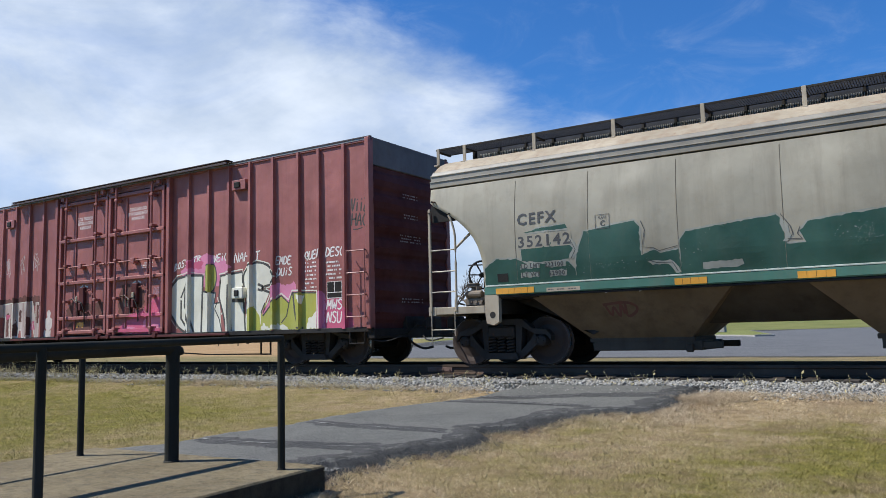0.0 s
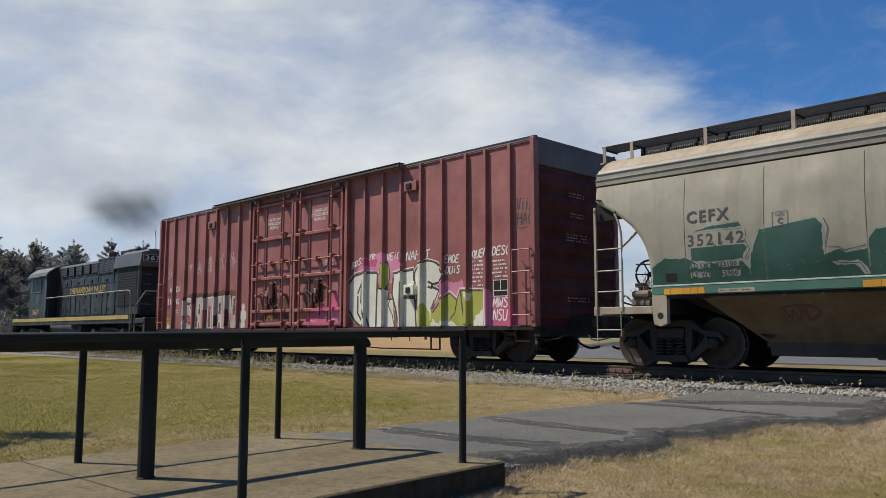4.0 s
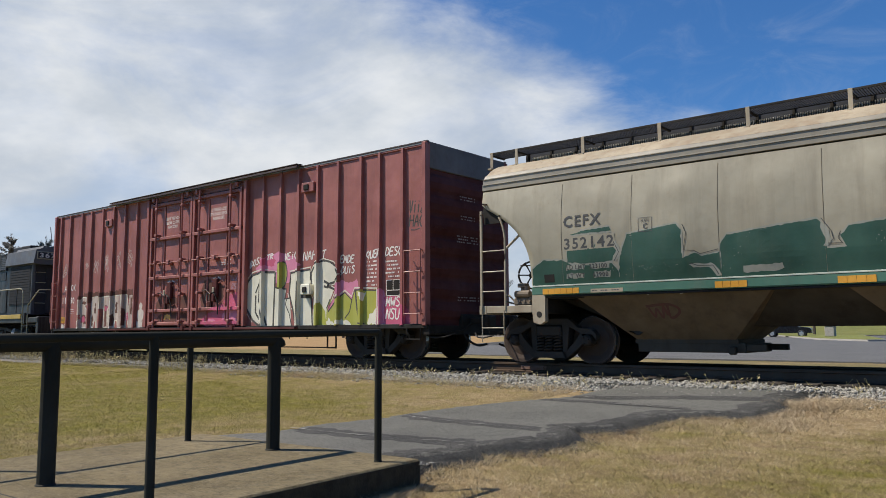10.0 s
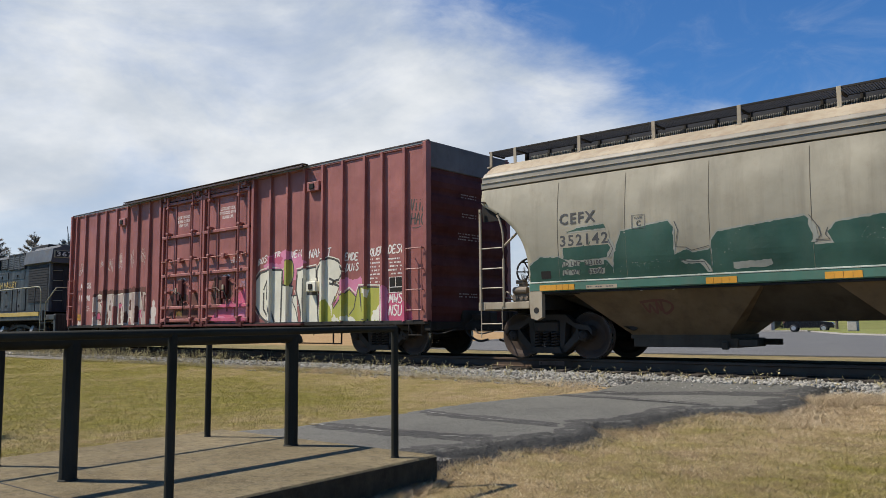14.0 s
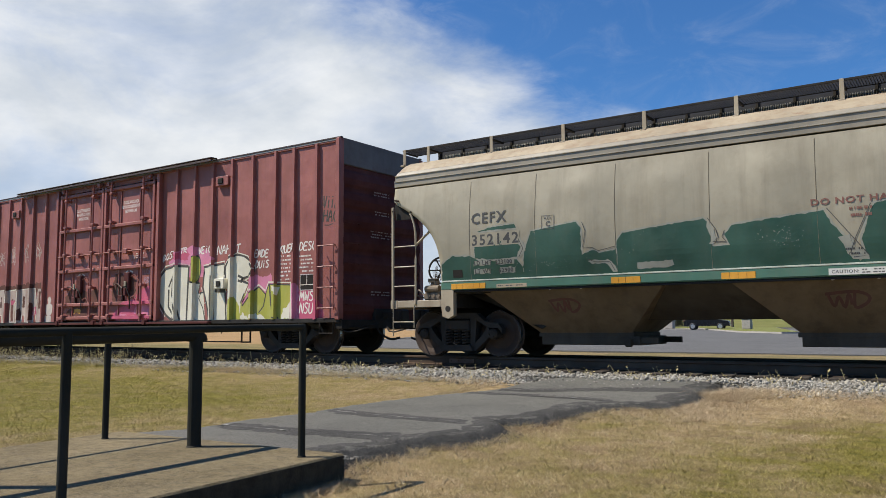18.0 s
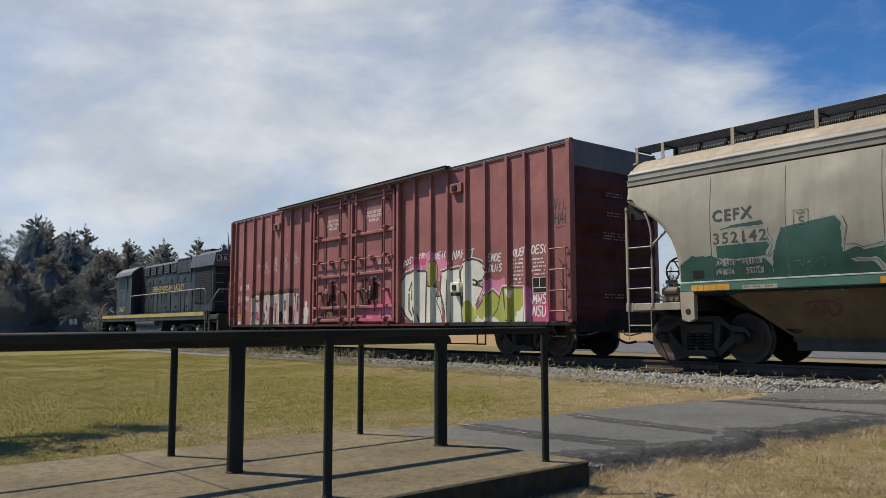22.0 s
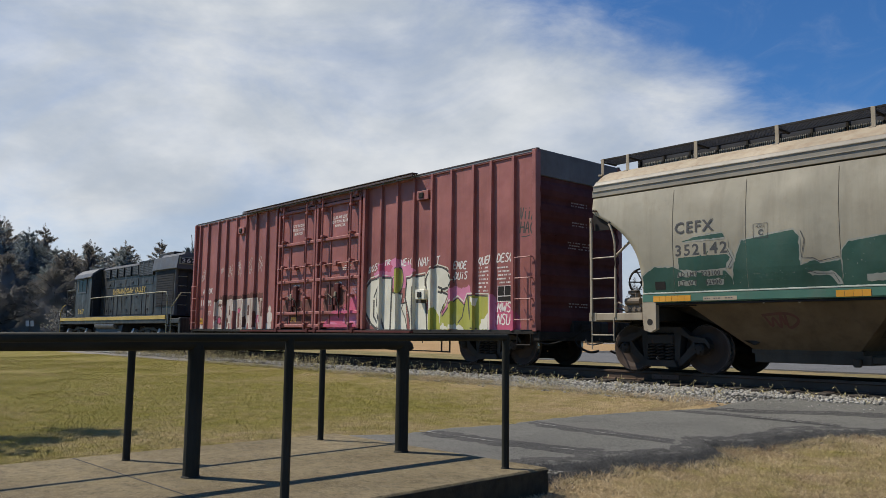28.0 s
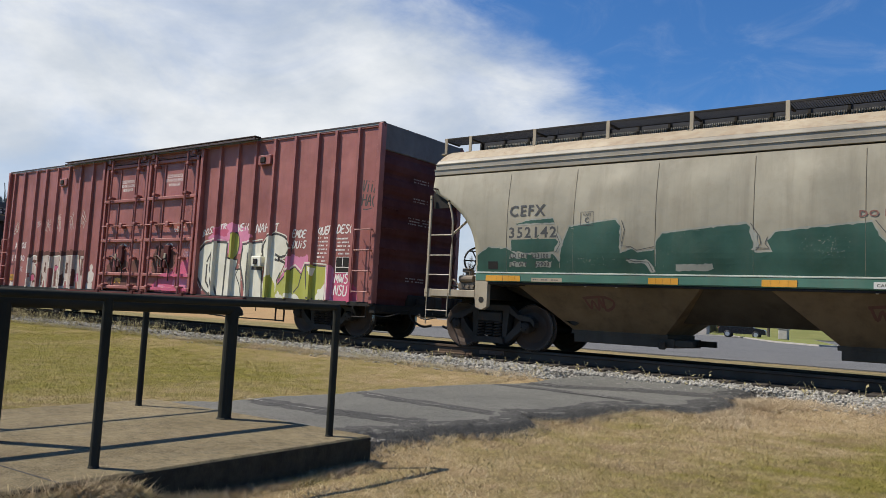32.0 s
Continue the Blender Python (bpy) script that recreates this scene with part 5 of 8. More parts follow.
HOLES = {    # darker inner faces of the same letters
    "S": (((0.4, 0.78), (0.5, 0.88), (0.8, 0.86), (0.7, 0.76)), ((0.35, 0.2), (0.45, 0.45), (0.75, 0.4), (0.78, 0.14))), "A": (((0.4, 0.45), (0.46, 0.78), (0.58, 0.78), (0.62, 0.45)), ((0.1, 0.05), (0.18, 0.5), (0.32, 0.3), (0.28, 0.05))),
    "T": (((0.42, 0.05), (0.42, 0.7), (0.6, 0.72), (0.62, 0.05)),), "N": (((0.1, 0.05), (0.14, 0.6), (0.28, 0.5), (0.26, 0.05)), ((0.76, 0.4), (0.78, 0.9), (0.92, 0.9), (0.9, 0.4)))}
SPRAY_SMOKE = painted("spray_smoke", (0.105, 0.052, 0.042), 0.8, (0.20, 0.075, 0.06), 0.8, 0.5, spec=0.1)
SPRAY_RUBBED = painted("spray_rubbed", (0.47, 0.39, 0.34), 0.6, (0.22, 0.11, 0.095), 1.0, 0.9)


def make_graffiti(car):
    cuts = sorted(r + d for r in RIBS for d in (-RIB_FOOT, -RIB_HEAD, RIB_HEAD, RIB_FOOT))
    wall = Side(car, rib_depth, cuts)
    # pink clouds behind the letters
    wall.area("spray_cloud", SPRAY_PINK, 0, curve([(2.84, 2.18), (2.93, 2.45), (3.27, 2.64), (3.84, 2.67), (4.40, 2.50), (4.56, 2.19), (4.25, 1.9), (3.4, 1.9)], 6, True),
              [(5.66, 1.12), (5.59, 1.21), (5.83, 1.44), (5.93, 1.64), (5.89, 1.78), (6.06, 1.87), (6.33, 1.79), (6.64, 1.83), (6.77, 1.67), (6.80, 1.3), (6.2, 1.2)],
              [(7.26, 0.80), (7.30, 1.60), (7.46, 1.58), (7.62, 1.10), (7.66, 0.80)], label="pink spray paint haze", rough=0.02)
    wall.area("spray_cloud", SPRAY_ROSE, 1, curve([(7.55, 0.81), (7.52, 1.36), (7.8, 1.5), (8.10, 1.2), (8.27, 0.81)], 6, True), curve([(3.05, 2.42), (3.25, 2.58), (3.55, 2.56), (3.5, 2.34)], 5, True), label="magenta spray paint haze", rough=0.02)
    # letter bodies
    v_body = [(2.32, 1.68), (2.45, 1.98), (2.67, 2.16), (3.06, 2.22), (3.60, 2.19), (3.57, 0.80), (3.12, 0.79), (2.68, 0.95), (2.37, 1.31)]
    i_body = [(3.58, 1.79), (4.05, 1.72), (4.00, 1.47), (4.19, 1.49), (4.27, 0.80), (3.55, 0.80)]
    f_body = [(4.21, 2.12), (4.95, 2.18), (4.97, 1.88), (5.08, 0.80), (4.40, 0.80), (4.30, 1.22), (4.17, 1.62)]
    e_body = [(5.04, 0.80), (5.10, 1.46), (5.02, 1.79), (5.00, 2.08), (5.17, 2.28), (5.43, 2.36), (5.77, 2.27), (6.03, 2.01), (5.93, 1.85), (5.65, 1.79), (5.60, 1.73), (5.83, 1.65), (5.69, 1.40), (5.57, 1.21), (5.55, 0.80)]
    n_body = [(5.08, 0.80), (5.21, 1.31), (5.44, 1.40), (5.93, 1.44), (6.20, 1.57), (6.44, 1.40), (6.53, 1.62), (7.29, 1.58), (7.32, 0.80)]
    for body in (v_body, i_body, f_body):
        wall.area("letter_body", SPRAY_WHITE, 2, body)
    wall.area("letter_body", SPRAY_LIME, 2, n_body, label="lime green spray paint", rough=0.01)
    wall.area("letter_body", SPRAY_WHITE, 3, e_body)
    wall.area("letter_body", SPRAY_LIME, 4, [(5.10, 0.80), (5.16, 1.24), (5.32, 1.36), (5.52, 1.12), (5.56, 0.80)], curve([(3.68, 2.23), (3.80, 2.40), (4.01, 2.38), (4.07, 2.06), (3.97, 1.80), (3.77, 1.78)], 5, True), label="lime green spray paint", rough=0.008)
    wall.area("letter_body", SPRAY_WHITE, 3, [(6.95, 0.80), (6.99, 1.02), (7.14, 1.08), (7.28, 1.23), (7.33, 0.80)], [(5.42, 0.80), (5.63, 0.95), (5.84, 0.86), (6.04, 0.93), (6.28, 0.93), (6.45, 0.80)], [(6.62, 1.5), (6.66, 1.56), (6.9, 1.54), (6.8, 1.36), (6.74, 1.46)], rough=0.015)
    wall.area("spray_star", SPRAY_PINK, 4, [(5.62, 1.15), (5.60, 1.24), (5.84, 1.46), (5.92, 1.64), (5.98, 1.46), (5.78, 1.28)])
    # thin white rim and dark outlines
    for body in (v_body, f_body, e_body):
        wall.line("highlight_stroke", SPRAY_WHITE, 4, 0.03, [p for p in swell(body, 0.055) if p[1] > 0.85])
    wall.line("highlight_stroke", SPRAY_WHITE, 5, 0.035, [(5.93, 1.48), (6.20, 1.61), (6.42, 1.46), (6.52, 1.66), (7.33, 1.62), (7.36, 0.80)])
    black = [
        ([(3.58, 2.17), (3.06, 2.20), (2.67, 2.14), (2.45, 1.96), (2.33, 1.68), (2.38, 1.31), (2.70, 0.95), (2.95, 0.80)], 0.06), ([(2.80, 1.66), (2.97, 1.95), (3.0, 2.16)], 0.05), ([(2.81, 1.60), (2.81, 1.15), (3.12, 0.80)], 0.06),
        ([(2.97, 1.90), (2.94, 1.46), (3.28, 0.80)], 0.07), ([(3.60, 2.17), (3.57, 1.4), (3.55, 0.80)], 0.06), ([(3.60, 1.78), (4.05, 1.72), (4.00, 1.47), (4.19, 1.49)], 0.045), ([(4.10, 1.50), (4.02, 1.34), (4.18, 1.1), (4.27, 0.80)], 0.03),
        ([(4.21, 1.95), (4.21, 2.12), (4.95, 2.17), (4.97, 1.90)], 0.05), ([(4.21, 2.0), (4.17, 1.62), (4.32, 1.2), (4.42, 0.80)], 0.05), ([(4.56, 1.9), (4.54, 1.3), (4.58, 0.80)], 0.06), ([(4.62, 1.52), (4.98, 1.50), (5.0, 1.62)], 0.09), ([(5.00, 1.5), (5.06, 0.80)], 0.05),
        (curve([(5.02, 1.79), (5.00, 2.08), (5.17, 2.28), (5.43, 2.36), (5.77, 2.27), (6.03, 2.01), (5.93, 1.85), (5.65, 1.79), (5.60, 1.73), (5.83, 1.65)], 3), 0.05), ([(5.46, 1.86), (5.62, 1.80), (5.60, 1.70), (5.46, 1.74)], 0.06),
        ([(5.69, 1.42), (5.57, 1.21), (5.62, 1.12), (5.93, 1.42), (6.20, 1.56), (6.43, 1.38), (6.53, 1.61), (7.29, 1.57), (7.31, 0.80)], 0.035), ([(6.55, 1.60), (6.60, 1.2), (6.68, 0.84), (6.86, 0.82)], 0.045), ([(6.44, 1.40), (6.36, 1.1), (6.2, 0.95)], 0.03),
        (curve([(3.68, 2.23), (3.80, 2.40), (4.01, 2.38), (4.07, 2.06), (3.97, 1.80), (3.77, 1.78), (3.68, 2.23)], 4), 0.035),
    ]
    for stroke, wide in black:
        wall.line("outline_stroke", SPRAY_BLACK, 5, wide, stroke)
    card = part("card_board", block(bmesh.new(), 4.76, 5.12, -PANEL - 0.16, -PANEL - 0.02, 1.55, 1.80, 0.012), SPRAY_WHITE, car, "white painted routing card board")
    part("card_holder", block(bmesh.new(), 4.86, 5.00, -PANEL - 0.185, -PANEL - 0.155, 1.60, 1.74, 0.01), UNDER, card)
    # hand-sprayed tags above and beside the piece
    def tag(text, x0, x1, z0, height, rise_by=0.0, material=LETTER_WHITE, wide=0.032, coat=6):
        w = (x1 - x0) / len(text)
        for k, ch in enumerate(text):
            for stroke in SCRIPT.get(ch, ()):
                pts = [(x0 + w * (k + 0.08 + 0.78 * u) + 0.03 * v, z0 + rise_by * (k + u) / len(text) + height * v) for u, v in stroke]
                wall.line("tag_stroke", material, coat, wide, curve(pts, 3) if len(pts) > 2 else pts)

    tag("BOSS", 2.53, 3.05, 2.33, 0.17, 0.14)
    tag("TR", 3.22, 3.52, 2.50, 0.14, 0.03)
    tag("VEIC", 3.95, 4.46, 2.45, 0.18, 0.04)
    tag("NAH", 4.67, 5.18, 2.40, 0.22, 0.02)
    tag("T", 5.36, 5.53, 2.42, 0.20)
    tag("EMDE", 6.02, 6.50, 2.27, 0.18, -0.02)
    tag("DUIS", 6.06, 6.52, 2.01, 0.17)
    tag("QUEN", 6.89, 7.36, 2.31, 0.18, 0.03)
    tag("DESC", 7.50, 8.03, 2.34, 0.19, 0.0)
    tag("MWS", 7.52, 7.97, 1.20, 0.21)
    tag("NSU", 7.52, 7.94, 0.92, 0.23)
    tag("VIIZ", 8.22, 8.67, 3.26, 0.27, -0.03, SPRAY_BLACK, 0.034, 1)
    tag("HAC", 8.22, 8.67, 2.95, 0.26, -0.03, SPRAY_BLACK, 0.034, 1)
    wall.line("tag_stroke", SPRAY_BLACK, 1, 0.02, [(8.28, 2.87), (8.40, 2.86), (8.54, 2.885)])
    # the paler piece at the far end: rubbed letters with white rims over a dark haze
    wall.area("spray_cloud", SPRAY_SMOKE, 0, curve([(-6.9, 1.72), (-6.4, 1.98), (-5.6, 1.98), (-4.9, 1.94), (-4.2, 2.02), (-3.4, 1.96), (-3.3, 1.7), (-5.0, 1.66)], 5, True), label="dark spray haze above the far letters", rough=0.03)
    for x0, x1, shape in ((-7.02, -6.24, "S"), (-6.08, -5.50, "A"), (-5.40, -4.78, "T"), (-4.74, -4.08, "A"), (-4.02, -3.38, "N")):
        z0, z1 = 0.80, 1.84
        block_line = [(x0 + (x1 - x0) * u, z0 + (z1 - z0) * v) for u, v in BLOCKS[shape]]
        wall.area("letter_body", SPRAY_RUBBED, 1, block_line, label="rubbed pale letter", rough=0.012)
        wall.area("letter_shade", SPRAY_SMOKE, 2, *[[(x0 + (x1 - x0) * u, z0 + (z1 - z0) * v) for u, v in hole] for hole in HOLES[shape]], rough=0.012)
        wall.line("letter_rim", SPRAY_WHITE, 4, 0.040, block_line + block_line[:1])
    for x, z, w, h in ((-6.75, 0.98, 0.30, 0.22), (-5.2, 1.35, 0.3, 0.16), (-3.85, 1.0, 0.22, 0.3)):
        wall.area("spray_cloud", SPRAY_ROSE, 3, [(x, z), (x + w, z + 0.03), (x + w * 0.8, z + h), (x + 0.04, z + h * 0.9)], rough=0.015)
    wall.area("stencil_figure", SPRAY_PALE, 3, curve([(-3.05, 1.02), (-3.10, 1.30), (-2.98, 1.36), (-3.02, 1.48), (-2.92, 1.57), (-2.82, 1.48), (-2.86, 1.36), (-2.74, 1.28), (-2.80, 1.02)], 3, True), label="small pale bottle shape")
    wall.area("letter_body", SPRAY_PALE, 3, [(-3.14, 0.80), (-3.12, 1.0), (-2.80, 1.0), (-2.80, 0.80)], rough=0.012)
    # faint scratched tags higher up
    rng = random.Random(21)
    for x0, x1, z0, z1 in ((-8.76, -8.62, 2.83, 3.12), (-8.22, -7.90, 2.56, 3.05), (-6.62, -6.36, 2.75, 3.02), (-6.02, -5.64, 2.56, 3.07), (-5.28, -4.98, 2.62, 3.22), (-4.50, -4.20, 2.64, 3.26), (-3.82, -3.46, 2.69, 3.27)):
        for k in range(4):
            pts = [(rng.uniform(x0, x1), rng.uniform(z0, z1)) for j in range(4)]
            wall.line("tag_stroke", SPRAY_PALE, 1, 0.012, curve(pts, 4))
    wall.area("reflective_sticker", REFLECT, 2, [(-8.20, 0.98), (-7.86, 0.98), (-7.86, 1.19), (-8.20, 1.19)], label="yellow reflective sticker")
    wall.area("letter_body", SPRAY_PALE, 2, [(-8.18, 0.80), (-8.14, 0.95), (-7.9, 0.95), (-7.92, 0.80)], rough=0.012)
    # spray on the lower doors
    wall.area("spray_cloud", SPRAY_ROSE, 0, curve([(0.45, 0.83), (0.55, 1.12), (0.95, 1.22), (1.35, 1.42), (1.75, 1.66), (2.12, 1.72), (2.2, 1.2), (2.15, 0.83)], 4, True), label="magenta spray on the door", rough=0.02)
    rails = Side(car, lambda x, z: -PANEL - 0.11, [], [])
    rails.area("spray_cloud", SPRAY_ROSE, 0, [(0.45, 0.857), (0.45, 0.943), (2.16, 0.943), (2.16, 0.857)], [(0.78, 1.242), (0.95, 1.328), (2.16, 1.328), (2.16, 1.242)], label="magenta spray across the door rails", rough=0.008)
    wall.area("spray_cloud", SPRAY_PINK, 1, curve([(1.35, 1.0), (1.5, 1.2), (1.9, 1.3), (2.1, 1.15), (2.0, 0.95)], 4, True), curve([(0.6, 0.86), (0.8, 1.0), (1.1, 0.98), (1.2, 0.86)], 4, True), rough=0.02)
    wall.area("door_grime", SPRAY_SMOKE, 0, curve([(-2.0, 1.34), (-1.9, 1.62), (-1.5, 1.78), (-0.9, 1.66), (-0.35, 1.72), (-0.3, 1.36), (-1.1, 1.32)], 4, True), curve([(-1.9, 0.98), (-1.7, 1.2), (-0.9, 1.22), (-0.4, 1.16), (-0.5, 0.98)], 4, True),
              curve([(0.35, 1.35), (0.42, 2.0), (0.75, 2.1), (0.95, 1.7), (0.8, 1.36)], 4, True), curve([(1.1, 1.5), (1.15, 1.95), (1.4, 1.9), (1.35, 1.55)], 4, True), label="oily grime on the door", rough=0.02)
    wall.area("yellow_tag", STEP_CREAM, 2, [(0.55, 1.53), (0.79, 1.53), (0.79, 1.73), (0.55, 1.73)], label="small cream placard")
    wall.lay(dashes(3, 0.57, 1.55, 0.16, 0.2, 4), "stencil", LETTER_DARK, 3)["kind"] = "stuff"
    wall.area("rust_patch", REFLECT, 1, [(-1.55, 1.05), (-1.2, 1.04), (-1.22, 1.14), (-1.52, 1.16)], label="faded yellow stain", rough=0.02)
    tag("USE", 1.75, 2.10, 2.05, 0.16, 0.0, SPRAY_LILAC, 0.02, 2)
    tag("RBU", 1.75, 2.10, 1.80, 0.16, 0.0, SPRAY_LILAC, 0.02, 2)
    # stencils
    wall.words("CLOSE THIS DOOR\nBEFORE CLOSING\nMAIN DOOR", LETTER_WHITE, 1, -1.60, 3.74, 0.34, 0.76, label="white stencilled notice")
    wall.words("CLOSE AND LOCK\nBOTH DOORS BEFORE\nMOVING CAR", LETTER_WHITE, 1, 0.66, 3.78, 0.34, 0.86, label="white stencilled notice")
    for x, z, h, w, n in ((6.92, 1.66, 0.63, 0.40, 7), (7.52, 1.83, 0.43, 0.46, 5), (1.26, 2.48, 0.17, 0.46, 3), (-7.55, 1.28, 0.2, 0.3, 3)):
        wall.lay(dashes(n, x, z, h, w, n + int(x * 10)), "stencil", LETTER_WHITE, 7, "rows of small white stencilled data")["kind"] = "stuff"
    for text, x, z, w in (("A", -8.03, 2.07, 0.18), ("OK", -7.54, 2.08, 0.34), ("11", -8.13, 1.65, 0.22), ("90", -7.55, 1.64, 0.28)):
        wall.words(text, LETTER_WHITE, 7, x, z, 0.22, w, label="white stencilled car marking")
    x0, x1, z0, z1 = 7.55, 7.96, 1.44, 1.79
    wall.area("data_panel", UNDER, 7, [(x0, z0), (x1, z0), (x1, z1), (x0, z1)], label="black data panel with a white border")
    wall.line("panel_border", LETTER_WHITE, 8, 0.016, [(x0, z0), (x1, z0), (x1, z1), (x0, z1), (x0, z0)], [(x0, z0 + 0.12), (x1, z0 + 0.12)], [((x0 + x1) / 2, z0 + 0.12), ((x0 + x1) / 2, z1)])
    # small stencils on the end wall
    for y, z, n, w in ((-0.40, 3.60, 2, 0.56), (-0.37, 3.15, 2, 0.52), (-0.52, 2.62, 3, 0.78), (-0.50, 1.30, 2, 0.80)):
        bm = dashes(n, 0.0, z, 0.065 * n, w, n)
        for v in bm.verts:
            v.co = (HALF + 0.03, v.co.x + y, v.co.z)
        part("stencil", bm, LETTER_FAINT, car, "rows of small faint stencilled data")["kind"] = "stuff"


make_graffiti(BOXCAR)

# ---- the covered hopper ----
HOP_X = 0.07
SECTION = [(1.60 - 0.10 * (abs(z - 2.39) / 1.07) ** 2, z) for z in [1.32 + 0.0892 * k for k in range(25)]]


def bulge(x, z):
    """y of the hopper's near side."""
    for (ya, za), (yb, zb) in zip(SECTION, SECTION[1:]):
        if z <= zb:
            return -(ya + (yb - ya) * (z - za) / (zb - za)) - pant(x, z)
    return -SECTION[-1][0] - pant(x, z)


SEAMS = (-6.58, -5.16, -3.62, -2.02, -0.45, 1.12, 2.7, 4.3, 5.8, 6.9)


def pant(x, z):
    """The thin side sheets bow out and in a little between their seams."""
    for xa, xb in zip(SEAMS, SEAMS[1:]):
        if xa <= x <= xb:
            u = (x - xa) / (xb - xa)
            return step(1.45, 1.9, z) * step(3.46, 3.0, z) * (0.026 * math.sin(math.pi * u ** 1.25) ** 2 + 0.006 * math.sin(4 * math.pi * u + xa) * math.sin(2.2 * z + xa) * math.sin(math.pi * u))
    return 0.0


def hopper_end(z):
    """How far the body reaches along x at the height z: cut back in a hollow curve below."""
    if z >= 3.15:
        return 8.46
    return 7.28 + 1.18 * max(0.0, 1 - (3.15 - z) / 1.5) ** 2.7


SILL_STRIPE = painted("sill_stripe_paint", (0.40, 0.43, 0.37), 0.55, (0.12, 0.16, 0.12), 0.7, 0.5)


def make_hopper():
    car = thing("covered_hopper", HOP_X, TRACK_Y, RAIL_Z, "weathered cream covered hopper car with green repainted patches along its side", "hopper car", "train")
    rows = list(SECTION)
    ts = [-1 + 2 * k / 128 for k in range(129)]
    verts, faces = [], []
    for s in (-1, 1):
        for y, z in rows:
            verts += [(t * hopper_end(z), s * (y + pant(t * hopper_end(z), z)), z) for t in ts]
    n, m = len(ts), len(rows)
    for s in (0, 1):
        for j in range(m - 1):
            for i in range(n - 1):
                a = (s * m + j) * n + i
                q = (a, a + 1, a + n + 1, a + n)
                faces.append(q if s == 0 else q[::-1])
    for j in range(m - 1):
        for i in (0, n - 1):
            a, b = j * n + i, (m + j) * n + i
            q = (a, a + n, b + n, b)
            faces.append(q if i == 0 else q[::-1])
    fill("body", verts, faces, CREAM, car, "cream rounded side sheets stained with rust")
    def wob(x, z):
        return 0.008 * noise.noise((x * 3.0, z * 1.3, 4.0))

    # weld seams that stand a little proud
    for x, s in [(x, s) for x in SEAMS for s in (-1, 1)]:
        bm = bmesh.new()
        pts = [(bulge(x, z), z) for z in [1.5 + 0.1 * k for k in range(20)]]
        for k, (y, z) in enumerate(pts[:-1]):
            y2, z2 = pts[k + 1]
            q = [bm.verts.new(c) for c in ((x + wob(x, z) - 0.009, s * -y, z), (x + wob(x, z), s * (-y + 0.006), z), (x + wob(x, z) + 0.009, s * -y, z), (x + wob(x, z2) - 0.009, s * -y2, z2), (x + wob(x, z2), s * (-y2 + 0.006), z2), (x + wob(x, z2) + 0.009, s * -y2, z2))]
            bm.faces.new((q[0], q[1], q[4], q[3]))
            bm.faces.new((q[1], q[2], q[5], q[4]))
        part("weld_seam", bm, SEAM, car, "dark vertical weld seam")
    # top chord with two grooves, and the rounded roof
    for s in (-1, 1):
        line = [(1.48, 3.485), (1.513, 3.492), (1.513, 3.592), (1.53, 3.598), (1.528, 3.612), (1.488, 3.622), (1.486, 3.712), (1.503, 3.718), (1.501, 3.732), (1.458, 3.744), (1.415, 3.80), (1.38, 3.83), (1.30, 3.83), (1.30, 3.485)]
        part("top_chord", sweep(bmesh.new(), [(s * y, z) for y, z in line], -8.47, 8.47), CHORD, car, "grey grooved top chord")
    roof_line = [(1.40, 3.815), (1.30, 3.905), (1.15, 4.00), (0.98, 4.075), (0.75, 4.135), (0.40, 4.175), (0.0, 4.19)]
    loop = [(-y, z) for y, z in roof_line] + [(y, z) for y, z in roof_line[::-1][1:]]
    part("roof", sweep(bmesh.new(), loop + [(1.3, 3.8), (-1.3, 3.8)], -8.44, 8.44), CREAM_ROOF, car, "rounded cream roof streaked with rust", smooth=False)
    # running boards: posts, mesh walkway, edge rail
    for s in (-1, 1):
        for x in (-8.60, -7.97, -6.42, -4.84, -3.26, -1.68, -0.10, 1.50, 3.10, 4.70, 6.30, 7.92, 8.60):
            bm = block(bmesh.new(), x - 0.035, x + 0.035, *sorted((s * 0.98, s * 1.0)), 4.03 if abs(x) < 8.5 else 3.99, 4.40, 0.004)
            block(bm, x - 0.05, x + 0.05, *sorted((s * 0.96, s * 1.08)), 4.02, 4.055, 0.004)
            part("walkway_post", bm, STEP_CREAM, car)
            part("walkway_bracket", block(bmesh.new(), x - 0.02, x + 0.02, *sorted((s * 0.52, s * 0.98)), 4.32, 4.35), UNDER, car)
        board = part("running_board", block(bmesh.new(), -8.66, 8.66, *sorted((s * 0.972, s * 0.985)), 4.362, 4.40, 0.004), UNDER, car, "dark steel running board edge")
        bm = bmesh.new()
        for k in range(16):
            y = s * (0.50 + 0.030 * k)
            block(bm, -8.64, 8.64, y - 0.003, y + 0.003, 4.368, 4.375)
        k = -8.6
        while k < 8.6:
            block(bm, k - 0.004, k + 0.004, *sorted((s * 0.485, s * 0.97)), 4.366, 4.374)
            k += 0.04
        part("walkway_grating", bm, WALKWAY, board, "fine open steel grating walkway")
        part("walkway_edge", block(bmesh.new(), -8.64, 8.64, *sorted((s * 0.485, s * 0.495)), 4.355, 4.385), UNDER, board)
    # trough hatches
    bm = sweep(bmesh.new(), [(-0.42, 4.15), (-0.42, 4.38), (-0.34, 4.42), (0.34, 4.42), (0.42, 4.38), (0.42, 4.15)], -8.0, 8.3)
    hatch = part("hatch_cover", bm, WALKWAY, car, "long trough hatch cover")
    bm = bmesh.new()
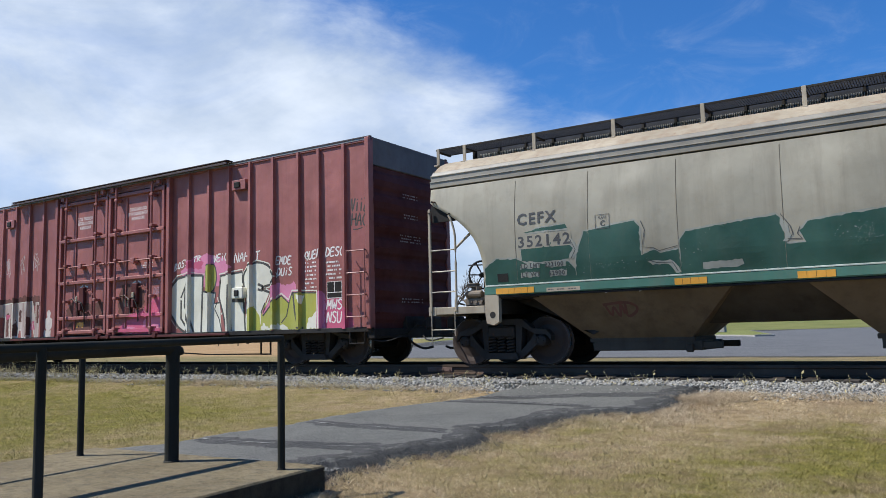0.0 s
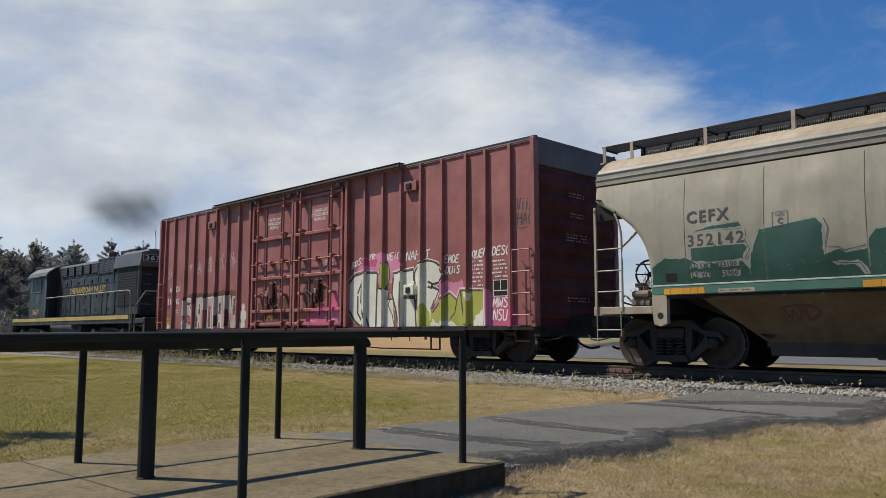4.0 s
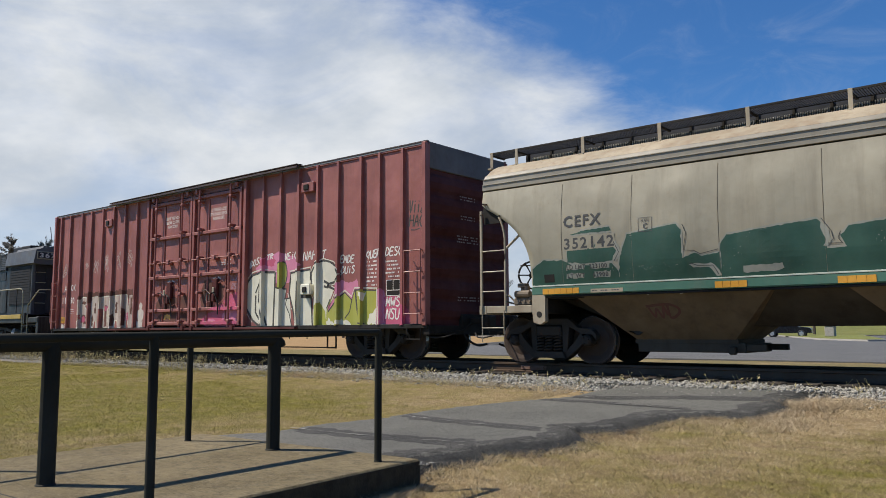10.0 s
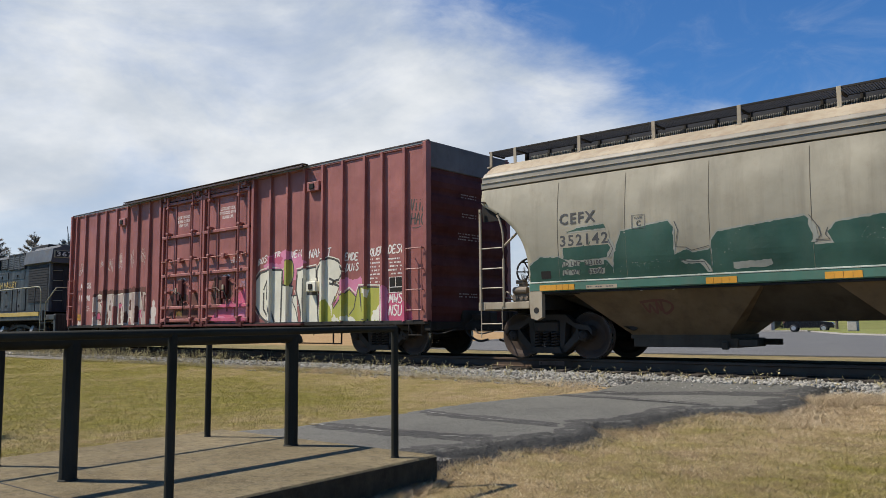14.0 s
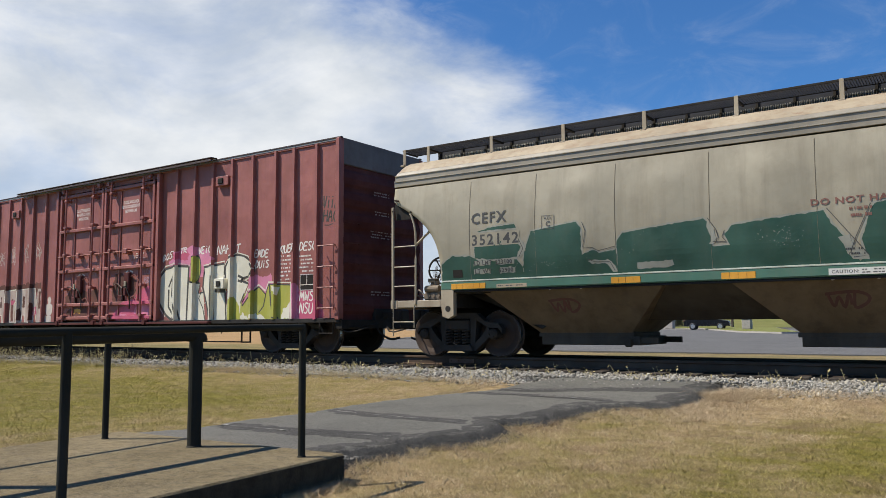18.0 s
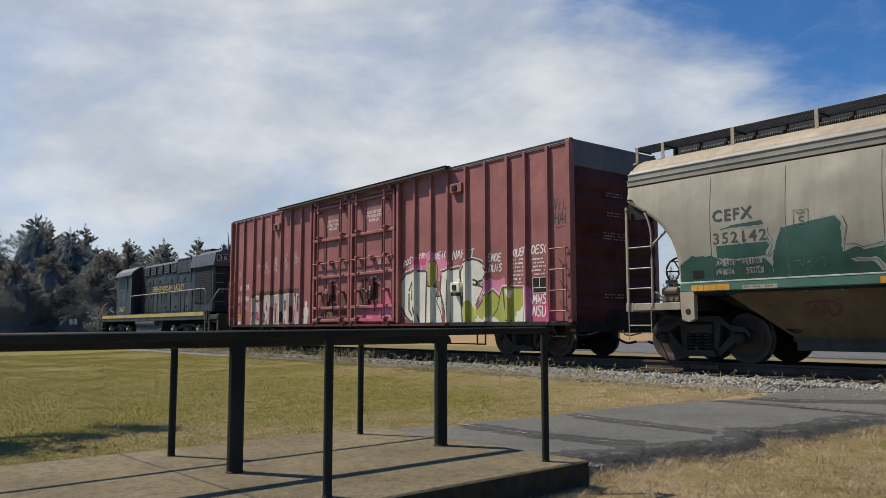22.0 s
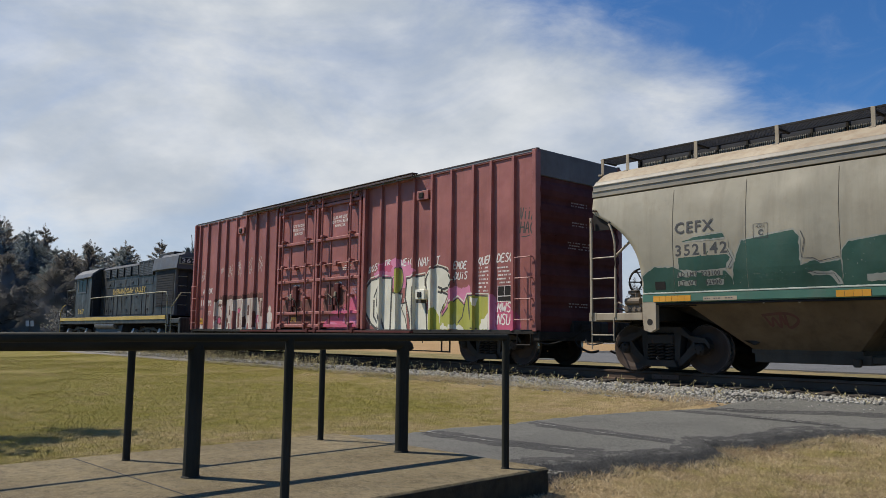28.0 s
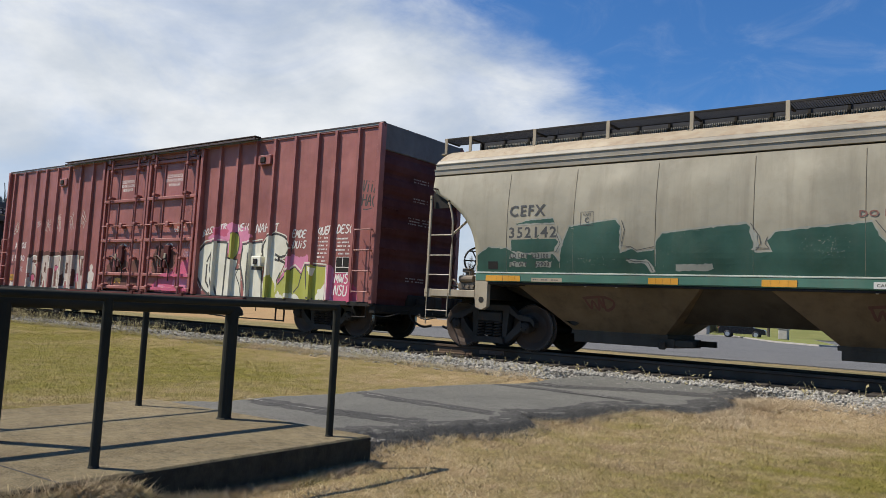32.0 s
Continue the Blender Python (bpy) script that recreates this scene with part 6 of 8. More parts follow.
    for k in range(430):
        x = -7.95 + 0.0375 * k
        q = [bm.verts.new(c) for c in ((x, -0.425, 4.17), (x + 0.012, -0.452, 4.17), (x + 0.022, -0.425, 4.17), (x + 0.014, -0.425, 4.30), (x + 0.026, -0.452, 4.29), (x + 0.036, -0.425, 4.30))]
        bm.faces.new((q[0], q[1], q[4], q[3]))
        bm.faces.new((q[1], q[2], q[5], q[4]))
    tagged(part("hatch_corrugation", bm, CHROME, hatch, "fine grey corrugated side of the hatch"), kind="stuff")
    for k in range(28):
        part("hatch_batten", block(bmesh.new(), -8.1 + 0.6 * k, -8.05 + 0.6 * k, -0.445, 0.445, 4.17, 4.43, 0.006), UNDER, car)
    # side sill: green band, white stripe, amber reflectors
    for s in (-1, 1):
        bm = sweep(bmesh.new(), [(s * y, z) for y, z in ((1.50, 1.30), (1.56, 1.31), (1.575, 1.33), (1.575, 1.46), (1.555, 1.475), (1.50, 1.475))], -7.26, 7.26)
        part("side_sill", bm, GREEN_SILL, car, "green side sill")
        part("sill_stripe", block(bmesh.new(), -7.24, 7.24, *sorted((s * 1.545, s * 1.5795)), 1.470, 1.497, 0.004), SILL_STRIPE, car, "white stripe above the sill")
        part("sill_lip", block(bmesh.new(), -7.0, 7.0, *sorted((s * 1.46, s * 1.55)), 1.265, 1.302, 0.006), UNDER, car)
    for x, w in ((-7.02, 0.78), (-3.72, 0.5), (-1.88, 0.5), (0.55, 0.5), (2.6, 0.5), (6.2, 0.78)):
        k = 0
        while k < w - 0.01:
            part("reflector", block(bmesh.new(), x + k, x + k + 0.125, -1.5815, -1.576, 1.325, 1.43), REFLECT, car, "faded amber reflective tape")
            k += 0.13
    # three bays with outlet gates
    for x in (-4.62, 0.0, 4.62):
        make_bay(car, x)
    bm = block(bmesh.new(), -8.5, 8.5, -0.16, 0.16, 0.72, 0.98)
    for d in (-1, 1):
        block(bm, *sorted((d * 5.4, d * 8.3)), -0.19, 0.19, 0.98, 1.31)
    part("centre_sill", bm, UNDER, car)
    for d in (-1, 1):
        part("body_bolster", block(bmesh.new(), *sorted((d * 6.99, d * 7.24)), -1.45, 1.45, 0.97, 1.235, 0.01), UNDER, car, "dark body bolster across the car")
        part("shear_plate", block(bmesh.new(), *sorted((d * 6.2, d * 7.4)), -1.47, 1.47, 1.24, 1.30), UNDER, car)
        part("end_slope", prism(bmesh.new(), [(d * 7.2, 1.30), (d * 6.45, 1.30), (d * 5.45, 0.55), (d * 5.35, 0.60)], -0.85, 0.85), UNDER, car)
    # saddle between the bays: its shade is put into the dark colour
    part("inner_slope", sweep(bmesh.new(), [(-1.40, 1.32), (1.40, 1.32), (0.5, 0.70), (-0.5, 0.70)], -6.0, 6.0), SHADED_SOOT, car)
    for d in (-1, 1):
        make_hopper_end(car, d)
        truck(car, d * 7.17 + 0.02 * d, 1.64)
    return car


def frustum(bm, top, foot):
    """A funnel between two level rectangles (x0, x1, y0, y1, z)."""
    rings = []
    for x0, x1, y0, y1, z in (top, foot):
        rings.append([bm.verts.new((x, y, z)) for x, y in ((x0, y0), (x1, y0), (x1, y1), (x0, y1))])
    for k in range(4):
        bm.faces.new((rings[0][k], rings[0][(k + 1) % 4], rings[1][(k + 1) % 4], rings[1][k]))
    bm.faces.new(rings[1])
    bm.faces.new(rings[0])
    bmesh.ops.recalc_face_normals(bm, faces=bm.faces)
    return bm


def make_bay(car, x):
    bay = part("bay", frustum(bmesh.new(), (x - 1.78, x + 1.78, -1.50, 1.50, 1.29), (x - 0.88, x + 0.86, -0.66, 0.66, 0.44)), TAN, car, "dirty tan discharge funnel")
    gate = block(bmesh.new(), x - 0.96, x + 0.94, -0.70, 0.70, 0.40, 0.48, 0.01)
    block(gate, x - 0.90, x + 1.06, -0.70, 0.70, 0.25, 0.41, 0.01)
    part("outlet_gate", gate, SHADED_SOOT, bay, "grimy outlet gate")
    bm = bmesh.new()
    for y in (-0.62, 0.62):
        block(bm, x + 0.72, x + 1.38, y - 0.05, y + 0.05, 0.28, 0.39, 0.01)
    bar(bm, (x + 0.86, -0.76, 0.29), (x + 0.86, 0.76, 0.29), 0.045, 10)
    block(bm, x + 0.80, x + 0.92, -0.80, -0.70, 0.22, 0.36, 0.02)
    part("gate_runner", bm, SHADED_SOOT, bay)
    bm = bmesh.new()
    for d in (-1, 1):
        bar(bm, (x + d * 0.3, -1.515, 1.29), (x + d * 0.3, -1.50, 1.27), 0.03, 6)
    part("vent_plug", bm, CHROME, bay)


def make_hopper_end(car, d):
    """The open end platform: corner ladder, cross beam, brake wheel, bolster and lifting lug."""
    def xx(a, b):
        return min(d * a, d * b), max(d * a, d * b)

    part("end_beam", block(bmesh.new(), *xx(7.275, 8.355), -1.57, -1.49, 0.99, 1.13, 0.008), STEP_CREAM, car, "cream end platform beam")
    part("end_beam", block(bmesh.new(), *xx(7.275, 8.355), 1.49, 1.57, 0.99, 1.13, 0.008), STEP_CREAM, car)
    part("end_sill", block(bmesh.new(), *xx(8.36, 8.54), -1.56, 1.56, 0.97, 1.14, 0.008), STEP_CREAM, car)
    bm = prism(bmesh.new(), [(d * 7.27, 1.46), (d * 6.98, 1.46), (d * 6.98, 0.82), (d * 7.10, 0.76), (d * 7.24, 0.80), (d * 7.27, 1.0)], -1.57, -1.46)
    part("bolster_web", block(bmesh.new(), *xx(6.90, 7.27), 1.46, 1.57, 0.80, 1.46), STEP_CREAM, car)
    lug = part("bolster_web", bm, STEP_CREAM, car, "cream bolster end with a lifting hole")
    part("lifting_hole", bar(bmesh.new(), (d * 7.11, -1.574, 0.95), (d * 7.11, -1.566, 0.95), 0.06, 14), UNDER, lug)
    # corner ladder
    part("ladder_stile", block(bmesh.new(), *xx(8.44, 8.495), -1.59, -1.55, 1.05, 3.06, 0.006), STEP_CREAM, car)
    bend = curve([(d * 7.89, -1.57, 1.05), (d * 7.885, -1.57, 2.24), (d * 7.90, -1.57, 2.56), (d * 7.97, -1.57, 2.80), (d * 8.03, -1.57, 2.90)], 4)
    part("ladder_stile", tube(bmesh.new(), bend, 0.022, 8), STEP_CREAM, car, "cream ladder stile bent in at its head")
    for z in (1.425, 1.82, 2.235):
        part("rung", bar(bmesh.new(), (d * 7.89, -1.57, z), (d * 8.46, -1.57, z), 0.014, 6), STEP_CREAM, car)
    for x, z in ((8.46, 2.98), (8.40, 3.20), (8.34, 3.19), (8.0, 2.93)):
        part("bolt", bar(bmesh.new(), (d * x, -1.60, z), (d * x, -1.55, z), 0.018, 6), IRON, car)
    part("rung", bar(bmesh.new(), (d * 7.93, -1.57, 0.70), (d * 8.46, -1.57, 0.70), 0.013, 6), STEP_CREAM, car)
    for x in (7.93, 8.46):
        part("ladder_drop", bar(bmesh.new(), (d * x, -1.57, 0.42 if x > 8 else 0.58), (d * x, -1.57, 1.05), 0.012, 6), STEP_CREAM, car)
    # added plate: stands in for the dark boxcar end past the ladder
    part("gusset_plate", prism(bmesh.new(), [(d * 8.48, 3.10), (d * 8.40, 3.22), (d * 8.22, 3.16), (d * 7.92, 2.92), (d * 7.92, 2.80), (d * 8.44, 2.80)], -1.50, -1.47), UNDER, car, "dark plate standing in for the boxcar end behind the ladder head")
    part("end_brace", tube(bmesh.new(), [(d * 7.98, -1.45, 2.25), (d * 7.50, -1.38, 2.66)], 0.025, 6), STEP_CREAM, car)
    part("end_brace", tube(bmesh.new(), [(d * 8.3, -0.4, 2.02), (d * 7.3, -0.4, 1.98)], 0.014, 6), UNDER, car)
    # slope of the end and the platform gear
    part("end_plate", sweep(bmesh.new(), [(-1.46, 1.0), (1.46, 1.0), (1.46, 1.06), (-1.46, 1.06)], *xx(7.2, 8.4)), UNDER, car)
    if d < 0:
        wheel = part("brake_wheel", brake_wheel(d * 7.62), UNDER, car, "black spoked hand brake wheel")
        bm = block(bmesh.new(), *xx(7.40, 7.72), -1.05, -0.75, 1.13, 1.42, 0.03)
        block(bm, *xx(7.5, 7.62), -1.0, -0.8, 1.42, 1.7, 0.02)
        part("brake_gear_box", bm, UNDER, car)
        bm = bmesh.new()
        block(bm, *xx(7.38, 7.80), -1.42, -1.05, 1.13, 1.30, 0.03)
        bar(bm, (d * 7.75, -1.40, 1.36), (d * 7.42, -1.40, 1.36), 0.07, 12)
        bar(bm, (d * 7.55, -1.3, 1.3), (d * 7.55, -1.3, 1.52), 0.05, 10)
        block(bm, *xx(7.30, 7.40), -1.36, -1.20, 1.13, 1.45, 0.02)
        bar(bm, (d * 7.70, -1.2, 1.3), (d * 7.70, -1.2, 1.56), 0.06, 10)
        block(bm, *xx(7.62, 7.80), -1.28, -1.12, 1.50, 1.58, 0.01)
        for k in range(3):
            bar(bm, (d * (7.42 + 0.12 * k), -1.44, 1.22), (d * (7.42 + 0.12 * k), -1.38, 1.22), 0.03, 8)
        part("brake_valve", bm, GRIMY, car, "grimy brown brake valve cluster on the platform")
        part("brake_pipe", tube(bmesh.new(), curve([(d * 7.8, -1.35, 1.2), (d * 8.0, -1.3, 1.35), (d * 8.2, -1.1, 1.25), (d * 8.3, -0.6, 1.2)], 4), 0.018, 6), GRIMY, car)
    coupler(car, d * 8.40, d, IRON)


def brake_wheel(x):
    bm = bmesh.new()
    c, r = Vector((x, -1.02, 1.75)), 0.27
    ring = [c + Vector((0.03, r * math.cos(a), r * math.sin(a))) for a in [2 * math.pi * k / 28 for k in range(29)]]
    tube(bm, ring, 0.022, 6)
    for k in range(6):
        a = 2 * math.pi * k / 6
        bar(bm, c, c + Vector((0.03, r * math.cos(a), r * math.sin(a))), 0.014, 6)
    bar(bm, c - Vector((0.10, 0, 0)), c + Vector((0.05, 0, 0)), 0.05, 10)
    bmesh.ops.rotate(bm, verts=bm.verts, cent=c, matrix=Matrix.Rotation(radians(-48), 3, "Z"))
    return bm


HOPPER = make_hopper()


def make_hopper_paint(car):
    skin = Side(car, bulge, [-8.4 + 0.175 * k for k in range(97)], [1.32 + 0.0892 * k for k in range(25)], 0.003, 0.0012)
    green = [
        [(-7.26, 1.50), (-7.24, 1.82), (-7.0, 1.97), (-6.55, 1.94), (-6.40, 1.86), (-6.0, 1.83), (-5.55, 1.84), (-5.44, 1.70), (-5.42, 1.50)],
        [(-6.47, 1.90), (-6.47, 2.17), (-5.56, 2.21), (-5.46, 2.06), (-5.55, 1.88), (-6.1, 1.86)],
        [(-6.40, 2.41), (-6.14, 2.46), (-5.58, 2.50), (-5.54, 2.42)],
        [(-5.44, 1.50), (-5.40, 1.95), (-5.24, 2.33), (-4.70, 2.40), (-4.33, 2.44), (-4.25, 2.32), (-4.25, 1.85), (-4.02, 1.92), (-3.93, 1.86), (-3.62, 1.91), (-3.60, 1.50)],
        [(-3.61, 1.50), (-3.60, 2.04), (-3.50, 2.18), (-2.12, 2.31), (-2.03, 2.20), (-2.0, 1.86), (-1.73, 1.86), (-1.80, 2.03), (-1.68, 2.17), (-0.36, 2.29), (-0.27, 2.10), (-0.10, 1.88), (-0.02, 1.84), (0.02, 1.60), (0.10, 1.50)],
        [(0.06, 1.50), (0.16, 1.60), (0.12, 1.84), (0.22, 2.14), (0.30, 2.34), (1.4, 2.42), (2.5, 2.42), (2.62, 2.0), (2.7, 1.50)],
    ]
    for patch in green:
        skin.area("buffed_halo", GHOST, 0, swell(patch, 0.030), label="thin buffed grey rim round the green", rough=0.005)
    for patch in green:
        skin.area("repaint_patch", GREEN, 1, patch, label="dark green repainted patch", rough=0.005)
    skin.area("buffed_patch", GHOST, 2, [(-4.15, 1.74), (-4.06, 1.68), (-3.80, 1.69), (-3.70, 1.52), (-3.60, 1.53), (-3.72, 1.72), (-3.98, 1.75)], [(-3.25, 1.56), (-3.25, 1.66), (-2.65, 1.68), (-2.62, 1.60), (-2.72, 1.56)],
              [(-5.52, 2.20), (-5.46, 2.24), (-5.36, 2.0), (-5.48, 1.86), (-5.54, 1.9), (-5.44, 2.06)], [(-2.06, 2.26), (-1.97, 2.14), (-1.92, 1.98), (-1.99, 1.89), (-2.04, 1.9), (-2.0, 2.0), (-2.08, 2.18)], [(-0.18, 1.88), (-0.02, 1.54), (0.20, 1.54), (0.16, 1.64), (0.02, 1.72), (-0.04, 1.9)],
              label="buffed grey outline of old paint", rough=0.008)
    skin.line("outline_stroke", LETTER_DARK, 3, 0.012, [(-4.22, 2.42), (-4.16, 2.26), (-4.22, 1.98), (-4.04, 1.96), (-3.94, 1.90), (-3.64, 1.96)], [(-2.06, 2.32), (-1.93, 2.12), (-1.90, 1.99), (-1.98, 1.93), (-1.78, 1.92)], [(-1.80, 2.10), (-1.84, 2.0), (-1.78, 1.92)],
              [(-0.32, 2.32), (-0.06, 1.96), (0.2, 1.60), (0.0, 1.58)], [(0.26, 2.34), (0.04, 1.86), (-0.04, 1.64)], [(-4.13, 1.76), (-4.0, 1.71), (-3.74, 1.70), (-3.66, 1.55)], [(-5.50, 2.22), (-5.41, 2.03), (-5.50, 1.88)])
    rng = random.Random(44)
    for cx, cz, wx, wz, n in ((-4.75, 1.72, 0.28, 0.05, 26), (-0.95, 1.92, 0.16, 0.08, 60), (-5.5, 1.72, 0.4, 0.06, 18), (-3.4, 1.95, 0.12, 0.16, 14)):
        bm = bmesh.new()
        for k in range(n):
            x, z, r = rng.gauss(cx, wx), max(1.55, rng.gauss(cz, wz)), rng.uniform(0.003, 0.010)
            bm.faces.new([bm.verts.new((x + dx * r, 0, z + dz * r)) for dx, dz in ((-1, -0.3), (0.6, -1), (1, 0.5), (-0.4, 1))])
        tagged(skin.lay(bm, "chipped_paint", GHOST, 2, "pale chips in the green paint"), kind="stuff")
    skin.area("number_field", CREAM, 2, [(-6.53, 2.115), (-5.46, 2.12), (-5.48, 2.375), (-6.53, 2.37)])
    skin.area("buffed_patch", GHOST, 2, [(-6.50, 1.755), (-6.12, 1.76), (-6.10, 1.85), (-6.50, 1.855)], [(-5.98, 1.755), (-5.60, 1.76), (-5.59, 1.85), (-5.98, 1.855)], [(-6.50, 1.60), (-6.14, 1.602), (-6.13, 1.695), (-6.50, 1.70)], [(-5.92, 1.60), (-5.60, 1.602), (-5.59, 1.695), (-5.92, 1.70)], rough=0.008)
    skin.words("CEFX", LETTER_DARK, 4, -6.53, 2.555, 0.215, 0.79, gap=1.22, label="dark stencilled reporting letters")
    skin.words("352142", LETTER_DARK, 4, -6.52, 2.14, 0.21, 1.03, gap=1.2, label="dark stencilled car number")
    skin.words("LD LMT  223100", LETTER_DARK, 4, -6.49, 1.765, 0.085, 0.84)
    skin.words("LT WT    62900", LETTER_DARK, 4, -6.48, 1.61, 0.085, 0.84)
    x0, z0 = -5.02, 2.355
    skin.line("plate_border", LETTER_DARK, 4, 0.012, [(x0, z0), (x0 + 0.25, z0), (x0 + 0.25, z0 + 0.24), (x0, z0 + 0.24), (x0, z0)])
    skin.words("PLATE", LETTER_DARK, 4, x0 + 0.05, z0 + 0.17, 0.04, 0.15)
    skin.words("C", LETTER_DARK, 4, x0 + 0.085, z0 + 0.04, 0.10)
    skin.words("DO NOT HAMMER", LETTER_RED, 4, -0.53, 2.37, 0.10, 1.50, label="red stencilled warning")
    skin.lay(dashes(2, -0.02, 2.14, 0.2, 0.30, 3), "stencil", LETTER_RED, 4, "small red stencilled rows")["kind"] = "stuff"
    skin.lay(dashes(2, -0.10, 1.60, 0.14, 0.26, 5), "stencil", LETTER_DARK, 4)["kind"] = "stuff"
    band = Side(car, lambda x, z: -1.577, [], [])
    band.area("caution_plate", STRIPE_WHITE, 0, [(-0.34, 1.325), (0.70, 1.325), (0.70, 1.425), (-0.34, 1.425)], label="white caution strip on the sill")
    band.words("CAUTION:", LETTER_DARK, 1, -0.30, 1.35, 0.05, 0.36)
    band.lay(dashes(2, 0.10, 1.335, 0.08, 0.56, 8), "stencil", LETTER_DARK, 1)["kind"] = "stuff"
    band.area("stencil_strip", STEP_CREAM, 0, [(-6.0, 1.325), (-5.36, 1.325), (-5.36, 1.395), (-6.0, 1.395)], label="pale stencilled strip on the sill")
    band.lay(dashes(1, -5.97, 1.34, 0.045, 0.57, 9), "stencil", LETTER_DARK, 1)["kind"] = "stuff"
    skin.area("card_holder", UNDER, 4, [(-6.99, 1.55), (-6.77, 1.55), (-6.77, 1.70), (-6.99, 1.70)], label="small dark routing card holder")

    slope = Side(car, lambda x, z: -1.50 + (1.29 - z) / 0.85 * 0.84, [], [])
    for cx in (-4.78, -0.15):
        slope.line("tag_stroke", SPRAY_SMOKE, 1, 0.045, curve([(cx - 0.26, 1.04), (cx - 0.20, 0.88), (cx - 0.12, 1.02), (cx - 0.06, 0.86), (cx + 0.02, 1.06), (cx + 0.04, 0.90)], 4), curve([(cx + 0.10, 1.07), (cx + 0.08, 0.86), (cx + 0.24, 0.92), (cx + 0.28, 1.02), (cx + 0.10, 1.09), (cx - 0.30, 1.06)], 4), label="black scrawl on the funnel")


make_hopper_paint(HOPPER)

# ---- the locomotive ----
LOCO_X = -36.9


def make_locomotive():
    car = thing("locomotive", LOCO_X, TRACK_Y, RAIL_Z, "black diesel hood locomotive with yellow stripe, coupled to the boxcar", "locomotive", "train")
    part("frame", block(bmesh.new(), -7.9, 8.0, -1.42, 1.42, 1.02, 1.22, 0.02), LOCO, car)
    for s in (-1, 1):
        part("side_stripe", block(bmesh.new(), -7.75, 6.62, *sorted((s * 1.42, s * 1.455)), 1.19, 1.345, 0.006), LOCO_YELLOW, car, "yellow sill stripe")
        part("walkway", block(bmesh.new(), -7.75, 6.62, *sorted((s * 0.85, s * 1.45)), 1.345, 1.385), LOCO_DARK, car)
    # long hood
    hood = [(-0.93, 1.36), (-0.93, 3.72), (-0.80, 3.84), (-0.45, 3.93), (0.45, 3.93), (0.80, 3.84), (0.93, 3.72), (0.93, 1.36)]
    long_hood = part("long_hood", sweep(bmesh.new(), hood, -2.95, 6.30), LOCO, car, "black panelled engine hood")
    head = [(-0.96, 3.30), (-1.06, 3.34), (-0.98, 3.86), (-0.60, 3.97), (0.60, 3.97), (0.98, 3.86), (1.06, 3.34), (0.96, 3.30)]
    part("radiator_head", sweep(bmesh.new(), head, 3.98, 6.62), LOCO_ROOF, car, "dusty grey flared radiator section")
    part("hood_end", sweep(bmesh.new(), [(-0.90, 1.36), (-0.90, 3.40), (0.90, 3.40), (0.90, 1.36)], 6.28, 6.34), LOCO_DARK, car)
    for s in (-1, 1):
        boxes = [(-2.24 + 0.93 * k, 0.64, 3.26, 3.72) for k in range(5)] + [(2.25 + 0.57 * k, 0.53, 3.18, 3.86) for k in range(3)]
        for x, w, z0, z1 in boxes:
            bm = block(bmesh.new(), x, x + w, *sorted((s * 0.92, s * 0.985)), z0, z1, 0.02)
            box_part = part("louvre_box", bm, LOCO_DARK, long_hood, "black louvre box with dusty slats")
            for a, b, c, d in ((x, x + 0.05, z0, z1), (x + w - 0.05, x + w, z0, z1), (x, x + w, z1 - 0.04, z1)):
                part("box_edge", block(bmesh.new(), a, b, *sorted((s * 0.975, s * 1.004)), c, d, 0.004), LOCO_ROOF, box_part)
            bm = bmesh.new()
            n = int((z1 - z0 - 0.08) / 0.075)
            for j in range(n):
                block(bm, x + 0.06, x + w - 0.06, *sorted((s * 0.98, s * 1.0)), z0 + 0.05 + 0.075 * j, z0 + 0.09 + 0.075 * j)
            part("louvre", bm, LOCO_ROOF, box_part)
        for k, x in enumerate((-2.2, -1.62, -1.0, 0.14, 1.42, 2.72)):
            x1 = (-1.66, -1.06, 0.08, 1.34, 2.64, 4.02)[k]
            door = part("hood_door", block(bmesh.new(), x, x1, *sorted((s * 0.93, s * 0.955)), 1.45, 2.40, 0.012), LOCO, long_hood, "dusty black hood door")
            for z in (1.62, 2.22):
                part("door_latch", block(bmesh.new(), (x + x1) / 2 - 0.05, (x + x1) / 2 + 0.05, *sorted((s * 0.95, s * 0.985)), z, z + 0.09, 0.008), LOCO_DARK, door)
        for x, x1 in ((-2.2, -1.1), (-0.9, 0.5), (0.7, 2.1), (2.3, 3.85)):
            upper = part("hood_panel", block(bmesh.new(), x, x1, *sorted((s * 0.93, s * 0.948)), 2.78, 3.12, 0.01), LOCO, long_hood)
            part("panel_latch", block(bmesh.new(), (x + x1) / 2 - 0.10, (x + x1) / 2 + 0.10, *sorted((s * 0.945, s * 0.98)), 2.88, 2.98, 0.008), LOCO_DARK, upper)
        shutter = part("radiator_shutter", block(bmesh.new(), 4.30, 6.22, *sorted((s * 0.93, s * 0.965)), 1.75, 3.28, 0.01), LOCO_SOOT, long_hood, "black radiator shutters")
        for k in range(14):
            part("shutter_blade", block(bmesh.new(), 4.36, 6.16, *sorted((s * 0.963, s * 0.975)), 1.80 + 0.105 * k, 1.86 + 0.105 * k), LOCO_SOOT, shutter)
        part("corner_post", bar(bmesh.new(), (6.29, s * 0.90, 1.36), (6.29, s * 0.90, 3.34), 0.075, 12), LOCO_ROOF, long_hood, "dusty rounded hood corner")
    bm = letters("SHENANDOAH VALLEY", 0, 0, 0.27, 4.2)
    for v in bm.verts:
        v.co = (-1.12 + v.co.x, -0.962, 2.44 + v.co.z)
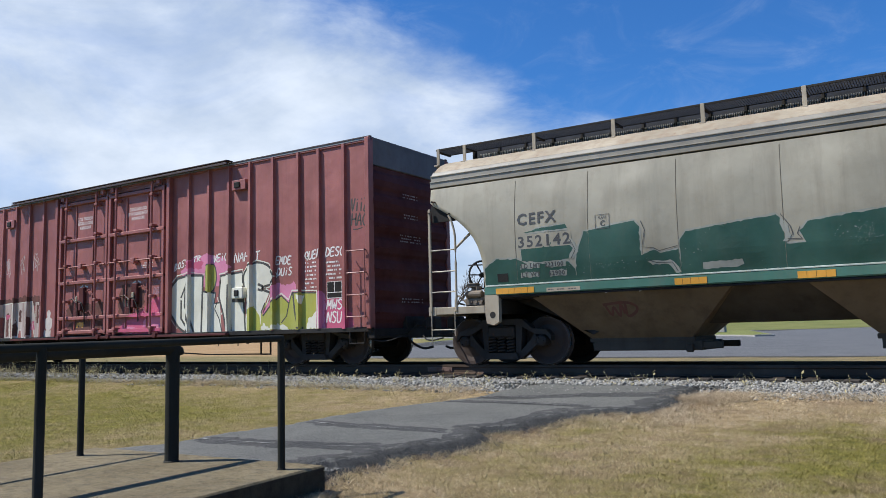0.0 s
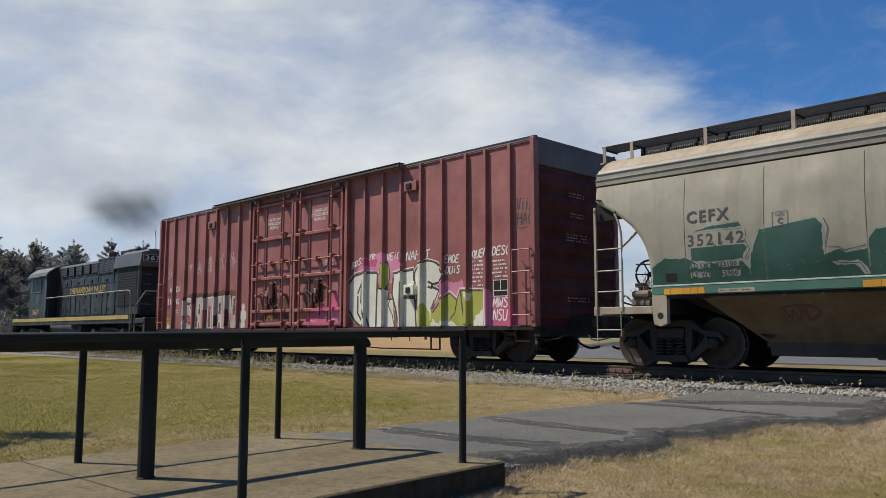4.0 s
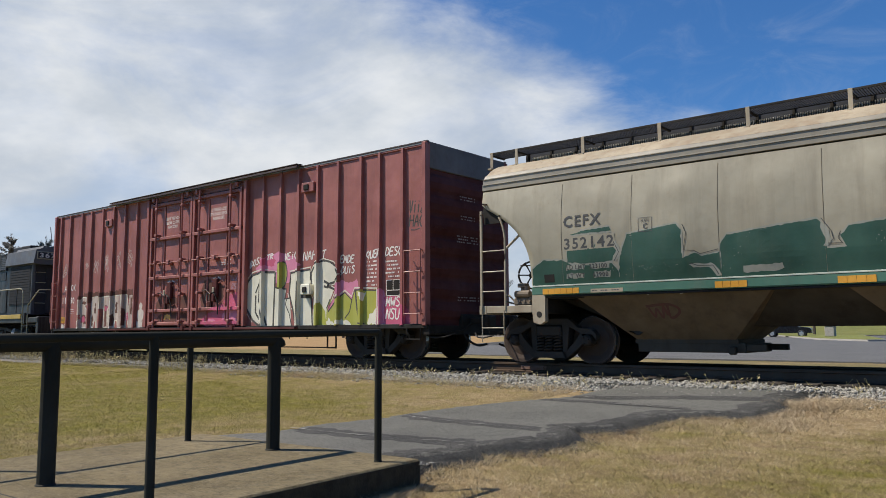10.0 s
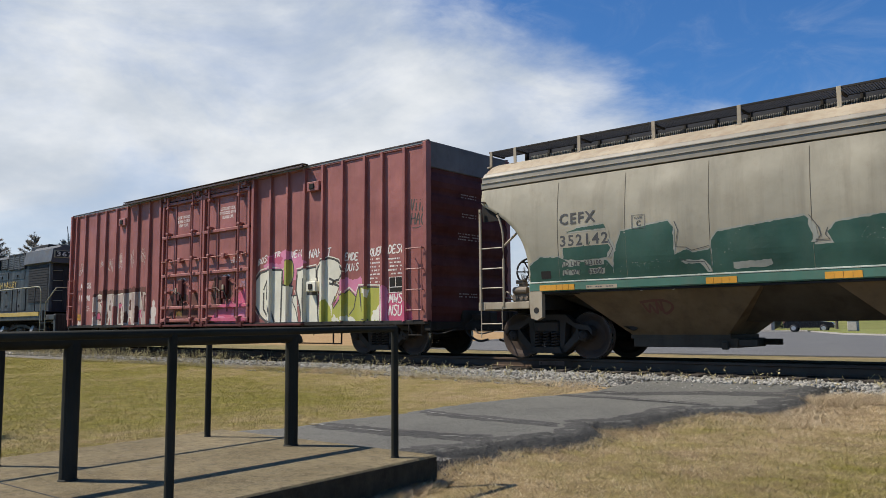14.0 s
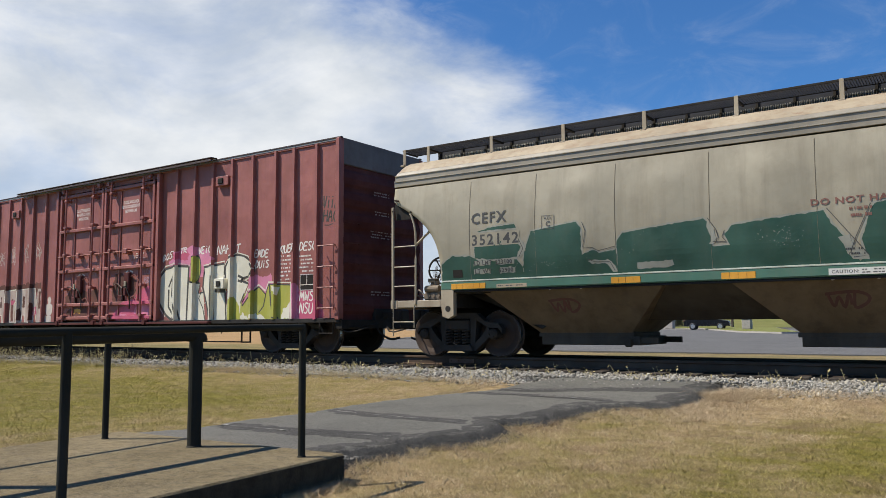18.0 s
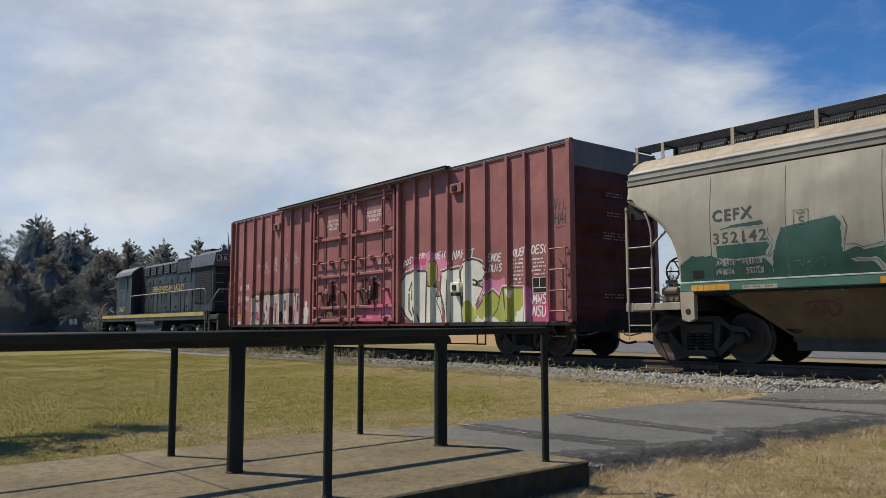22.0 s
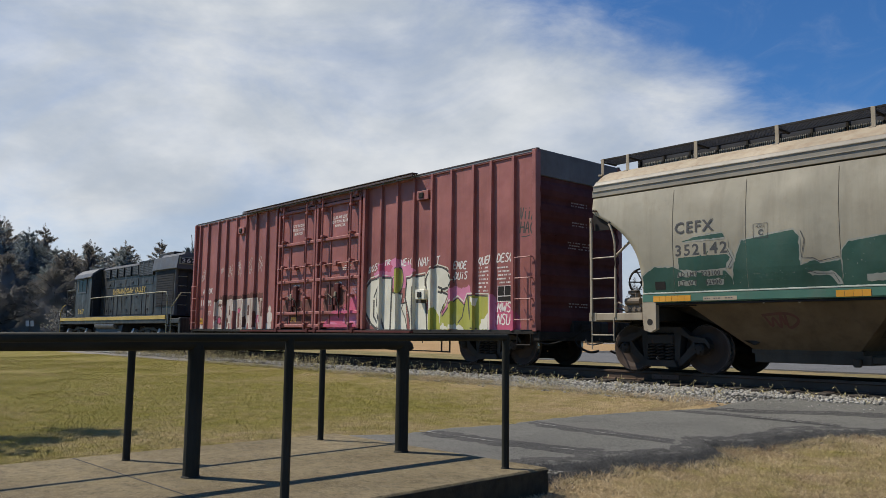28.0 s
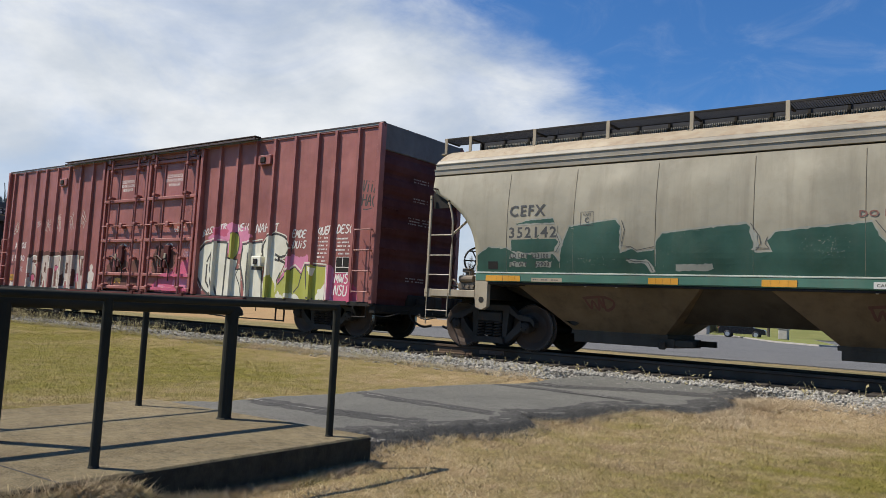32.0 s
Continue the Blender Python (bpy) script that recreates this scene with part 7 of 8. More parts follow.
    part("lettering", bm, LOCO_YELLOW, car, "row of worn yellow lettering along the hood")["kind"] = "stuff"
    # cab
    cab_line = [(-1.42, 1.36), (-1.42, 3.36), (-1.34, 3.52), (-1.05, 3.74), (-0.5, 3.90), (0.5, 3.90), (1.05, 3.74), (1.34, 3.52), (1.42, 3.36), (1.42, 1.36)]
    cab = part("cab", sweep(bmesh.new(), cab_line, -5.38, -2.95), LOCO, car, "black cab with an arched roof")
    roof_arc = [(-1.50, 3.38), (-1.40, 3.57), (-1.08, 3.80), (-0.5, 3.96), (0.5, 3.96), (1.08, 3.80), (1.40, 3.57), (1.50, 3.38), (1.46, 3.34), (1.36, 3.50), (1.05, 3.73), (0.5, 3.89), (-0.5, 3.89), (-1.05, 3.73), (-1.36, 3.50), (-1.46, 3.34)]
    part("cab_roof", sweep(bmesh.new(), roof_arc, -5.55, -2.86), LOCO_ROOF, cab, "dusty grey arched cab roof")
    for s in (-1, 1):
        window = part("cab_window", block(bmesh.new(), -4.95, -3.70, *sorted((s * 1.415, s * 1.432)), 2.66, 3.26, 0.01), CAB_GLASS, cab, "dark cab side window")
        for a, b, c, d in ((-5.01, -3.64, 3.26, 3.31), (-5.01, -3.64, 2.60, 2.66), (-5.01, -4.95, 2.66, 3.26), (-3.70, -3.64, 2.66, 3.26)):
            part("window_frame", block(bmesh.new(), a, b, *sorted((s * 1.42, s * 1.448)), c, d), STEP_CREAM if b - a < 0.1 and a < -4 else LOCO_ROOF, window)
        part("window_post", block(bmesh.new(), -4.40, -4.34, *sorted((s * 1.425, s * 1.442)), 2.66, 3.26), LOCO_ROOF, window)
        part("window_visor", block(bmesh.new(), -5.15, -3.55, *sorted((s * 1.42, s * 1.60)), 3.325, 3.355), LOCO_ROOF, cab)
        part("cab_door", block(bmesh.new(), -2.952, -2.925, *sorted((s * 0.98, s * 1.36)), 1.40, 3.25, 0.01), LOCO_DARK, cab)
    bm = letters("367", 0, 0, 0.27, 0.95)
    for v in bm.verts:
        v.co = (-4.85 + v.co.x, -1.425, 1.52 + v.co.z)
    part("cab_number", bm, LOCO_YELLOW, cab, "yellow cab number")
    part("number_frame", block(bmesh.new(), 6.60, 6.642, -0.95, 0.42, 3.50, 3.80, 0.01), LOCO_RAIL, car)
    part("number_board", block(bmesh.new(), 6.60, 6.65, -0.91, 0.38, 3.53, 3.77, 0.01), LOCO_DARK, car)
    bm = letters("367", 0, 0, 0.19, 0.62)
    for v in bm.verts:
        v.co = (6.655, -0.86 + v.co.x, 3.555 + v.co.z)
    part("board_number", bm, STRIPE_WHITE, car, "white number on the hood end")
    part("end_door", block(bmesh.new(), 6.335, 6.37, -0.45, 0.45, 1.40, 3.2, 0.02), LOCO, car)
    part("nose", sweep(bmesh.new(), [(-0.93, 1.36), (-0.93, 1.95), (-0.75, 2.06), (0.75, 2.06), (0.93, 1.95), (0.93, 1.36)], -6.95, -5.38), LOCO, car, "low black nose")
    # roof gear
    part("exhaust_stack", block(bmesh.new(), 2.70, 3.62, -0.26, 0.26, 3.9, 4.24, 0.03), LOCO_DARK, car)
    part("fan_housing", sweep(bmesh.new(), [(-0.62, 3.95), (-0.56, 4.05), (0.56, 4.05), (0.62, 3.95)], 3.9, 6.3), LOCO_ROOF, car)
    part("fan_cover", block(bmesh.new(), 4.05, 4.95, -0.50, 0.50, 4.04, 4.19, 0.03), LOCO_SOOT, car, "black fan cover on the roof")
    part("air_horn", bar(bmesh.new(), (0.4, -0.3, 3.98), (0.9, -0.3, 4.0), 0.05, 8), CHROME, car)
    part("aerial", tube(bmesh.new(), [(6.1, -0.2, 4.1), (6.08, -0.2, 4.5), (5.98, -0.2, 4.85)], 0.016, 6), LOCO_ROOF, car)
    # handrails and steps
    for s in (-1, 1):
        y = s * 1.42
        part("hand_rail", tube(bmesh.new(), [(-2.95, y, 2.30), (6.35, y, 2.33), (6.62, y, 2.30), (6.70, y, 2.16), (6.72, y, 1.0), (6.72, y, 0.5), (6.80, y, 0.42), (7.10, y, 0.42), (7.16, y, 0.5), (7.16, y, 1.68), (7.9, y * 0.95, 2.24), (7.98, y * 0.5, 2.26)], 0.024, 6), LOCO_RAIL, car, "slim worn cream handrail")
        for k in range(6):
            part("stanchion", bar(bmesh.new(), (-2.6 + 1.75 * k, y, 1.38), (-2.6 + 1.75 * k, y, 2.32), 0.018, 6), LOCO_DARK, car)
        part("end_rail", tube(bmesh.new(), [(7.98, y * 0.5, 2.26), (7.98, y * 0.5, 1.25)], 0.024, 6), LOCO_RAIL, car)
        part("end_rail", tube(bmesh.new(), [(-7.85, y, 0.45), (-7.85, y, 1.68), (-7.55, y, 1.95), (-7.0, y, 2.05)], 0.024, 6), LOCO_YELLOW, car, "yellow end handrail")
        part("nose_rail", tube(bmesh.new(), [(-6.8, y, 1.4), (-6.8, y, 2.80), (-5.45, y, 2.84)], 0.026, 6), LOCO_ROOF, car)
        part("rail_bracket", block(bmesh.new(), 6.9, 7.0, *sorted((s * 1.40, s * 1.46)), 1.0, 1.4), LOCO, car)
        for x in (6.95, -7.6):
            for k in range(4):
                part("step", block(bmesh.new(), x - 0.30, x + 0.30, *sorted((s * 1.15, s * 1.42)), 0.40 + 0.25 * k, 0.43 + 0.25 * k), LOCO_DARK, car)
    for z in (1.8, 2.2, 2.6, 3.0):
        part("end_grab", tube(bmesh.new(), [(6.34, -0.82, z), (6.44, -0.82, z), (6.44, -0.5, z), (6.34, -0.5, z)], 0.014, 6), LOCO_RAIL, car)
    part("pilot", block(bmesh.new(), 7.85, 8.05, -1.4, 1.4, 0.22, 1.25, 0.02), LOCO, car)
    part("pilot", block(bmesh.new(), -8.05, -7.85, -1.4, 1.4, 0.22, 1.25, 0.02), LOCO, car)
    part("fuel_tank", sweep(bmesh.new(), [(-1.2, 1.0), (-1.3, 0.5), (-1.1, 0.25), (1.1, 0.25), (1.3, 0.5), (1.2, 1.0)], -2.4, 1.2), LOCO_DARK, car)
    part("air_reservoir", bar(bmesh.new(), (-2.2, -1.25, 0.95), (0.5, -1.25, 0.95), 0.16, 14), LOCO_ROOF, car, "grey air reservoir")
    for c in (-5.45, 4.05):
        truck(car, c, 3.0)
        for k in (-1, 1):
            part("axle_cover", bar(bmesh.new(), (c + k * 1.5, -1.02, 0.62), (c + k * 1.5, -1.25, 0.70), 0.14, 12), GALVANISED, car, "pale axle box cover")
    for d in (-1, 1):
        coupler(car, d * 8.02, d, IRON)
    return car


LOCOMOTIVE = make_locomotive()

# ---- plants ----
def cards(rng, centres, size, droop, along=None):
    """Small leaf cards round the given centres, pointing along the given ways: arrays of corners and faces."""
    n = len(centres)
    d = rng.normal(size=(n, 3))
    d[:, 2] -= droop
    if along is not None:
        d = d * 0.55 + along
    d /= np.linalg.norm(d, axis=1, keepdims=True)
    e = np.cross(d, rng.normal(size=(n, 3)))
    e /= np.linalg.norm(e, axis=1, keepdims=True)
    s = (size * rng.uniform(0.5, 1.4, n))[:, None]
    a = centres - e * s * 0.20
    b = centres + e * s * 0.20
    c = centres + d * s * 1.25 + e * s * 0.12
    v = np.stack([a, b, c], 1).reshape(-1, 3)
    return v, np.arange(3 * n).reshape(-1, 3)


def cedar(x, y, height, width, seed, material, label, lean=0.0, limbs=130):
    """A cedar: a tapered trunk, limbs that sweep up, and sprays of needles along them that thin out to a ragged spire."""
    rng = np.random.default_rng(seed)
    tree = thing("cedar_tree", x, y, 0.15, label, "tree", "trees beyond the track")
    bm = bmesh.new()
    tube(bm, [(0, 0, -0.1), (0.05, 0.03, height * 0.3), (lean * 0.5, 0, height * 0.6), (lean, 0, height * 0.98)], 0.05 + 0.011 * height, 8)
    for v in bm.verts:
        v.co.x, v.co.y = v.co.x * (1 - 0.9 * v.co.z / height) + lean * v.co.z / height * 0.9, v.co.y * (1 - 0.9 * v.co.z / height)
    pts, ways = [], []
    for k in range(limbs):
        t = 0.04 + 0.95 * (k + rng.uniform(0, 1)) / limbs
        a = rng.uniform(0, 2 * np.pi)
        body = min(1.0, (1.03 - t) / 0.85) ** 0.9 * (0.8 + 0.2 * min(1, t / 0.15))
        reach = width * body * rng.uniform(0.35, 1.12) + 0.12
        base = np.array([lean * t, 0, height * t])
        tip = base + np.array([reach * np.cos(a), reach * np.sin(a), reach * (rng.uniform(0.15, 0.5) + 0.55 * max(0.0, t - 0.55)) + 0.02 * height * t * rng.uniform(0, 1)])
        if k % 2 == 0:
            bar(bm, tuple(base), tuple(tip), 0.010 + 0.012 * (1 - t), 5)
        n = int(50 + 210 * min(1.0, reach / width))
        u = 1.04 - 0.74 * rng.uniform(0, 1, n) ** 1.25
        loose = (0.03 + 0.05 * reach * (1.15 - u) + 0.06 * width * (1 - t) ** 1.5)[:, None]
        pts.append(base + (tip - base) * u[:, None] + rng.normal(size=(n, 3)) * loose)
        ways.append(np.tile((tip - base) / np.linalg.norm(tip - base), (n, 1)))
    part("trunk", bm, BARK, tree)
    spike = np.stack([lean + rng.normal(size=70) * 0.05, rng.normal(size=70) * 0.05, height * rng.uniform(0.92, 1.06, 70)], 1)
    v, f = cards(rng, np.concatenate(pts + [spike]), 0.09 + 0.006 * height, 0.0, np.concatenate(ways + [np.tile((0.0, 0.0, 1.0), (70, 1))]))
    # the dense inner growth: a lumpy cone that fills the crown
    rings, seg, core = 30, 30, []
    for j in range(rings):
        t = 0.02 + 0.90 * j / (rings - 1)
        for k in range(seg):
            a = 2 * math.pi * k / seg
            r = width * min(1.0, (1.0 - t) / 0.92) ** 1.1 * (0.72 + 0.40 * noise.noise((1.6 * math.cos(a) + seed, 1.6 * math.sin(a), 7.0 * t)) + 0.26 * noise.noise((5.0 * math.cos(a) + seed, 5.0 * math.sin(a), 21.0 * t)))
            core.append((lean * t + r * math.cos(a), r * math.sin(a), height * t + 0.25 * noise.noise((a, t * 9.0, seed))))
    quads = [(j * seg + k, j * seg + (k + 1) % seg, (j + 1) * seg + (k + 1) % seg, (j + 1) * seg + k) for j in range(rings - 1) for k in range(seg)]
    inner = [tri for q in quads for tri in ((q[0], q[1], q[2]), (q[0], q[2], q[3]))]
    f = np.concatenate([f, np.asarray(inner) + len(v)])
    v = np.concatenate([v, np.asarray(core)])
    fill("crown", v, f, material, tree, "dense dark needles with ragged tips")
    return tree


def branches(bm, p, d, length, r, depth, rng):
    q = p + d * length
    bar(bm, p, q, r, 4 if depth < 2 else 5)
    if depth == 0:
        return
    for k in range(rng.choice((2, 3, 3))):
        e = (d + Vector((rng.gauss(0, 0.45), rng.gauss(0, 0.45), rng.gauss(0.12, 0.25)))).normalized()
        branches(bm, p + d * length * rng.uniform(0.55, 1.0), e, length * rng.uniform(0.55, 0.8), r * 0.6, depth - 1, rng)


def bare_tree(x, y, height, seed):
    rng = random.Random(seed)
    tree = thing("bare_tree", x, y, 0.1, "leafless grey deciduous tree on the far field", "tree", "bare trees")
    bm = bmesh.new()
    bar(bm, (0, 0, -0.1), (0, 0, height * 0.3), 0.02 * height, 6)
    part("trunk", bm, BARK, tree)
    bm = bmesh.new()
    branches(bm, Vector((0, 0, height * 0.28)), Vector((0.05, 0, 1)).normalized(), height * 0.3, 0.014 * height, 5, rng)
    part("crown", bm, BARK, tree, "fine bare branches")


def make_trees():
    rng = random.Random(8)
    dark, bronze = "dark green cedar tree with a ragged pointed top", "bronze-tinged cedar tree at the edge of the thicket"
    places = []
    for k in range(26):
        t = k / 25
        places.append((-100 + 47 * t + rng.uniform(-1.2, 1.2), 19.4 + 8.0 * t + rng.uniform(-1.0, 2.0), None))
    for k, (x, y, h) in enumerate(places):
        d = math.hypot(x, y)
        up = math.tan(radians(6.3 - 1.5 * (k / 25) + rng.uniform(-0.7, 0.8)))
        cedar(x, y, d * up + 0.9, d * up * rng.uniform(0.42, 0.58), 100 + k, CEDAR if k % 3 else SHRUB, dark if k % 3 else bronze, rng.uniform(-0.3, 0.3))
    for k, (x, y, up, w, mat) in enumerate(((-86, 16.2, 6.3, 0.46, CEDAR), (-84, 12.6, 7.1, 0.52, CEDAR), (-88, 9.6, 6.4, 0.46, CEDAR), (-80, 18.4, 5.2, 0.50, SHRUB), (-85, 6.0, 6.6, 0.44, CEDAR),
                                            (-78, 12.8, 4.8, 0.62, SHRUB), (-75, 16.0, 4.0, 0.66, SHRUB), (-76, 9.6, 4.3, 0.62, SHRUB), (-74, 19.4, 3.5, 0.62, SHRUB), (-79, 21.0, 4.0, 0.5, CEDAR))):
        h = math.hypot(x, y) * math.tan(radians(up)) + 0.9
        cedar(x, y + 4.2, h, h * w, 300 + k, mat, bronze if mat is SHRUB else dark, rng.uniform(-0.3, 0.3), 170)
    for k, (x, y, h) in enumerate(((-38, 76, 8.5), (-42, 82, 9.5), (-46, 74, 8), (-52, 88, 9), (-33, 84, 8), (-57, 80, 8), (-62, 74, 8.5), (-28, 110, 9), (-70, 66, 8))):
        bare_tree(x, y, h, 40 + k)
    for k in range(8):
        x, y = -120 + 10 * k + rng.uniform(-3, 3), 128 + rng.uniform(-6, 8)
        cedar(x, y, rng.uniform(4.5, 7.5), 2.6, 500 + k, SHRUB if k % 3 else CEDAR, "distant hedge tree along the horizon", 0.0, 40)


make_trees()


def make_grass():
    """Single blades over the near lawn, longer along the slab and the path."""
    rng = np.random.default_rng(3)
    n = 700000
    x, y = 3.2 - 40 * rng.uniform(0, 1, n) ** 1.6, 0.8 + 11.3 * rng.uniform(0, 1, n) ** 1.25
    keep = ~((x > -6.6 - 0.07 * (y - 4.4)) & (x < -3.90 - 0.07 * (y - 4.53)) & (y < 4.53 + 0.07 * (x + 3.9))) & ~((x > PATH_L + 0.05) & (x < np.interp(y, *LOBES) + 0.02) & (y > 4.4)) & (np.hypot(x, y) > 2.2)
    x, y = x[keep], y[keep]
    ring = 5000
    ex = np.concatenate([rng.normal(-3.87, 0.05, ring), rng.normal(-6.56, 0.06, ring // 2), rng.normal(0.08, 0.08, ring), rng.normal(PATH_L - 0.02, 0.08, ring)])
    ey = np.concatenate([rng.uniform(1, 4.5, ring), rng.uniform(0.5, 4.5, ring // 2), rng.uniform(4.6, 12.2, ring), rng.uniform(4.6, 11.8, ring)])
    ex[:ring + ring // 2] -= 0.07 * (ey[:ring + ring // 2] - 4.5)
    foot = slice(ring + ring // 2, 2 * ring + ring // 2)
    ex[foot] += np.interp(ey[foot], *LOBES)
    tuft = 30
    tx, ty = rng.uniform(-3.9, -2.5, tuft), rng.uniform(8.4, 10.3, tuft)
    tx = np.maximum(tx, np.interp(ty, *LOBES) + 0.12)
    ex = np.concatenate([ex, (tx[:, None] + rng.normal(0, 0.12, (tuft, 130))).ravel()])
    ey = np.concatenate([ey, (ty[:, None] + rng.normal(0, 0.12, (tuft, 130))).ravel()])
    mound = 22
    mx, my = rng.uniform(-3.25, -2.35, mound), rng.uniform(10.7, 11.9, mound)
    ex = np.concatenate([ex, (mx[:, None] + rng.normal(0, 0.10, (mound, 220))).ravel()])
    ey = np.concatenate([ey, (my[:, None] + rng.normal(0, 0.10, (mound, 220))).ravel()])
    tall = np.concatenate([rng.uniform(0.010, 0.036, len(x)), rng.uniform(0.02, 0.07, len(ex) - mound * 220), rng.uniform(0.04, 0.13, mound * 220), rng.uniform(0.04, 0.16, 30000) * rng.uniform(0.5, 1.0, 30000)])
    fx = 3.0 - 30 * rng.uniform(0, 1, 30000) ** 1.3
    fy = rng.normal(11.78, 0.20, 30000) + np.where(fx < -11, 0.25, 0.0)
    path_gap = (fx > PATH_L) & (fx < -2.9)
    fx[path_gap] -= 9.0
    ex, ey = np.concatenate([ex, fx]), np.concatenate([ey, fy])
    x, y = np.concatenate([x, ex]), np.concatenate([y, ey])
    z = np.array([rise(a, b) for a, b in zip(x, y)]) - 0.004
    a = rng.uniform(0, 2 * np.pi, len(x))
    w = rng.uniform(0.0018, 0.0046, len(x))
    lean = rng.normal(0, 1.1, (len(x), 2)) * tall[:, None]
    base = np.stack([x, y, z], 1)
    side_way = np.stack([np.cos(a) * w, np.sin(a) * w, np.zeros(len(x))], 1)
    tip = base + np.stack([lean[:, 0], lean[:, 1], tall], 1)
    v = np.stack([base - side_way, base + side_way, tip], 1).reshape(-1, 3)
    tagged(fill("grass", v, np.arange(len(v)).reshape(-1, 3), BLADES), "short straw and green blades of mown grass", "grass", kind="stuff")


make_grass()


def make_weeds():
    """Dry stalks along the ballast's edge."""
    rng = random.Random(17)
    bm = bmesh.new()
    for k in range(1500):
        x = rng.uniform(-36, -19.0) if k < 1050 else rng.uniform(-20, -10) if k < 1280 else rng.uniform(-11, 3.5)
        y = rng.gauss(12.45, 0.32)
        h = rng.uniform(0.10, 0.36) if x < -19 else rng.uniform(0.08, 0.30) if x < -11.5 else rng.uniform(0.06, 0.2)
        z = max(bed_height(y, x), rise(x, y))
        p = Vector((x, y, z))
        q = p + Vector((rng.gauss(0, 0.10), rng.gauss(0, 0.10), h))
        bar(bm, p, q, 0.003, 3)
        for j in range(rng.randrange(2, 6)):
            c = p + (q - p) * rng.uniform(0.5, 1.05)
            e = Vector((rng.gauss(0, 0.018), rng.gauss(0, 0.018), rng.gauss(0.012, 0.016)))
            o = Vector((-e.y, e.x, 0.006)) * 0.4
            bm.faces.new([bm.verts.new(v) for v in (c, c + e + o, c + e * 1.7, c + e - o)])
    tagged(part("dry_weeds", bm, WEED), "dry straw-coloured weeds along the ballast edge", "weeds", kind="stuff")


make_weeds()

# ---- beyond the lot ----
def parked_car():
    car = thing("parked_car", -21.8, 76.6, 0.467, "black sport utility car parked across the lot", "car")
    car.matrix_basis = pose(-21.8, 76.6, 0.467, 0, 0, 9) @ Matrix.Scale(0.88, 4)
    paint = plain("car_black_paint", (0.012, 0.012, 0.014), 0.25, 0.2, 0.1)
    line = [(-2.35, 0.42), (-2.38, 0.85), (-2.2, 1.02), (-1.95, 1.62), (-1.7, 1.74), (0.35, 1.76), (0.75, 1.6), (1.15, 1.10), (2.15, 0.98), (2.36, 0.82), (2.38, 0.42)]
    part("body", prism(bmesh.new(), line, -0.9, 0.9), paint, car)
    part("side_window", prism(bmesh.new(), [(-1.85, 1.12), (-1.72, 1.58), (0.3, 1.62), (0.95, 1.12)], -0.915, 0.915), GLASS, car)
    for x in (-1.42, 1.42):
        for s in (-1, 1):
            tyre = part("wheel", lathe([(0.12, s * 0.93), (0.30, s * 0.94), (0.37, s * 0.90), (0.37, s * 0.70), (0.2, s * 0.7)], 20), LOCO_DARK, car)
            tyre.location = (x, 0, 0.37)
            part("rim", lathe([(0.03, s * 0.955), (0.22, s * 0.95), (0.23, s * 0.93), (0.05, s * 0.92)], 14), CHROME, tyre, "silver rim")
    part("tail_light", block(bmesh.new(), -2.39, -2.30, -0.85, -0.6, 0.85, 1.1), LETTER_RED, car)
    part("head_light", block(bmesh.new(), 2.28, 2.385, -0.85, -0.55, 0.72, 0.88), CHROME, car)


def utility_box(x, y, z, w, h, label):
    box_thing = thing("utility_box", x, y, z, label, "utility box")
    part("cabinet", block(bmesh.new(), -w / 2, w / 2, -w / 2, w / 2, 0.0, h, 0.04), KERB, box_thing)
    part("lid", block(bmesh.new(), -w / 2 - 0.04, w / 2 + 0.04, -w / 2 - 0.04, w / 2 + 0.04, h, h + 0.06, 0.02), GALVANISED, box_thing)


parked_car()
utility_box(-17.2, 72.6, 0.57, 0.75, 0.85, "pale utility cabinet beside the lot")
utility_box(-26.6, 80.0, 0.575, 0.9, 0.8, "pale utility cabinet beside the lot")


def small_sign(x, y):
    sign = thing("track_sign", x, y, 0.15, "pair of small pale sign plates on a post", "sign")
    part("post", bar(bmesh.new(), (0, 0, 0), (0, 0, 1.7), 0.03, 8), BARK, sign)
    for k in (-0.15, 0.15):
        plate = part("plate", block(bmesh.new(), -0.015, 0.015, -0.11, 0.11, -0.2, 0.2, 0.004), STRIPE_WHITE, sign)
        plate.matrix_basis = pose(0.03, k, 1.50, 8, 0, 0)


small_sign(-62.0, 15.2)


def blossom_shrub(x, y, seed):
    """A thin shrub with small pale blossoms along its arching stems."""
    shrub = thing("blossom_shrub", x, y, 0.15, "thin shrub with small pale blossoms beside the track", "shrub")
    rng = np.random.default_rng(seed)
    bm, pts, green = bmesh.new(), [], []
    for k in range(46):
        a, far, tall = rng.uniform(0, 6.283), rng.uniform(0.3, 1.25), rng.uniform(1.3, 3.0)
        tip = np.array([far * math.cos(a), far * math.sin(a), tall - 0.5 * far])
        mid = tip * np.array([0.45, 0.45, 0.75])
        tube(bm, [(0, 0, -0.05), tuple(mid), tuple(tip)], 0.012, 4)
        u = rng.uniform(0, 1, (26, 1))
        pts.append(mid + (tip - mid) * u[:5] + rng.normal(size=(5, 3)) * 0.05)
        green.append(mid * 0.6 + (tip - mid * 0.6) * u + rng.normal(size=(26, 3)) * 0.10)
    part("stem", bm, BARK, shrub)
    v, f = cards(rng, np.concatenate(pts), 0.13, 0.0)
    fill("blossom", v, f, BLOSSOM, shrub, "pale blossoms")
    v, f = cards(rng, np.concatenate(green), 0.17, 0.0)
    fill("foliage", v, f, SHRUB, shrub)


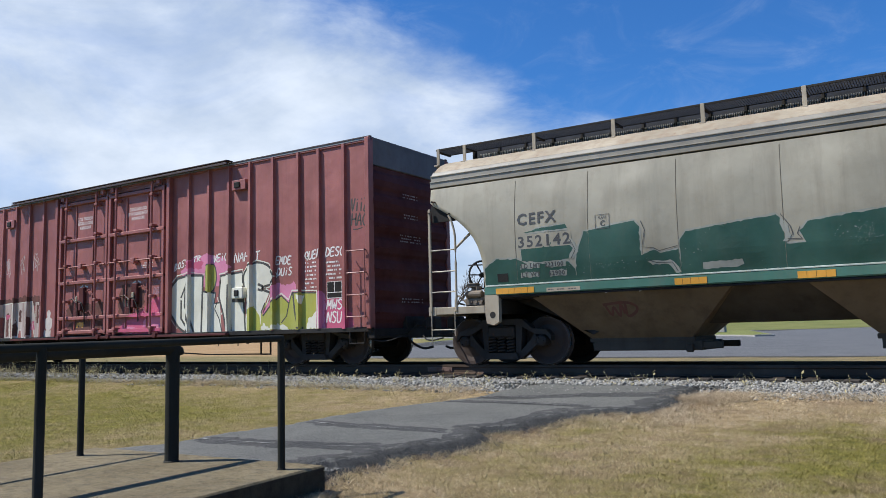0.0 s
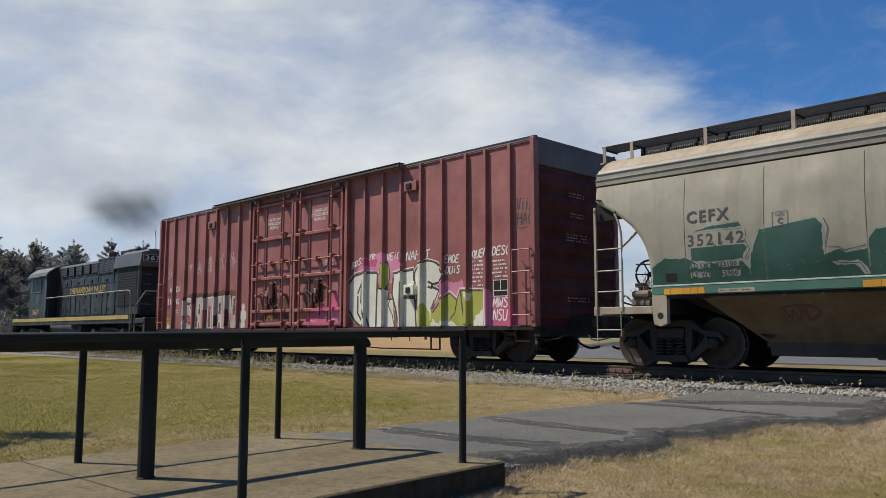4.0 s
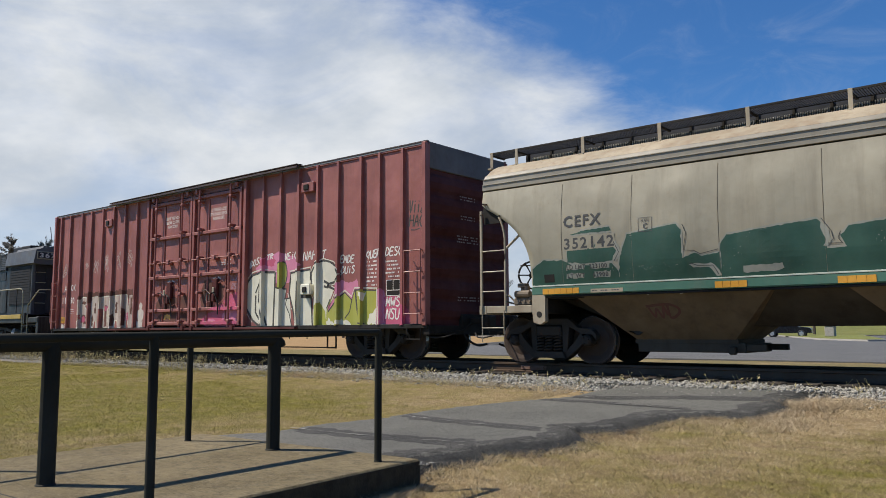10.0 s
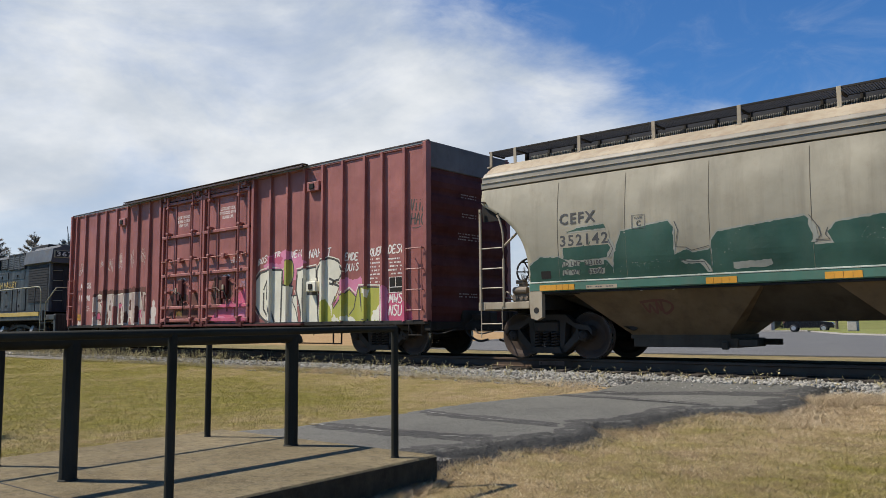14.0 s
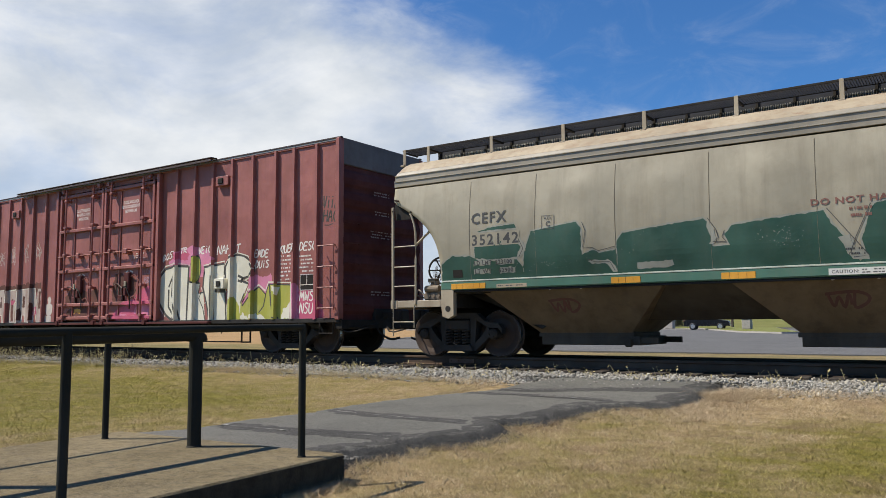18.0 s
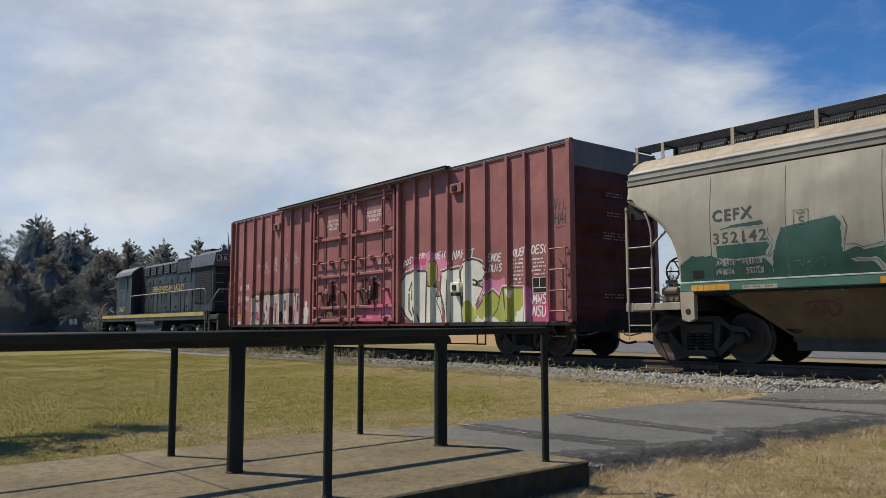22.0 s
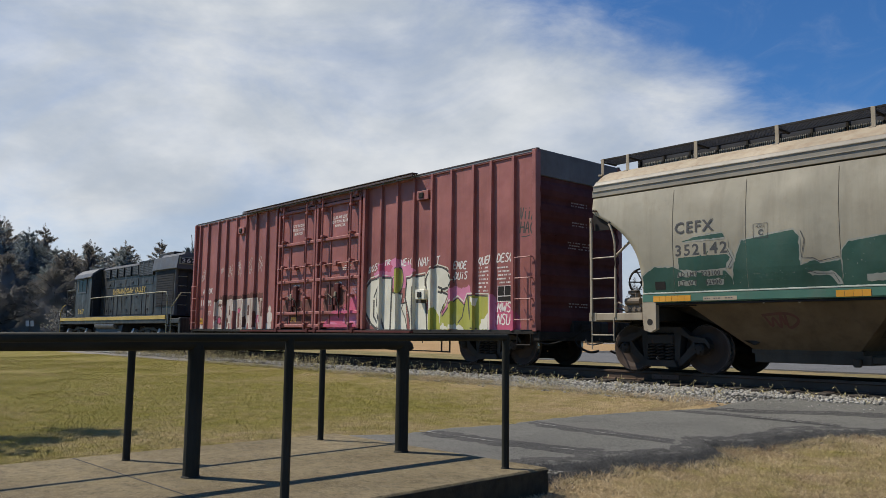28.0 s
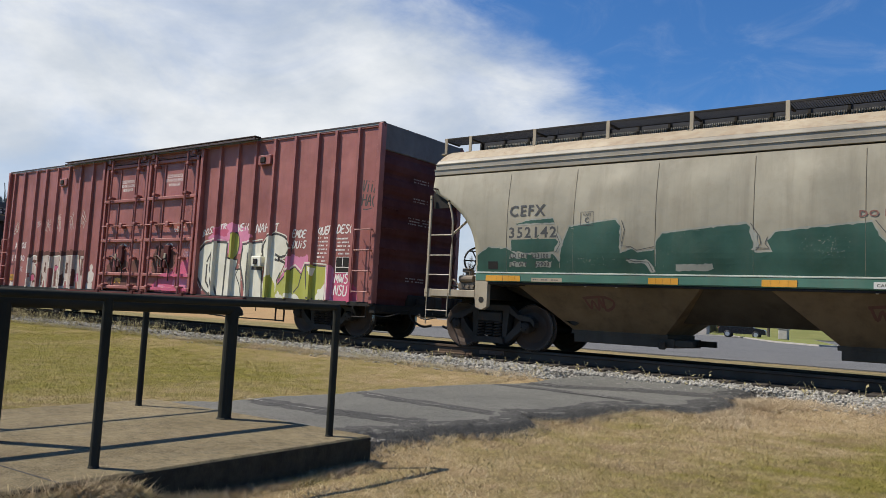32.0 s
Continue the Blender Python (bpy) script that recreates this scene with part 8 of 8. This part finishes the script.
blossom_shrub(-60.0, 16.6, 9)


def hedge(x0, x1, y, height, seed):
    """A clipped evergreen hedge along the far pavement."""
    rng = np.random.default_rng(seed)
    n = int((x1 - x0) * 620)
    x = rng.uniform(x0, x1, n)
    top = height * (0.8 + 0.25 * np.sin(x * 0.9 + seed) * np.sin(x * 0.37) + 0.12 * np.sin(x * 2.3))
    c = np.stack([x, y + rng.uniform(-0.9, 0.9, n), 0.2 + lot_rise(y) + top * rng.uniform(0, 1, n) ** 0.7], 1)
    v, f = cards(rng, c, 0.32, -0.3)
    ob = thing("hedge", 0, 0, 0, "dark evergreen hedge beyond the lot", "hedge", "hedges beyond the lot")
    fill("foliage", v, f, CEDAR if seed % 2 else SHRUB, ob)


for k, (xa, xb, ya, tall) in enumerate(((-70, -52, 88, 1.4), (-52, -42, 92, 1.8), (-42, -29, 86, 1.5), (-62, -34, 112, 4.2))):
    hedge(xa, xb, ya, tall, k)


def lawn_tree(x, y):
    """A small leafy tree beside the slab, unseen, added to shade the lawn."""
    tree = thing("lawn_tree", x, y, 0.0, "small leafy tree on the lawn, unseen, added for its shadow", "tree")
    bm = bmesh.new()
    bar(bm, (0, 0, -0.05), (0, 0, 2.2), 0.07, 8)
    rng = np.random.default_rng(77)
    tips = []
    for k in range(30):
        spread = rng.normal(size=3)
        tip = np.array([0.47, -0.14, 2.8]) + spread * np.array([0.34, 0.26, 0.22])
        if k % 4 == 0:
            tip = np.array([-1.45, 0.60, 4.5]) + spread * np.array([0.22, 0.10, 0.10])
        elif k % 9 == 1:
            tip = np.array([-0.6, 0.25, 3.7]) + spread * 0.08
        bar(bm, (0, 0, 2.1), tuple(tip), 0.014, 5)
        tips.append(tip + rng.normal(size=(80, 3)) * 0.13)
    part("trunk", bm, BARK, tree)
    v, f = cards(rng, np.concatenate(tips), 0.12, 0.0)
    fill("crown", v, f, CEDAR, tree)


lawn_tree(-10.8, 0.6)

# ---- smoke from the stack ----
SMOKE_PUFFS = []


def make_smoke():
    smoke = thing("exhaust_smoke", 0, 0, 0, "thin dark puff of diesel smoke from the stack", "smoke")
    for k in range(7):
        bm = bmesh.new()
        bmesh.ops.create_grid(bm, x_segments=16, y_segments=16, size=1.55)
        for v in bm.verts:
            v.co.z = 0.10 * noise.noise((v.co.x * 1.5, v.co.y * 1.5, 0.0)) - 0.05 * v.co.xy.length_squared
        bmesh.ops.rotate(bm, verts=bm.verts, matrix=Euler((radians(90), 0, radians(72))).to_matrix())
        puff = part("puff", bm, SMOKE, smoke, smooth=True)
        far, turn = 1.30 * math.sqrt((k + 0.3) / 7), 2.39996 * k
        SMOKE_PUFFS.append((puff, Vector((far * math.cos(turn) * 1.1, 0.5 * k - 1.5, far * math.sin(turn) * 0.9)), 0.9 * k / 7))


make_smoke()
make_track()


def motions():
    """The train rolls back a metre and a half and stops; its wheels turn with it; smoke rises once."""
    roll = TRAIN + [(32.0, -1.5)]
    for car, x in ((BOXCAR, BOX_X), (HOPPER, HOP_X), (LOCOMOTIVE, LOCO_X)):
        walk(car, [(t, pose(x + s, TRACK_Y, RAIL_Z)) for t, s in roll])
    for axle, x in WHEELSETS:
        walk(axle, [(t, pose(x, 0, R_WHEEL, 0, math.degrees(s / R_WHEEL), 0)) for t, s in roll])
    for puff, d, late in SMOKE_PUFFS:
        start = Vector((LOCO_X + 2.28, TRACK_Y, RAIL_Z + 3.3))
        rows = [(0.0, start), (2.7 + late, start)]
        for t, p, spread in ((3.5, (-33.0, 14.3, 5.4), 0.26), (4.4, (-40.0, 14.3, 8.0), 0.6), (5.5, (-48.7, 14.3, 11.4), 1.05), (6.0, (-54.5, 14.3, 14.0), 1.35), (7.0, (-76.0, 14.3, 22.0), 1.9), (10, (-120, 14.3, 45), 4.0), (32, (-190, 14.3, 160), 14.0)):
            rows.append((t + late * 0.4, Vector(p) + d * spread))
        rows[-1] = (32.0, rows[-1][1])
        walk(puff, [(t, Matrix.Translation(p)) for t, p in rows])


TRAIN = [(0.0, 0.000), (0.5, -0.059), (1.0, -0.111), (1.5, -0.150), (2.0, -0.182), (2.5, -0.214), (3.0, -0.243), (3.5, -0.270),
         (5.5, -0.446), (6.0, -0.527), (6.5, -0.610), (7.0, -0.697), (7.5, -0.780), (8.0, -0.850), (8.5, -0.909), (9.0, -0.958), (10.0,
         -1.046), (10.5, -1.095), (11.0, -1.151), (11.5, -1.214), (12.0, -1.281), (12.5, -1.353), (13.0, -1.425), (14.0, -1.515), (14.5,
         -1.500)]
motions()
